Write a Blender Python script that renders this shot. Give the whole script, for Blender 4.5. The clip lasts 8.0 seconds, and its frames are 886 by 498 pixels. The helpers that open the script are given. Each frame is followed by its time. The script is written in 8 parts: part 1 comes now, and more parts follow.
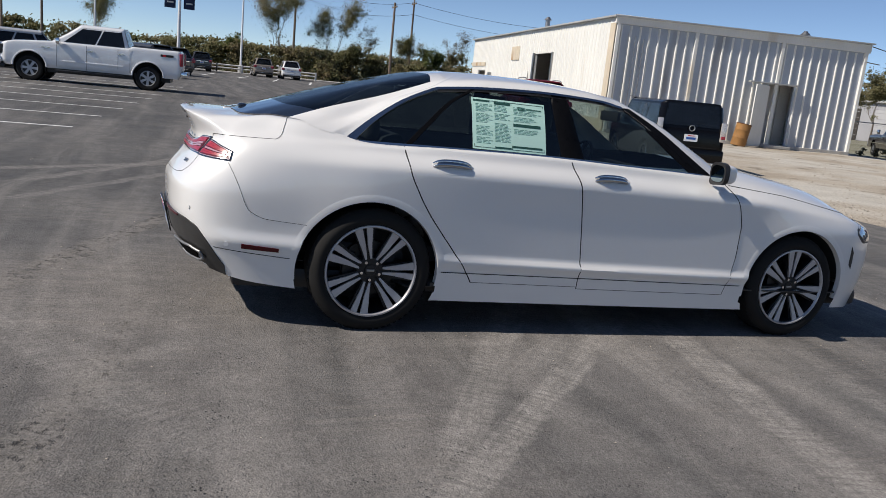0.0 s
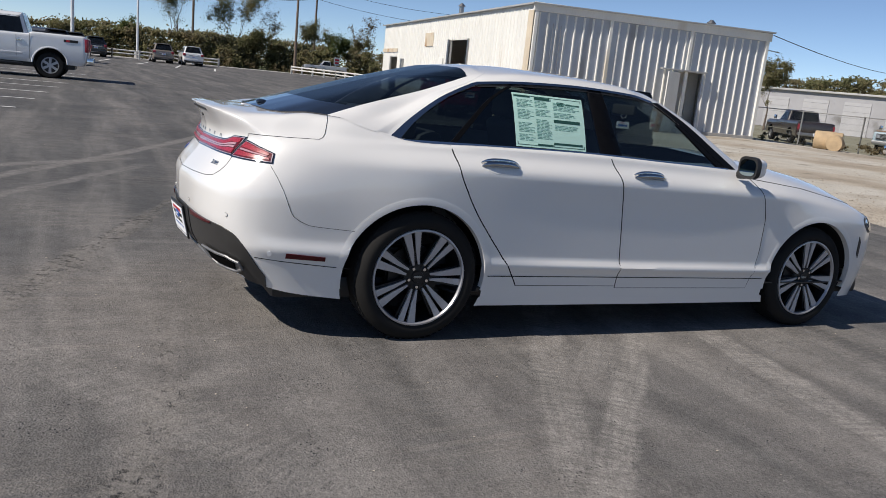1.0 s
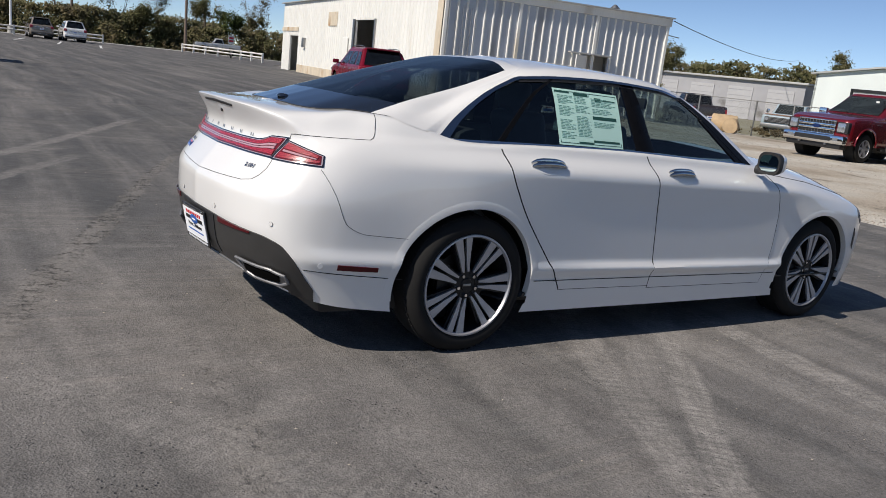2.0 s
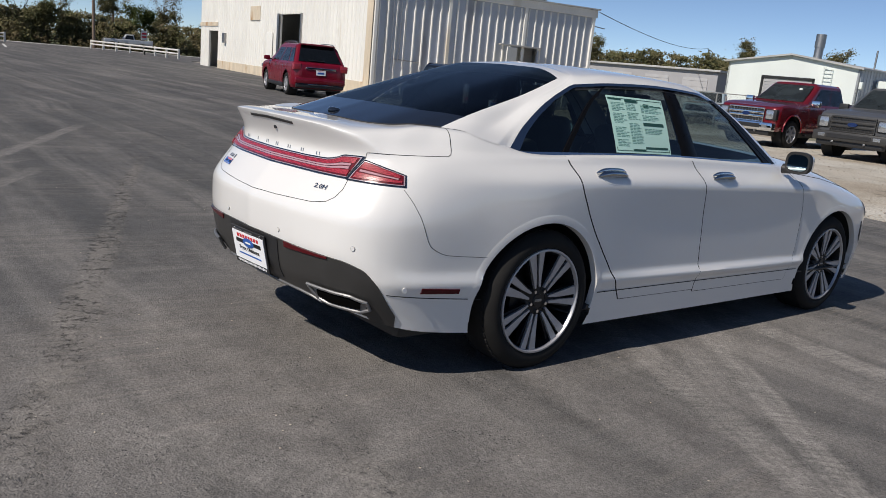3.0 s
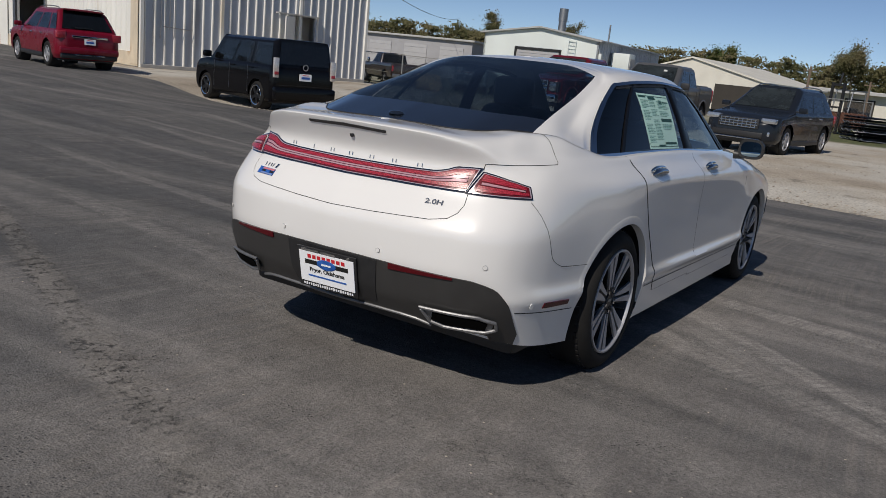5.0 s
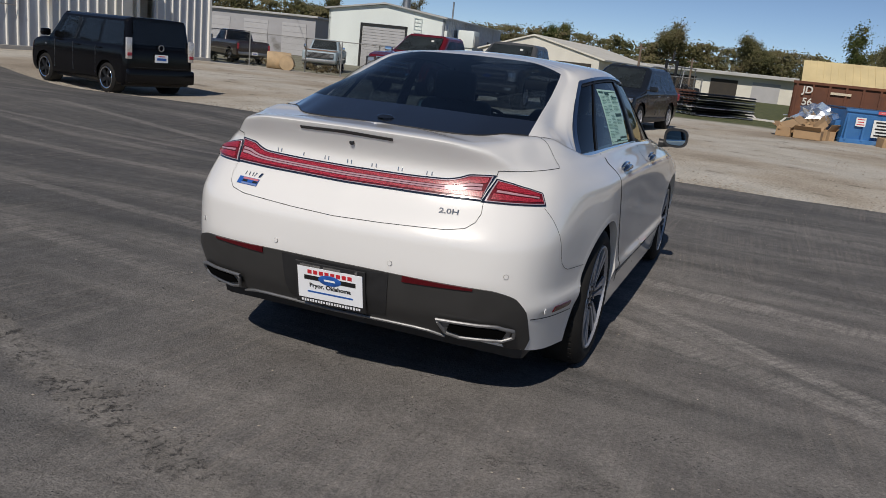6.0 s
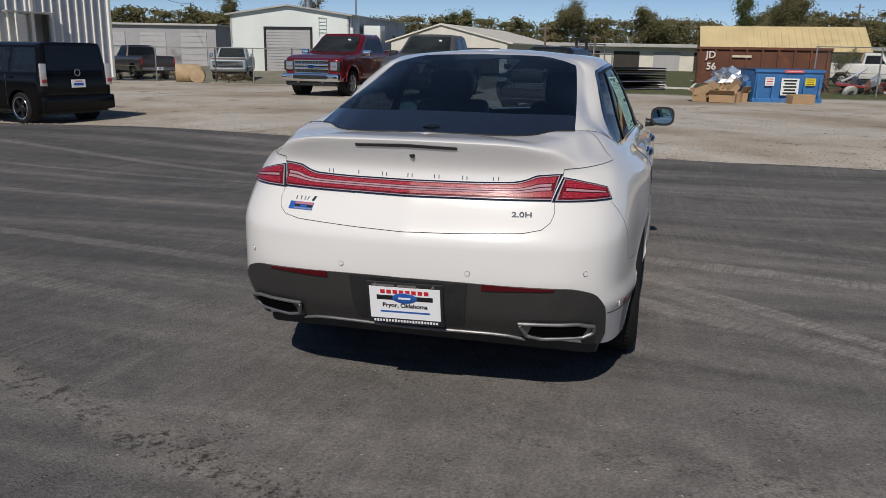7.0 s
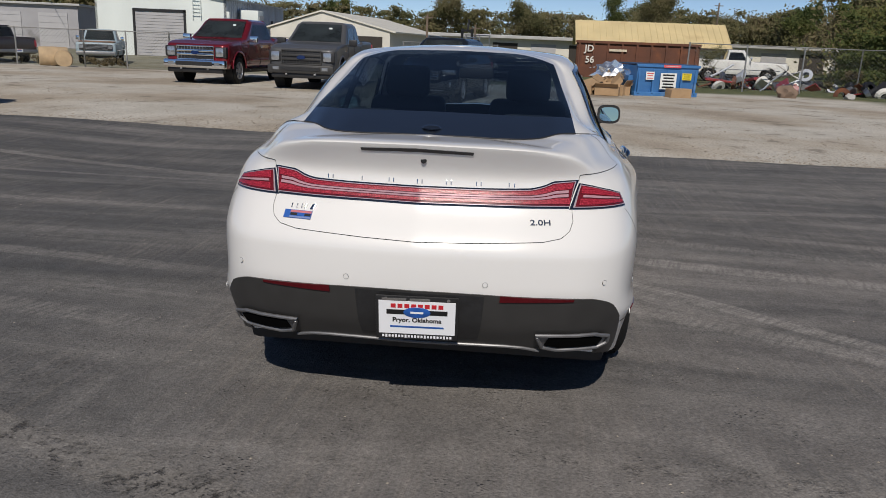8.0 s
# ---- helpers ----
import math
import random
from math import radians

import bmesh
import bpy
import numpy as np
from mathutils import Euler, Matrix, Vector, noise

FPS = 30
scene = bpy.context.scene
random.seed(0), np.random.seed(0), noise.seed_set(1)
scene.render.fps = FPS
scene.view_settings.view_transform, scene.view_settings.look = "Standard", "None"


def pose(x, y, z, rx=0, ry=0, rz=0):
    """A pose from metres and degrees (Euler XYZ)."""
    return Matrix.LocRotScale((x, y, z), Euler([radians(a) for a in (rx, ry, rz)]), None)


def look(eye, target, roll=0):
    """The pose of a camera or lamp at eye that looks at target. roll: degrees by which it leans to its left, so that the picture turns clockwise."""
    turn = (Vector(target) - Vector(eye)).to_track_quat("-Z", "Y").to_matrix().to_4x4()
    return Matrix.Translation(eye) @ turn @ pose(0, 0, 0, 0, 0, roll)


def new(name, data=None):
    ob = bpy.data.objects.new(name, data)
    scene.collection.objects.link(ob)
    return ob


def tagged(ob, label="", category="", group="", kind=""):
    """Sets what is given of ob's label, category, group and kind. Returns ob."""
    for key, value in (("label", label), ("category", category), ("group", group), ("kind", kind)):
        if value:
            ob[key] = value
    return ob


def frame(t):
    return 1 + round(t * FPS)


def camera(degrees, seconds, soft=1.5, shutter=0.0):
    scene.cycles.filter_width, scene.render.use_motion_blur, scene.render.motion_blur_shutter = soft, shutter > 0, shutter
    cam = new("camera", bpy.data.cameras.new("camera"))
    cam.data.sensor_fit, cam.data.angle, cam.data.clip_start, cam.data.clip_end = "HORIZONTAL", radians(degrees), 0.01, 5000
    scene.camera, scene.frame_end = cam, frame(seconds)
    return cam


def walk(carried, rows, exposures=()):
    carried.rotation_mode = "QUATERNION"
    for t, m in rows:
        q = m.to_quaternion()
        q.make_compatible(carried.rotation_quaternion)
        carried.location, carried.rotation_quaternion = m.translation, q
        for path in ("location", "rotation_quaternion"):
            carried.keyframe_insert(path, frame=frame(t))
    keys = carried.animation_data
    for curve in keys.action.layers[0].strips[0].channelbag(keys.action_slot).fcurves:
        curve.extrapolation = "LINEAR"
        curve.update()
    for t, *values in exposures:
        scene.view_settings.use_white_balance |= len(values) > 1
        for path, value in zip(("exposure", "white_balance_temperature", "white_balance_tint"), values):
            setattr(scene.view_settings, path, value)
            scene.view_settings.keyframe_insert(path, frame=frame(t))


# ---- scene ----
cam = camera(58.61, 8.0, soft=0.8)
PATH = [
    (0, (-2.470, -4.964, 1.341), (-1.813, -3.116, 0.949), 6.81),
    (0.5, (-2.754, -4.691, 1.319), (-1.964, -2.894, 0.933), 6.57),
    (1, (-3.095, -4.482, 1.303), (-2.217, -2.729, 0.905), 6.73),
    (1.2, (-3.234, -4.409, 1.324), (-2.344, -2.666, 0.917), 6.55),
    (2.3, (-3.800, -3.713, 1.278), (-2.621, -2.151, 0.863), 7.13),
    (2.5, (-3.921, -3.631, 1.311), (-2.716, -2.090, 0.893), 6.74),
    (3, (-4.126, -3.360, 1.298), (-2.864, -1.865, 0.887), 6.16),
    (3.5, (-4.359, -3.072, 1.305), (-2.986, -1.676, 0.895), 6.07),
    (4, (-4.629, -2.802, 1.318), (-3.112, -1.572, 0.892), 6.88),
    (4.5, (-4.761, -2.450, 1.306), (-3.185, -1.293, 0.882), 5.90),
    (5, (-4.971, -2.137, 1.292), (-3.311, -1.104, 0.869), 6.35),
    (5.2, (-5.056, -2.026, 1.322), (-3.329, -1.111, 0.896), 6.81),
    (6.3, (-5.279, -1.320, 1.341), (-3.427, -0.705, 0.903), 4.19),
    (6.5, (-5.348, -1.210, 1.355), (-3.481, -0.644, 0.914), 1.97),
    (7, (-5.332, -0.938, 1.348), (-3.446, -0.441, 0.904), 1.02),
    (7.5, (-5.252, -0.670, 1.361), (-3.344, -0.291, 0.898), 1.12),
    (8, (-5.252, -0.406, 1.376), (-3.316, -0.211, 0.913), 2.13),
]
# the asphalt under the sedan falls by this many degrees towards +x and, by LEAN, towards +y; the path is keyed on that plane
FALL = 1.1
LEAN, YAW = -0.3, 0.35
TILT = pose(0, 0, 0, 0, 0, YAW) @ pose(0, 0, 0, LEAN, 0, 0) @ pose(0, 0, 0, 0, FALL, 0)
walk(cam, [(t, TILT @ look(eye, target, roll)) for t, eye, target, roll in PATH],
     exposures=[(t, s, 6500, 11) for t, s in ((0, 0.29), (1.2, 0.28), (2.5, 0.20), (3.5, -0.02), (4.5, -0.27), (5.2, -0.27), (6.5, -0.27), (7.5, -0.27), (8, -0.22))])

# ---- light ----
SUN_FROM = Vector((-1.07, -0.045, 1.0)).normalized()
world = bpy.data.worlds.new("sky")
scene.world = world
world.use_nodes = True
wn = world.node_tree.nodes
sky = wn.new("ShaderNodeTexSky")
sky.sky_type, sky.sun_disc = "NISHITA", False
sky.sun_elevation = math.asin(SUN_FROM.z)
sky.sun_rotation = math.atan2(SUN_FROM.x, SUN_FROM.y)
sky.altitude, sky.air_density, sky.dust_density, sky.ozone_density = 4500, 0.9, 0.05, 2.2
world.node_tree.links.new(sky.outputs[0], wn["Background"].inputs[0])
wn["Background"].inputs[1].default_value = 0.088
sun_data = bpy.data.lights.new("sun", "SUN")
sun_data.energy, sun_data.angle, sun_data.color = 4.2, radians(0.53), (1.0, 0.93, 0.83)
sun = new("sun", sun_data)
sun.matrix_world = look(SUN_FROM * 50, (0, 0, 0))
scene.view_settings.exposure = 0.0

# ---- materials ----


def mat(name, color, rough=0.5, metal=0.0, spread=0.15, scale=8.0, fine=120.0, bump=0.0, coat=0.0, spec=0.5, second=None, mix_at=0.55, flat=False, stretch=(1, 1, 1)):
    """A surface with a broad and a fine variation of its colour, an uneven gloss and a fine relief. second: a colour that breaks through in patches."""
    m = bpy.data.materials.new(name)
    m.use_nodes = True
    n, l = m.node_tree.nodes, m.node_tree.links
    b = n["Principled BSDF"]
    b.inputs["Base Color"].default_value = (*color, 1)
    b.inputs["Roughness"].default_value = rough
    b.inputs["Metallic"].default_value = metal
    b.inputs["Specular IOR Level"].default_value = spec
    b.inputs["Coat Weight"].default_value = coat
    b.inputs["Coat Roughness"].default_value = 0.03
    if flat:
        return m
    co = n.new("ShaderNodeTexCoord")
    mp = n.new("ShaderNodeMapping")
    mp.inputs["Scale"].default_value = stretch
    l.new(co.outputs["Object"], mp.inputs["Vector"])
    big, small = n.new("ShaderNodeTexNoise"), n.new("ShaderNodeTexNoise")
    big.inputs["Scale"].default_value, big.inputs["Detail"].default_value = scale, 6
    small.inputs["Scale"].default_value, small.inputs["Detail"].default_value = fine, 3
    l.new(mp.outputs[0], big.inputs["Vector"])
    l.new(mp.outputs[0], small.inputs["Vector"])
    both = n.new("ShaderNodeMath")
    both.operation = "MULTIPLY_ADD"
    l.new(small.outputs[0], both.inputs[0])
    both.inputs[1].default_value = 0.45
    l.new(big.outputs[0], both.inputs[2])
    ramp = n.new("ShaderNodeValToRGB")
    ramp.color_ramp.elements[0].position, ramp.color_ramp.elements[1].position = 0.42, 1.0
    ramp.color_ramp.elements[0].color = (*[c * (1 - spread) for c in color], 1)
    ramp.color_ramp.elements[1].color = (*[min(1, c * (1 + spread)) for c in color], 1)
    l.new(both.outputs[0], ramp.inputs[0])
    out = ramp.outputs[0]
    if second:
        pick = n.new("ShaderNodeTexNoise")
        pick.inputs["Scale"].default_value, pick.inputs["Detail"].default_value = scale * 0.6, 8
        l.new(mp.outputs[0], pick.inputs["Vector"])
        step = n.new("ShaderNodeMapRange")
        step.inputs[1].default_value, step.inputs[2].default_value = mix_at, mix_at + 0.12
        l.new(pick.outputs[0], step.inputs[0])
        mix = n.new("ShaderNodeMix")
        mix.data_type = "RGBA"
        l.new(step.outputs[0], mix.inputs[0])
        l.new(out, mix.inputs[6])
        mix.inputs[7].default_value = (*second, 1)
        out = mix.outputs[2]
    l.new(out, b.inputs["Base Color"])
    rr = n.new("ShaderNodeMapRange")
    rr.inputs[1].default_value, rr.inputs[2].default_value = 0.4, 1.0
    rr.inputs[3].default_value, rr.inputs[4].default_value = max(0.02, rough * 0.85), min(1, rough * 1.15)
    l.new(both.outputs[0], rr.inputs[0])
    l.new(rr.outputs[0], b.inputs["Roughness"])
    if bump:
        bp = n.new("ShaderNodeBump")
        bp.inputs["Strength"].default_value, bp.inputs["Distance"].default_value = 0.6, bump
        l.new(both.outputs[0], bp.inputs["Height"])
        l.new(bp.outputs[0], b.inputs["Normal"])
    return m


def glass_mat(name, tint, rough=0.0):
    """Tinted thin glass: a mirror-like surface over a coloured clear sheet."""
    m = bpy.data.materials.new(name)
    m.use_nodes = True
    n, l = m.node_tree.nodes, m.node_tree.links
    n.remove(n["Principled BSDF"])
    clear, gloss, mix, fr = n.new("ShaderNodeBsdfTransparent"), n.new("ShaderNodeBsdfGlossy"), n.new("ShaderNodeMixShader"), n.new("ShaderNodeLayerWeight")
    clear.inputs[0].default_value = (*tint, 1)
    gloss.inputs["Roughness"].default_value = rough
    fr.inputs[0].default_value = 0.5
    rise, lift = n.new("ShaderNodeMath"), n.new("ShaderNodeMath")
    rise.operation, lift.operation = "POWER", "MULTIPLY_ADD"
    rise.inputs[1].default_value, lift.inputs[1].default_value, lift.inputs[2].default_value = 4.5, 0.55, 0.08
    l.new(fr.outputs["Facing"], rise.inputs[0])
    l.new(rise.outputs[0], lift.inputs[0])
    l.new(lift.outputs[0], mix.inputs[0])
    l.new(clear.outputs[0], mix.inputs[1])
    l.new(gloss.outputs[0], mix.inputs[2])
    l.new(mix.outputs[0], n["Material Output"].inputs[0])
    return m


M_PEARL = mat("pearl_white_paint", (0.745, 0.735, 0.715), 0.34, 0.0, 0.012, 1.5, 900, coat=1.0)
M_BLACK = mat("black_plastic", (0.018, 0.018, 0.019), 0.45, spread=0.25, scale=30)
M_PILLAR = mat("matt_black_pillar_film", (0.006, 0.006, 0.007), 0.3, spread=0.2, scale=30, spec=0.06)
M_GAP = mat("shut_line_shadow", (0.012, 0.012, 0.012), 0.8, flat=True)
M_GREYPL = mat("dark_grey_moulded_plastic", (0.034, 0.033, 0.032), 0.42, spread=0.12, scale=12, fine=600, bump=0.0004)
M_CHROME = mat("chrome", (0.78, 0.79, 0.80), 0.08, 1.0, 0.04, 20)
M_DCHROME = mat("dark_satin_chrome", (0.42, 0.44, 0.47), 0.18, 1.0, 0.06, 20)
M_SATIN = mat("dull_satin_trim", (0.22, 0.22, 0.225), 0.5, 0.7, 0.08, 20)
M_TYRE = mat("tyre_rubber", (0.013, 0.0125, 0.012), 0.8, spec=0.25, spread=0.3, scale=18, fine=200, bump=0.001)
M_RIMDARK = mat("dark_wheel_paint_and_shade", (0.012, 0.0125, 0.014), 0.4, 0.2, 0.1, 20)
M_RIM = mat("machined_aluminium", (0.46, 0.46, 0.48), 0.42, 0.6, 0.06, 60)
M_STEEL = mat("worn_steel", (0.35, 0.35, 0.35), 0.45, 1.0, 0.2, 14)


def lens_mat(name, deep, bright, cell):
    """A moulded red lens: rows of small bright optics in a deep red body under a clear coat."""
    m = mat(name, deep, 0.30, flat=True, coat=0.35)
    n, l = m.node_tree.nodes, m.node_tree.links
    co, vor, ramp = n.new("ShaderNodeTexCoord"), n.new("ShaderNodeTexVoronoi"), n.new("ShaderNodeValToRGB")
    vor.inputs["Scale"].default_value, vor.inputs["Randomness"].default_value = cell, 0.55
    l.new(co.outputs["Object"], vor.inputs["Vector"])
    e = ramp.color_ramp.elements
    e[0].position, e[0].color, e[1].position, e[1].color = 0.15, (*bright, 1), 0.62, (*deep, 1)
    l.new(vor.outputs["Distance"], ramp.inputs[0])
    l.new(ramp.outputs[0], n["Principled BSDF"].inputs["Base Color"])
    bp = n.new("ShaderNodeBump")
    bp.inputs["Strength"].default_value, bp.inputs["Distance"].default_value = 0.22, 0.001
    l.new(vor.outputs["Distance"], bp.inputs["Height"])
    l.new(bp.outputs[0], n["Principled BSDF"].inputs["Normal"])
    return m


M_RED = lens_mat("red_lamp_lens", (0.20, 0.006, 0.014), (0.56, 0.05, 0.08), 170)
M_MARKER = mat("deep_red_marker", (0.075, 0.004, 0.007), 0.12, spread=0.2, scale=60, spec=0.3)
M_HOLE = mat("exhaust_hole_shade", (0.003, 0.003, 0.003), 0.9, flat=True, spec=0.05)
M_REDDARK = mat("dark_red_reflector", (0.13, 0.008, 0.012), 0.2, spread=0.2, scale=60, coat=0.6)
M_CLEARLENS = mat("frosted_lens_bar", (0.52, 0.30, 0.33), 0.12, 0.2, 0.15, 80, coat=0.8)
M_LAMP = mat("headlamp_lens", (0.36, 0.38, 0.41), 0.1, 0.6, 0.3, 40, coat=1.0)
M_GLASS = glass_mat("tinted_side_glass", (0.30, 0.36, 0.35))
M_GLASSBACK = glass_mat("privacy_door_glass", (0.20, 0.24, 0.24))
M_GLASSREAR = glass_mat("tinted_rear_glass", (0.24, 0.30, 0.37))
M_GLASSDARK = glass_mat("privacy_glass", (0.03, 0.033, 0.035))
M_GLASSCLEAR = glass_mat("clear_glass", (0.74, 0.80, 0.79))
M_FRIT = mat("black_glass_frit", (0.012, 0.016, 0.026), 0.06, 0.0, 0.1, 10, coat=1.0)
M_SEAT = mat("light_grey_leather", (0.23, 0.215, 0.195), 0.5, spread=0.12, scale=10, fine=300, bump=0.0006)
M_TRIM = mat("dark_interior_trim", (0.03, 0.03, 0.032), 0.6, spread=0.2, scale=10, fine=300, bump=0.0004)
M_PAPER = mat("white_paper", (0.72, 0.74, 0.72), 0.7, spread=0.03, scale=6)
M_STICKER = mat("pale_green_window_sticker", (0.50, 0.74, 0.64), 0.6, spread=0.04, scale=6)
M_INK = mat("dark_green_print", (0.015, 0.07, 0.055), 0.6, flat=True)
M_BLUEINK = mat("blue_print", (0.02, 0.10, 0.38), 0.4, flat=True)
M_REDINK = mat("red_print", (0.55, 0.02, 0.03), 0.5, flat=True)
M_BLACKINK = mat("black_print", (0.01, 0.01, 0.01), 0.5, flat=True)
M_STICKRED = mat("faded_red_print", (0.50, 0.16, 0.18), 0.5, flat=True)
M_STICKSTEEL = mat("steel_blue_print", (0.16, 0.22, 0.42), 0.5, flat=True)
M_LENSEDGE = mat("pale_moulded_lens_edge", (0.50, 0.40, 0.43), 0.2, 0.3, 0.1, 40, coat=0.6)
M_WHITE = mat("white_print", (0.84, 0.85, 0.87), 0.5, flat=True)

# ---- mesh helpers ----


def mesh_from(name, verts, faces, material, parent=None, smooth=True, label=""):
    me = bpy.data.meshes.new(name)
    me.from_pydata([tuple(v) for v in verts], [], faces)
    me.materials.append(material)
    me.update()
    if smooth:
        me.polygons.foreach_set("use_smooth", [True] * len(me.polygons))
        me.set_sharp_from_angle(angle=radians(38))
    ob = new(name, me)
    if parent:
        ob.parent = parent
    return tagged(ob, label)


def part(name, bm, material, parent=None, label="", smooth=True, angle=38):
    """Links a bmesh as one mesh object under a thing or a part."""
    me = bpy.data.meshes.new(name)
    bm.to_mesh(me)
    bm.free()
    me.materials.append(material)
    if smooth:
        me.polygons.foreach_set("use_smooth", [True] * len(me.polygons))
        me.set_sharp_from_angle(angle=radians(angle))
    ob = new(name, me)
    if parent:
        ob.parent = parent
    return tagged(ob, label)


def thing(name, m, label, category, group="", kind=""):
    ob = new(name)
    ob.empty_display_size = 0.1
    ob.matrix_world = m
    return tagged(ob, label, category, group, kind)


def box(cx, cy, cz, sx, sy, sz, bevel=0.0, m=None, seg=2):
    bm = bmesh.new()
    bmesh.ops.create_cube(bm, size=1)
    bmesh.ops.scale(bm, vec=(sx, sy, sz), verts=bm.verts)
    if bevel:
        bmesh.ops.bevel(bm, geom=bm.edges[:], offset=bevel, segments=seg, affect="EDGES", profile=0.6)
    bmesh.ops.translate(bm, vec=(cx, cy, cz), verts=bm.verts)
    if m:
        bm.transform(m)
    return bm


def cyl(p, q, r1, r2=None, seg=16, caps=True):
    """A cylinder or cone from p to q."""
    p, q = Vector(p), Vector(q)
    bm = bmesh.new()
    bmesh.ops.create_cone(bm, cap_ends=caps, segments=seg, radius1=r1, radius2=r1 if r2 is None else r2, depth=(q - p).length)
    bm.transform(Matrix.Translation((p + q) / 2) @ (q - p).to_track_quat("Z", "Y").to_matrix().to_4x4())
    return bm


def join(*bms):
    """Several bmeshes as one."""
    out = bmesh.new()
    for b in bms:
        me = bpy.data.meshes.new("tmp")
        b.to_mesh(me)
        b.free()
        out.from_mesh(me)
        bpy.data.meshes.remove(me)
    return out


def tube(points, r, seg=6, closed=False):
    """A round bar along points."""
    pts = [Vector(p) for p in points]
    bm = bmesh.new()
    rings = []
    n = len(pts)
    up = Vector((0.13, 0.21, 0.97))
    for i, p in enumerate(pts):
        a = pts[(i - 1) % n] if closed or i > 0 else p
        b = pts[(i + 1) % n] if closed or i < n - 1 else p
        d = (b - a).normalized()
        s = d.cross(up).normalized()
        u = s.cross(d).normalized()
        rr = r[i] if isinstance(r, (list, tuple)) else r
        rings.append([bm.verts.new(p + rr * (math.cos(k * 2 * math.pi / seg) * s + math.sin(k * 2 * math.pi / seg) * u)) for k in range(seg)])
    for i in range(n if closed else n - 1):
        a, b = rings[i], rings[(i + 1) % n]
        for k in range(seg):
            bm.faces.new((a[k], a[(k + 1) % seg], b[(k + 1) % seg], b[k]))
    if not closed:
        bm.faces.new(rings[0][::-1])
        bm.faces.new(rings[-1])
    bmesh.ops.recalc_face_normals(bm, faces=bm.faces)
    return bm


def lathe(profile, seg=48, axis="Y"):
    """A turned form: profile of (radius, along)."""
    bm = bmesh.new()
    rings = []
    for r, a in profile:
        ring = []
        for k in range(seg):
            c, s = math.cos(2 * math.pi * k / seg), math.sin(2 * math.pi * k / seg)
            ring.append(bm.verts.new((r * c, a, r * s) if axis == "Y" else (r * c, r * s, a)))
        rings.append(ring)
    for a, b in zip(rings, rings[1:]):
        for k in range(seg):
            bm.faces.new((a[k], a[(k + 1) % seg], b[(k + 1) % seg], b[k]))
    bmesh.ops.recalc_face_normals(bm, faces=bm.faces)
    return bm


def prism(outline, depth, axis="Y", at=0.0):
    """An outline of (a, b) drawn out along an axis, centred on at."""
    bm = bmesh.new()
    put = {"Y": lambda a, b, d: (a, d, b), "X": lambda a, b, d: (d, a, b), "Z": lambda a, b, d: (a, b, d)}[axis]
    lo = [bm.verts.new(put(a, b, at - depth / 2)) for a, b in outline]
    hi = [bm.verts.new(put(a, b, at + depth / 2)) for a, b in outline]
    n = len(outline)
    bm.faces.new(lo)
    bm.faces.new(hi[::-1])
    for i in range(n):
        bm.faces.new((lo[i], hi[i], hi[(i + 1) % n], lo[(i + 1) % n]))
    bmesh.ops.recalc_face_normals(bm, faces=bm.faces)
    return bm


def pchip(y, x):
    """Smooth values between evenly numbered knots, with no overshoot. y: (n, k), x: positions in 0..n-1."""
    y, x = np.asarray(y, float), np.asarray(x, float)
    d = np.diff(y, axis=0)
    m = np.zeros_like(y)
    a, b = d[:-1], d[1:]
    ok = a * b > 0
    m[1:-1][ok] = (2 * a * b / np.where(ok, a + b, 1))[ok]
    m[0], m[-1] = d[0], d[-1]
    i = np.clip(x.astype(int), 0, len(y) - 2)
    t = (x - i)[:, None]
    return (2 * t**3 - 3 * t**2 + 1) * y[i] + (t**3 - 2 * t**2 + t) * m[i] + (-2 * t**3 + 3 * t**2) * y[i + 1] + (t**3 - t**2) * m[i + 1]


def loft(rows, us, vs):
    """A smooth surface through named character lines: rows of points, all with as many stations."""
    arr = np.asarray(rows, float)
    along = np.stack([pchip(r, us) for r in arr])
    return np.stack([pchip(along[:, j], vs) for j in range(along.shape[1])], axis=1)


def text_bm(words, size, depth=0.0, bold=0.0, align="CENTER", font_shear=0.0, spacing=1.0):
    """Lettering in the built-in font as a bmesh in the xy plane."""
    cu = bpy.data.curves.new("words", "FONT")
    cu.body, cu.size, cu.extrude, cu.offset, cu.align_x, cu.align_y, cu.shear, cu.space_character = words, size, depth, bold, align, "CENTER", font_shear, spacing
    ob = bpy.data.objects.new("words", cu)
    me = bpy.data.meshes.new_from_object(ob)
    bm = bmesh.new()
    bm.from_mesh(me)
    bpy.data.objects.remove(ob)
    bpy.data.curves.remove(cu)
    bpy.data.meshes.remove(me)
    return bm

# ---- ground ----
LEVEL = 0.08


def ease(a, b, x):
    t = min(1.0, max(0.0, (x - a) / (b - a)))
    return t * t * (3 - 2 * t)


def ground_z(x, y):
    """The paved surface: a gentle fall under the sedan, level further off."""
    w = ease(9.5, 3.0, x) * ease(-7.5, -4.5, x) * ease(11, 4, abs(y))
    dip = 0.17 * math.exp(-((x - 8.8) / 3.5) ** 2 - ((y - 12.5) / 3.5) ** 2)
    hollow = dip + 0.28 * ease(23, 35, x) * ease(6, 14, y) * ease(80, 60, y)
    return LEVEL + w * (-math.tan(radians(FALL)) * x + math.tan(radians(LEAN)) * y - LEVEL) - hollow


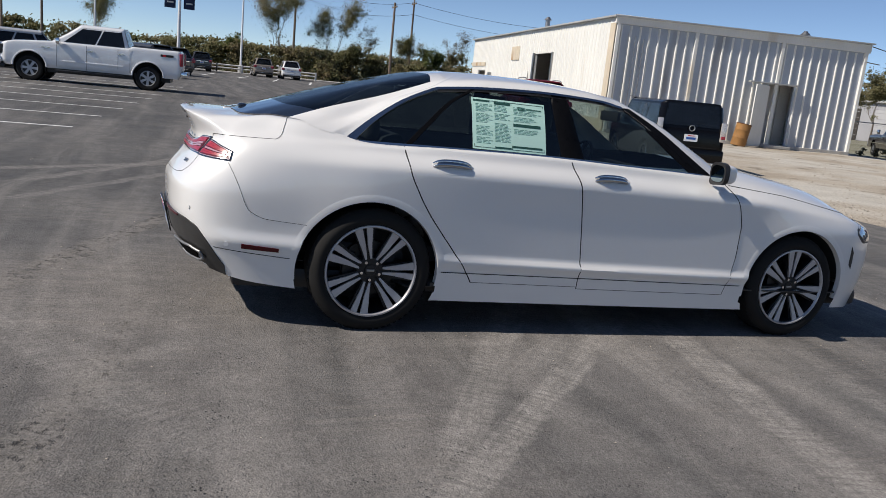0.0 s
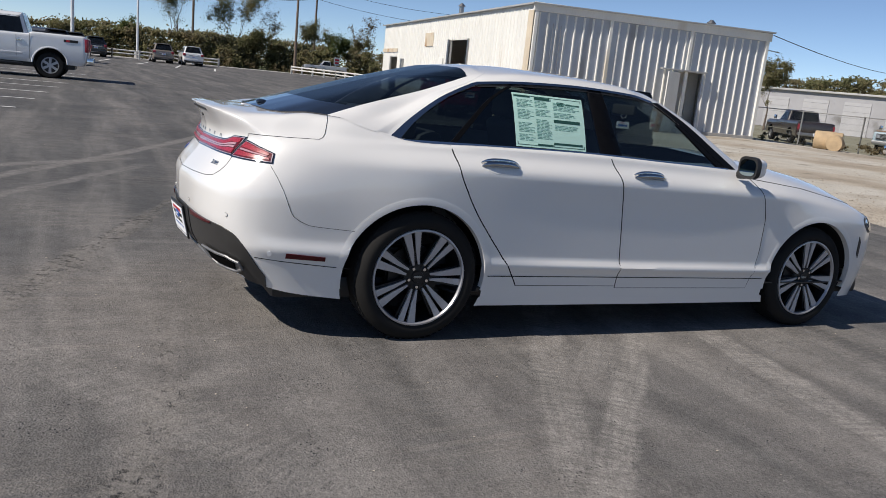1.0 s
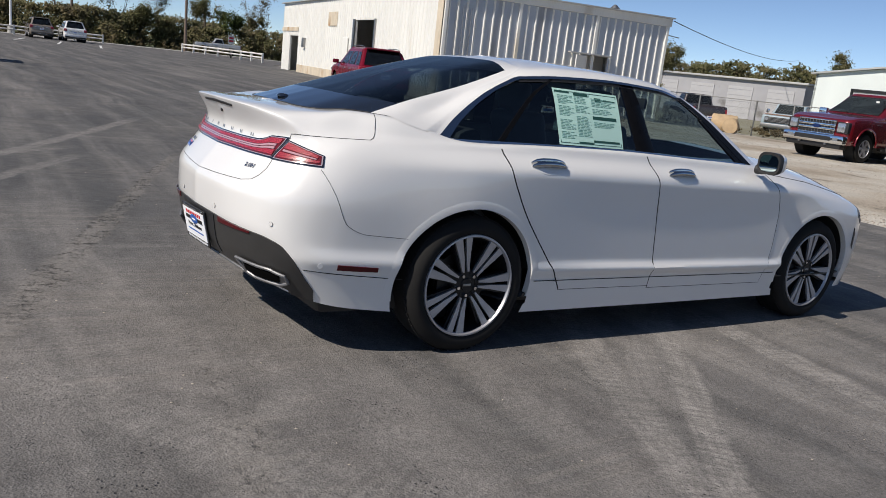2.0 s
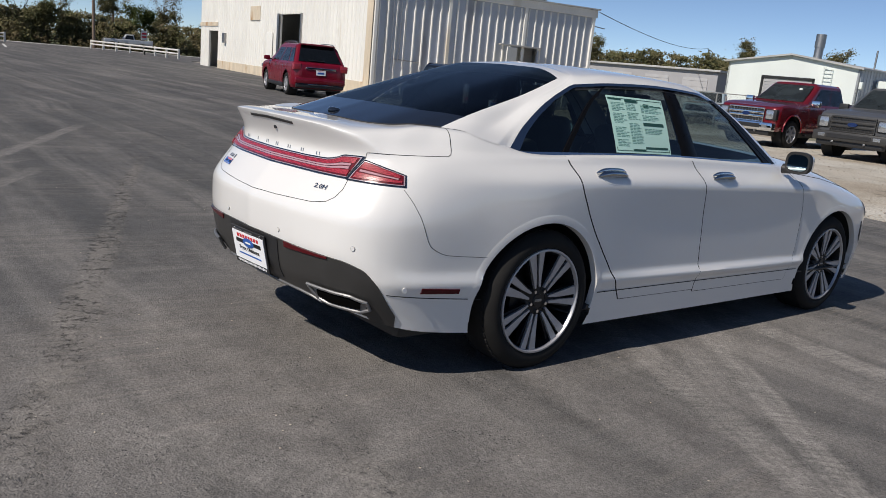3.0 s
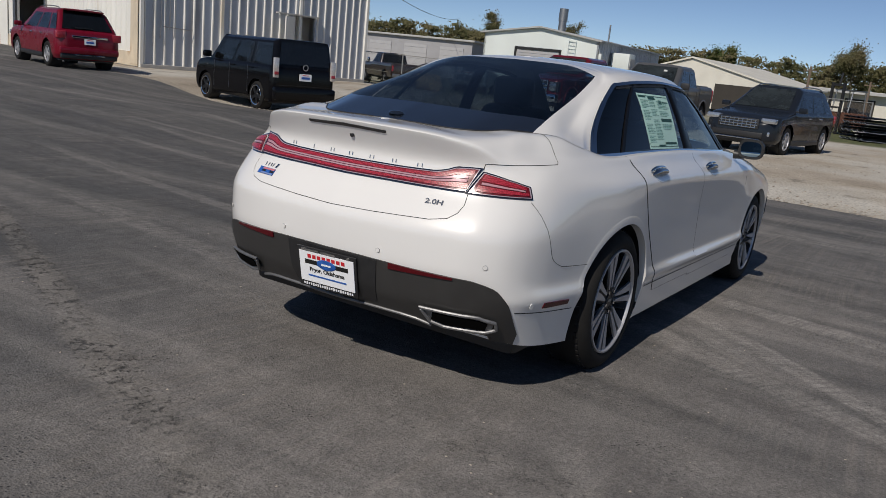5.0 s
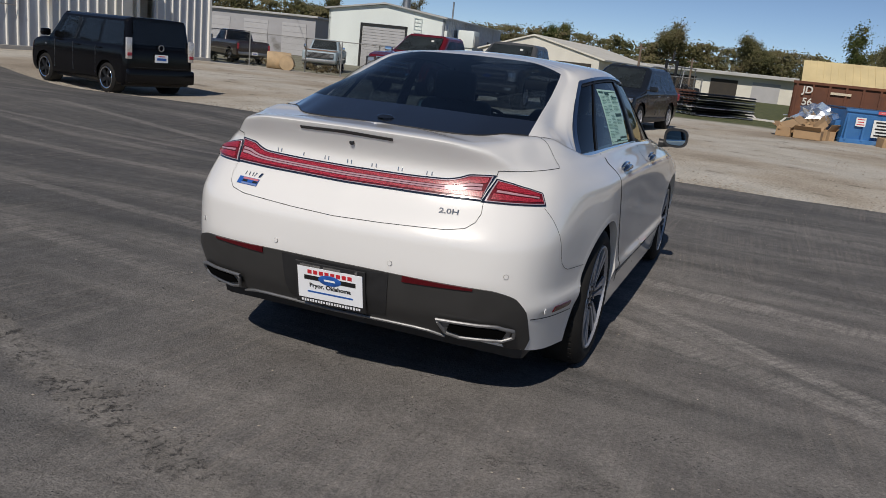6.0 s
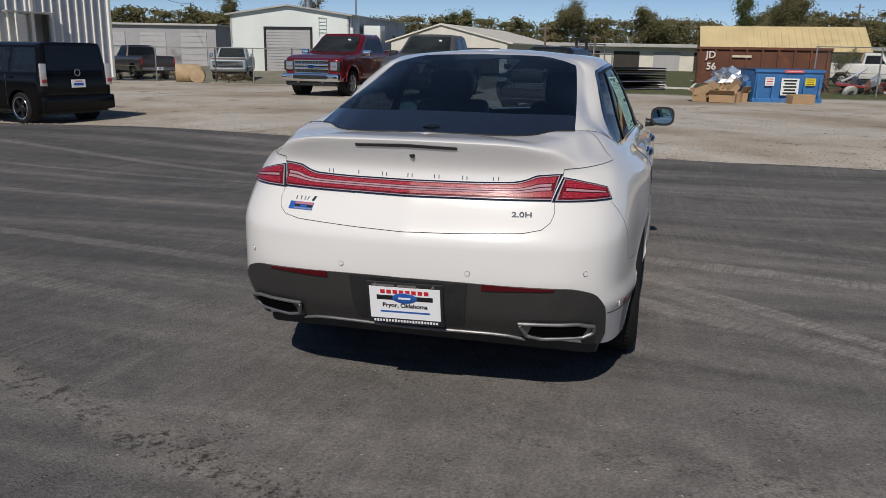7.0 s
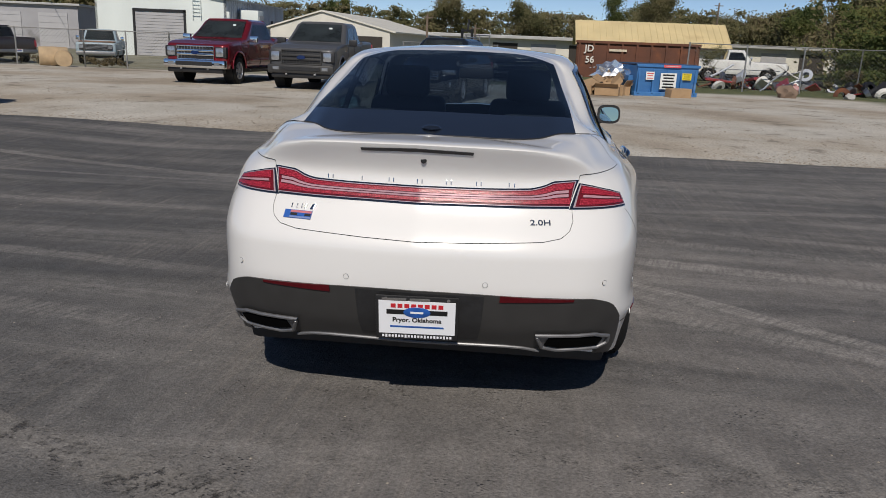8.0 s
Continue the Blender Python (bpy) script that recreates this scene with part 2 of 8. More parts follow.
EDGE_Y = (-70, -12, -5, -1, 0.7, 3.7, 7.5, 10, 13, 17, 20.3, 23.6, 25.5, 62, 66, 84)
EDGE_X = (5.2, 6.5, 6.7, 6.75, 6.8, 7.2, 7.5, 7.6, 8.1, 9.6, 10.2, 11.9, 13.0, 21.2, 40, 46)


def edge_x(y):
    """Where the paving ends towards the gravel yard."""
    return float(np.interp(y, EDGE_Y, EDGE_X))


# tyre marks on the asphalt beside and behind the sedan: from, to, width, strength
STREAKS = [(0.35, -0.6, -1.75, -3.0, 0.20, 0.95), (-0.1, 0.0, -1.55, -2.7, 0.26, 0.75), (-0.2, -0.95, -0.75, -1.6, 0.34, 0.7),
           (0.62, -0.7, 0.10, -3.2, 0.30, 0.9), (1.35, -1.1, 0.75, -3.4, 0.22, 0.6), (-1.1, -1.15, 0.4, -1.05, 0.10, 0.5),
           (-2.72, -1.42, -2.50, -1.26, 0.17, 0.9), (-2.78, -0.47, -2.56, -0.43, 0.15, 0.6), (-2.50, 1.32, -2.38, 1.32, 0.12, 0.8), (-2.72, 0.95, -2.54, 0.95, 0.16, 0.6),
           (-3.4, -0.6, -2.0, -2.6, 0.40, 0.45), (-4.4, 4.2, -2.4, 5.9, 0.24, 0.7), (-4.0, 3.4, -0.9, 9.2, 0.22, 0.7), (-3.9, 2.4, -2.3, 5.3, 0.20, 0.6),
           (1.55, 7.0, 1.5, 2.2, 0.22, 0.7), (-1.1, 4.2, -1.6, 1.2, 0.30, 0.6), (4.9, 9.6, 3.2, 2.0, 0.24, 0.7), (3.0, 9.0, 3.1, 1.6, 0.16, 0.6), (0.2, 6.6, -0.5, 1.6, 0.22, 0.55),
           (2.6, -1.3, 3.4, -5.5, 0.24, 0.6), (4.2, 0.4, 4.0, -5.0, 0.26, 0.6), (1.9, -1.2, 1.2, -4.5, 0.2, 0.5)]
SEAM = [(-1.1, 5.8, -1.75, 4.2, 0.16, 1.0), (-1.75, 4.2, -2.32, 2.6, 0.18, 1.0), (-2.32, 2.6, -2.85, 1.2, 0.20, 1.0), (-2.85, 1.2, -3.25, 0.1, 0.26, 1.0), (-3.25, 0.1, -3.6, -0.8, 0.22, 0.9),
        (-2.62, -0.5, -2.66, -1.3, 0.10, 0.5), (-2.66, -1.3, -2.98, -2.6, 0.24, 0.7)]


def asphalt_mat():
    m = bpy.data.materials.new("dusty_worn_asphalt")
    m.use_nodes = True
    n, l = m.node_tree.nodes, m.node_tree.links
    b = n["Principled BSDF"]
    co = n.new("ShaderNodeTexCoord").outputs["Object"]

    def noise_of(vec, scale, detail=5, rough=0.6):
        t = n.new("ShaderNodeTexNoise")
        t.inputs["Scale"].default_value, t.inputs["Detail"].default_value, t.inputs["Roughness"].default_value = scale, detail, rough
        l.new(vec, t.inputs["Vector"])
        return t.outputs[0]

    def mapped(vec, rot, sc, loc=(0, 0, 0)):
        t = n.new("ShaderNodeMapping")
        t.inputs["Rotation"].default_value, t.inputs["Scale"].default_value, t.inputs["Location"].default_value = (0, 0, radians(rot)), sc, loc
        l.new(vec, t.inputs["Vector"])
        return t.outputs[0]

    def span(v, a, b2, c=0.0, d=1.0):
        t = n.new("ShaderNodeMapRange")
        t.inputs[1].default_value, t.inputs[2].default_value, t.inputs[3].default_value, t.inputs[4].default_value = a, b2, c, d
        l.new(v, t.inputs[0])
        return t.outputs[0]

    def calc(op, a, c):
        t = n.new("ShaderNodeMath")
        t.operation = op
        for i, v in enumerate((a, c)):
            if isinstance(v, (int, float)):
                t.inputs[i].default_value = v
            else:
                l.new(v, t.inputs[i])
        return t.outputs[0]

    def blend(fac, a, c):
        t = n.new("ShaderNodeMix")
        t.data_type = "RGBA"
        for i, v in ((0, fac), (6, a), (7, c)):
            if isinstance(v, tuple):
                t.inputs[i].default_value = (*v, 1)
            else:
                l.new(v, t.inputs[i])
        return t.outputs[2]

    warp = n.new("ShaderNodeVectorMath")
    warp.operation = "MULTIPLY_ADD"
    wn2 = n.new("ShaderNodeTexNoise")
    wn2.inputs["Scale"].default_value, wn2.inputs["Detail"].default_value = 0.16, 2
    l.new(co, wn2.inputs["Vector"])
    l.new(wn2.outputs[1], warp.inputs[0])
    warp.inputs[1].default_value = (1.3, 1.3, 0)
    l.new(co, warp.inputs[2])
    bent = warp.outputs[0]
    # tyre tracks: long bands, mostly along y, and two sets that cross them
    bands_a = span(noise_of(mapped(bent, -8, (1.7, 0.10, 1)), 1.0, 4, 0.55), 0.47, 0.68)
    bands_b = span(noise_of(mapped(bent, 22, (1.6, 0.08, 1), (7, 3, 0)), 1.0, 5, 0.6), 0.54, 0.68)
    bands_c = span(noise_of(mapped(bent, -38, (1.3, 0.07, 1), (1, 9, 0)), 1.0, 5, 0.6), 0.56, 0.72)
    scrape = span(noise_of(mapped(bent, 4, (22, 0.6, 1)), 1.0, 5), 0.3, 0.75)
    cross = span(noise_of(mapped(bent, 23, (0.45, 30, 1)), 1.0, 4, 0.65), 0.44, 0.66)
    cross = calc("MULTIPLY", cross, span(noise_of(co, 0.8, 4, 0.6), 0.42, 0.62))
    dust = calc("MAXIMUM", calc("MAXIMUM", bands_a, calc("MULTIPLY", bands_b, 0.85)), calc("MULTIPLY", bands_c, 0.7))
    worn = span(noise_of(co, 0.55, 6, 0.65), 0.36, 0.66)
    dust = calc("MULTIPLY", calc("MULTIPLY", dust, calc("ADD", calc("MULTIPLY", scrape, 0.40), 0.40)), calc("ADD", calc("MULTIPLY", worn, 0.75), 0.25))
    ragged = noise_of(co, 5.0, 6, 0.75)

    def streak(x0, y0, x1, y1, width, strength, lines=26.0, fade=0.35):
        """A dusty tyre mark from one place to another, broken up and grooved along its run."""
        a = math.atan2(y1 - y0, x1 - x0)
        length = math.hypot(x1 - x0, y1 - y0)
        t = n.new("ShaderNodeVectorMath")
        t.operation = "SUBTRACT"
        l.new(co, t.inputs[0])
        t.inputs[1].default_value = (x0, y0, 0)
        local = mapped(t.outputs[0], -math.degrees(a), (1, 1, 1))
        sep = n.new("ShaderNodeSeparateXYZ")
        l.new(local, sep.inputs[0])
        off = calc("MULTIPLY", calc("SUBTRACT", ragged, 0.5), 0.35 * width + 0.06)
        side = calc("ABSOLUTE", calc("ADD", sep.outputs[1], off), 0)
        core = span(side, width * 0.5, width * 0.28)
        ends = calc("MULTIPLY", span(sep.outputs[0], -fade, fade), span(sep.outputs[0], length + fade, length - fade))
        groove = span(noise_of(mapped(local, 0, (1.6, lines, 1)), 1.0, 3), 0.36, 0.58, 0.50, 1.0)
        bars = span(noise_of(mapped(local, 0, (34, 3.0, 1)), 1.0, 2), 0.38, 0.56, 0.40, 1.0)
        return calc("MULTIPLY", calc("MULTIPLY", calc("MULTIPLY", core, ends), calc("MULTIPLY", groove, bars)), strength * 0.80)

    for args in STREAKS:
        dust = calc("MAXIMUM", dust, streak(*args))
    patch = span(noise_of(co, 0.35, 5), 0.35, 0.7)
    grit = noise_of(co, 70, 3, 0.6)
    stone = n.new("ShaderNodeTexVoronoi")
    stone.inputs["Scale"].default_value = 120
    l.new(co, stone.inputs["Vector"])
    base = blend(patch, (0.073, 0.073, 0.075), (0.118, 0.115, 0.112))
    # the stretch beside and behind the sedan is paler, in uneven patches
    zone = n.new("ShaderNodeVectorMath")
    zone.operation = "DISTANCE"
    l.new(co, zone.inputs[0])
    zone.inputs[1].default_value = (-1.0, -2.6, 0)
    turned = calc("MULTIPLY", span(zone.outputs["Value"], 5.2, 1.6, 0, 0.44), span(noise_of(co, 0.7, 5, 0.65), 0.30, 0.68, 0.45, 1.0))
    base = blend(turned, base, (0.215, 0.195, 0.180))
    zone = n.new("ShaderNodeVectorMath")
    zone.operation = "DISTANCE"
    l.new(co, zone.inputs[0])
    zone.inputs[1].default_value = (-2.65, -0.55, 0)
    turned = calc("MULTIPLY", span(zone.outputs["Value"], 1.5, 0.3, 0, 0.60), span(noise_of(co, 1.3, 5, 0.65), 0.30, 0.66, 0.35, 1.0))
    base = blend(turned, base, (0.225, 0.208, 0.192))
    base = blend(span(noise_of(mapped(bent, -3, (2.4, 0.14, 1), (4, 4, 0)), 1.0, 5), 0.48, 0.68, 0, 0.60), base, (0.060, 0.062, 0.062))
    base = blend(span(cross, 0, 1, 0, 0.38), base, (0.24, 0.215, 0.19))
    base = blend(calc("MULTIPLY", dust, 0.85), base, (0.325, 0.305, 0.282))
    # rough, picked-open line where the mat was joined
    rough = None
    for args in SEAM:
        one = streak(*args)
        rough = one if rough is None else calc("MAXIMUM", rough, one)
    pits = calc("MULTIPLY", span(noise_of(co, 17, 5, 0.8), 0.53, 0.62), span(noise_of(co, 2.3, 4, 0.7), 0.34, 0.52))
    rough_pits = calc("MULTIPLY", span(rough, 0.0, 0.5), pits)
    base = blend(calc("MULTIPLY", span(rough, 0.0, 0.6), 0.55), base, (0.21, 0.195, 0.175))
    base = blend(calc("MULTIPLY", rough_pits, 0.8), base, (0.024, 0.023, 0.023))
    # open-textured patches with dark pores, and smooth closed ones
    open_tex = span(noise_of(co, 1.1, 5, 0.7), 0.44, 0.62)
    pores = span(noise_of(co, 34, 4, 0.75), 0.56, 0.70)
    base = blend(calc("MULTIPLY", calc("MULTIPLY", open_tex, pores), 0.38), base, (0.030, 0.029, 0.029))
    # fine open pores and picked-out stones all over, thicker in the open-textured patches
    pick = n.new("ShaderNodeTexVoronoi")
    pick.inputs["Scale"].default_value, pick.inputs["Randomness"].default_value = 48, 1.0
    l.new(co, pick.inputs["Vector"])
    hole = calc("MULTIPLY", span(pick.outputs["Distance"], 0.30, 0.12), span(noise_of(co, 2.4, 6, 0.8), 0.53, 0.65))
    base = blend(calc("MULTIPLY", hole, 0.85), base, (0.028, 0.026, 0.025))
    pick2 = n.new("ShaderNodeTexVoronoi")
    pick2.inputs["Scale"].default_value = 37
    l.new(mapped(co, 31, (1, 1, 1), (3, 1, 0)), pick2.inputs["Vector"])
    chip = calc("MULTIPLY", span(pick2.outputs["Distance"], 0.20, 0.10), span(noise_of(co, 5.0, 4, 0.75), 0.50, 0.64))
    base = blend(calc("MULTIPLY", chip, 0.55), base, (0.33, 0.30, 0.27))
    # sparse pale grit
    far_dots = n.new("ShaderNodeTexVoronoi")
    far_dots.inputs["Scale"].default_value = 22
    l.new(co, far_dots.inputs["Vector"])
    dots = calc("MULTIPLY", span(far_dots.outputs["Distance"], 0.10, 0.05), span(noise_of(co, 3.1, 3), 0.52, 0.6))
    base = blend(calc("MULTIPLY", dots, 0.6), base, (0.34, 0.32, 0.29))
    speck = span(stone.outputs["Distance"], 0.05, 0.5, 0.92, 1.06)
    grain = calc("MULTIPLY", span(grit, 0.3, 0.7, 0.72, 1.28), span(noise_of(co, 6, 6, 0.75), 0.3, 0.7, 0.80, 1.20))
    tone = n.new("ShaderNodeMix")
    tone.data_type, tone.blend_type = "RGBA", "MULTIPLY"
    tone.inputs[0].default_value = 1
    l.new(base, tone.inputs[6])
    comb = n.new("ShaderNodeCombineColor")
    k = calc("MULTIPLY", speck, grain)
    for i in range(3):
        l.new(k, comb.inputs[i])
    l.new(comb.outputs[0], tone.inputs[7])
    l.new(tone.outputs[2], b.inputs["Base Color"])
    b.inputs["Roughness"].default_value = 0.82
    b.inputs["Specular IOR Level"].default_value = 0.2
    bp = n.new("ShaderNodeBump")
    bp.inputs["Strength"].default_value, bp.inputs["Distance"].default_value = 0.70, 0.007
    l.new(calc("SUBTRACT", calc("ADD", calc("MULTIPLY", grit, 0.6), calc("MULTIPLY", calc("ADD", stone.outputs["Distance"], cross), 0.45)), calc("ADD", calc("ADD", calc("MULTIPLY", hole, 1.6), calc("MULTIPLY", rough_pits, 2.2)), calc("MULTIPLY", calc("MULTIPLY", open_tex, pores), 0.9))), bp.inputs["Height"])
    l.new(bp.outputs[0], b.inputs["Normal"])
    return m


def yard_mat():
    """Packed pale gravel and clay close by, turning to thin grass further out."""
    m = bpy.data.materials.new("pale_gravel_and_thin_grass")
    m.use_nodes = True
    n, l = m.node_tree.nodes, m.node_tree.links
    b = n["Principled BSDF"]
    tc = n.new("ShaderNodeTexCoord").outputs["Object"]

    def nz(scale, detail=6):
        t = n.new("ShaderNodeTexNoise")
        t.inputs["Scale"].default_value, t.inputs["Detail"].default_value = scale, detail
        l.new(tc, t.inputs["Vector"])
        return t.outputs[0]

    def ramp(v, stops):
        r = n.new("ShaderNodeValToRGB")
        e = r.color_ramp.elements
        e[0].position, e[0].color = stops[0][0], (*stops[0][1], 1)
        e[1].position, e[1].color = stops[-1][0], (*stops[-1][1], 1)
        for p, c in stops[1:-1]:
            x = e.new(p)
            x.color = (*c, 1)
        l.new(v, r.inputs[0])
        return r.outputs[0]

    def mix(f, a, c, kind="MIX"):
        t = n.new("ShaderNodeMix")
        t.data_type, t.blend_type = "RGBA", kind
        for i, v in ((0, f), (6, a), (7, c)):
            if isinstance(v, float):
                t.inputs[i].default_value = v
            else:
                l.new(v, t.inputs[i])
        return t.outputs[2]

    clay = ramp(nz(0.22), [(0.30, (0.30, 0.25, 0.19)), (0.44, (0.44, 0.385, 0.31)), (0.58, (0.55, 0.52, 0.46)), (0.75, (0.48, 0.44, 0.37))])
    dirt = ramp(nz(1.1), [(0.32, (0.16, 0.13, 0.10)), (0.37, (0.75, 0.74, 0.72)), (0.6, (1, 1, 1))])
    pebbles = ramp(nz(26, 5), [(0.28, (0.45, 0.45, 0.45)), (0.55, (1, 1, 1)), (0.75, (1.0, 1.0, 1.0))])
    stone = mix(0.75, mix(0.55, clay, dirt, "MULTIPLY"), pebbles, "MULTIPLY")
    grass = ramp(nz(3.0), [(0.3, (0.045, 0.055, 0.02)), (0.5, (0.085, 0.10, 0.035)), (0.7, (0.15, 0.14, 0.06))])
    at = n.new("ShaderNodeAttribute")
    at.attribute_name = "grass"
    l.new(mix(at.outputs["Fac"], stone, grass), b.inputs["Base Color"])
    b.inputs["Roughness"].default_value = 0.95
    bp = n.new("ShaderNodeBump")
    bp.inputs["Strength"].default_value, bp.inputs["Distance"].default_value = 0.8, 0.02
    l.new(nz(26, 5), bp.inputs["Height"])
    l.new(bp.outputs[0], b.inputs["Normal"])
    return m


M_ASPHALT, M_YARD = asphalt_mat(), yard_mat()


def steps(marks):
    """Positions from (start, step) marks to the last start."""
    out = []
    for (a, s), (c, _) in zip(marks, marks[1:]):
        k = max(1, round((c - a) / s))
        out += [a + (c - a) * i / k for i in range(k)]
    return out + [marks[-1][0]]


def grass_at(x, y):
    """How grassy the yard is: bare where cars drive, green along the fences and beyond."""
    wob = 1.3 * noise.noise((x * 0.25, y * 0.25, 3))
    far = ease(25.5, 27.5, x + wob) * ease(9, 3, y) + ease(27, 30, x + wob) * ease(3, 9, y) * 0.6
    side = ease(-12, -14, y + wob) * ease(10, 25, x)
    yonder = ease(84, 92, y) + ease(-30, -45, y)
    return min(1.0, far + side + yonder)


def make_ground():
    xs = steps([(-900, 200), (-100, 20), (-12, 1.5), (10, 0.5), (30, 1.5), (60, 12), (150, 100), (900, 1)])
    ys = steps([(-900, 200), (-100, 20), (-30, 1.0), (30, 2.5), (90, 12), (150, 100), (900, 1)])
    verts, faces, green = [], [], []
    for x in xs:
        for y in ys:
            bump = 0.025 * noise.noise((x * 0.35, y * 0.35, 0)) if x > edge_x(y) else 0
            verts.append((x, y, ground_z(x, y) - 0.035 + bump))
            green.append(grass_at(x, y))
    k = len(ys)
    for i in range(len(xs) - 1):
        for j in range(k - 1):
            faces.append((i * k + j, (i + 1) * k + j, (i + 1) * k + j + 1, i * k + j + 1))
    ob = mesh_from("ground", verts, faces, M_YARD)
    a = ob.data.attributes.new("grass", "FLOAT", "POINT")
    a.data.foreach_set("value", green)
    tagged(ob, "pale packed gravel yard with thin grass at its far edge", "ground", kind="structure")


def make_paving():
    ys = steps([(-70, 6), (-14, 0.5), (26, 1.5), (84, 1)])
    ts = [-70, -45, -30, -20, -14, -10, -8, -7, -6, -5.2, -4.5, -4, -3.5, -3, -2, -1, 0, 1, 2, 3, 3.6, 4.2]
    verts, faces = [], []
    for y in ys:
        ex = edge_x(y) + 0.10 * noise.noise((y * 0.8, 1, 0)) + 0.05 * noise.noise((y * 3.1, 5, 0))
        row = [x for x in ts] + [4.2 + (ex - 0.06 - 4.2) * k / 6 for k in range(1, 7)]
        for x in row:
            verts.append((x, y, ground_z(x, y)))
        verts.append((ex, y, ground_z(ex, y) - 0.06))
    k = len(ts) + 7
    for i in range(len(ys) - 1):
        for j in range(k - 1):
            faces.append((i * k + j, i * k + j + 1, (i + 1) * k + j + 1, (i + 1) * k + j))
    tagged(mesh_from("road", verts, faces, M_ASPHALT), "dark dusty asphalt with crossing pale tyre tracks", "asphalt", kind="structure")


make_ground()
make_paving()

M_LINE = mat("worn_white_road_paint", (0.62, 0.62, 0.60), 0.8, spread=0.2, scale=20, fine=120, second=(0.12, 0.12, 0.12), mix_at=0.62)


def stall_line(p, q, w=0.11):
    p, q = Vector((*p, 0)), Vector((*q, 0))
    s = (q - p).normalized().cross(Vector((0, 0, 1))) * w / 2
    vs = [p + s, p - s, q - s, q + s]
    verts = [(v.x, v.y, ground_z(v.x, v.y) + 0.004) for v in vs]
    verts += [(x, y, z + 0.003) for x, y, z in verts]
    mesh = mesh_from("parking_line", verts, [(0, 1, 2, 3), (7, 6, 5, 4), (0, 4, 5, 1), (1, 5, 6, 2), (2, 6, 7, 3), (3, 7, 4, 0)], M_LINE, smooth=False)
    tagged(mesh, "worn white painted parking line on asphalt", "parking line", "parking lines", "structure")


for k in range(9):
    y0 = 9.35 + 2.55 * k
    x1 = -4.1 + 0.135 * k * 1.6
    stall_line((-11.5, y0 + 0.25), (x1, y0 - 0.05))
for xa, xb in ((-1.0, 0.2), (1.5, 3.1), (4.2, 5.7), (7.0, 8.6)):
    stall_line((xa, 58.0), (xb, 68.0), 0.16)

# ---- the white sedan ----
from mathutils.bvhtree import BVHTree

HUB_X, HUB_Z, HUB_Y, TYRE_R = 1.425, 0.338, 0.885, 0.340
# character lines of one flank, from the rear centre round the corner, along the side, to the nose: (x, half width, z)
L_BOTTOM = [(-2.40, 0, .315), (-2.39, .35, .315), (-2.36, .60, .298), (-2.27, .715, .27), (-2.10, .795, .24), (-1.82, .855, .215), (-1.425, .875, .19), (-1.05, .872, .18),
            (-.45, .87, .176), (.25, .87, .173), (.95, .872, .173), (1.425, .875, .18), (1.85, .855, .20), (2.12, .76, .19), (2.30, .50, .19), (2.36, 0, .19)]
L_SILL = [(-2.47, 0, .42), (-2.46, .35, .42), (-2.425, .62, .41), (-2.325, .752, .40), (-2.14, .826, .39), (-1.82, .882, .375), (-1.425, .912, .37), (-1.05, .900, .365),
          (-.45, .898, .36), (.25, .898, .355), (.95, .900, .352), (1.425, .912, .36), (1.85, .888, .37), (2.15, .79, .38), (2.34, .50, .36), (2.40, 0, .35)]
L_CREASE = [(-2.49, 0, .50), (-2.48, .35, .50), (-2.443, .635, .495), (-2.335, .772, .475), (-2.15, .848, .462), (-1.82, .900, .450), (-1.425, .922, .44), (-1.05, .914, .418),
            (-.45, .923, .408), (.25, .925, .398), (.95, .921, .392), (1.425, .920, .41), (1.85, .896, .43), (2.155, .795, .44), (2.35, .50, .43), (2.415, 0, .43)]
L_LOW = [(-2.503, 0, .585), (-2.493, .35, .585), (-2.455, .645, .58), (-2.34, .772, .560), (-2.15, .836, .530), (-1.82, .887, .520), (-1.425, .928, .53), (-1.05, .909, .475),
         (-.45, .899, .452), (.25, .900, .442), (.95, .904, .442), (1.425, .922, .50), (1.85, .902, .52), (2.16, .80, .53), (2.36, .50, .53), (2.425, 0, .53)]
L_CREST = [(-2.508, 0, .695), (-2.496, .35, .695), (-2.452, .655, .695), (-2.33, .778, .70), (-2.15, .842, .70), (-1.82, .893, .705), (-1.425, .924, .71), (-1.05, .910, .705),
           (-.45, .899, .70), (.25, .899, .695), (.95, .904, .69), (1.425, .920, .70), (1.85, .90, .69), (2.16, .79, .67), (2.36, .50, .66), (2.43, 0, .66)]
L_SHOULDER = [(-2.408, 0, .86), (-2.398, .35, .86), (-2.358, .630, .868), (-2.255, .742, .875), (-2.10, .812, .875), (-1.82, .876, .882), (-1.425, .914, .89), (-1.05, .917, .89),
              (-.45, .917, .885), (.25, .917, .875), (.95, .911, .865), (1.425, .895, .83), (1.85, .862, .79), (2.14, .755, .75), (2.33, .48, .74), (2.39, 0, .74)]
L_WAIST = [(-2.378, 0, .960), (-2.368, .35, .960), (-2.322, .585, .958), (-2.225, .695, .955), (-2.07, .768, .965), (-1.82, .822, .972), (-1.425, .852, .978), (-1.05, .862, .980),
           (-.45, .868, .980), (.25, .866, .968), (.95, .835, .952), (1.425, .80, .908), (1.85, .75, .845), (2.10, .66, .79), (2.27, .42, .785), (2.32, 0, .79)]
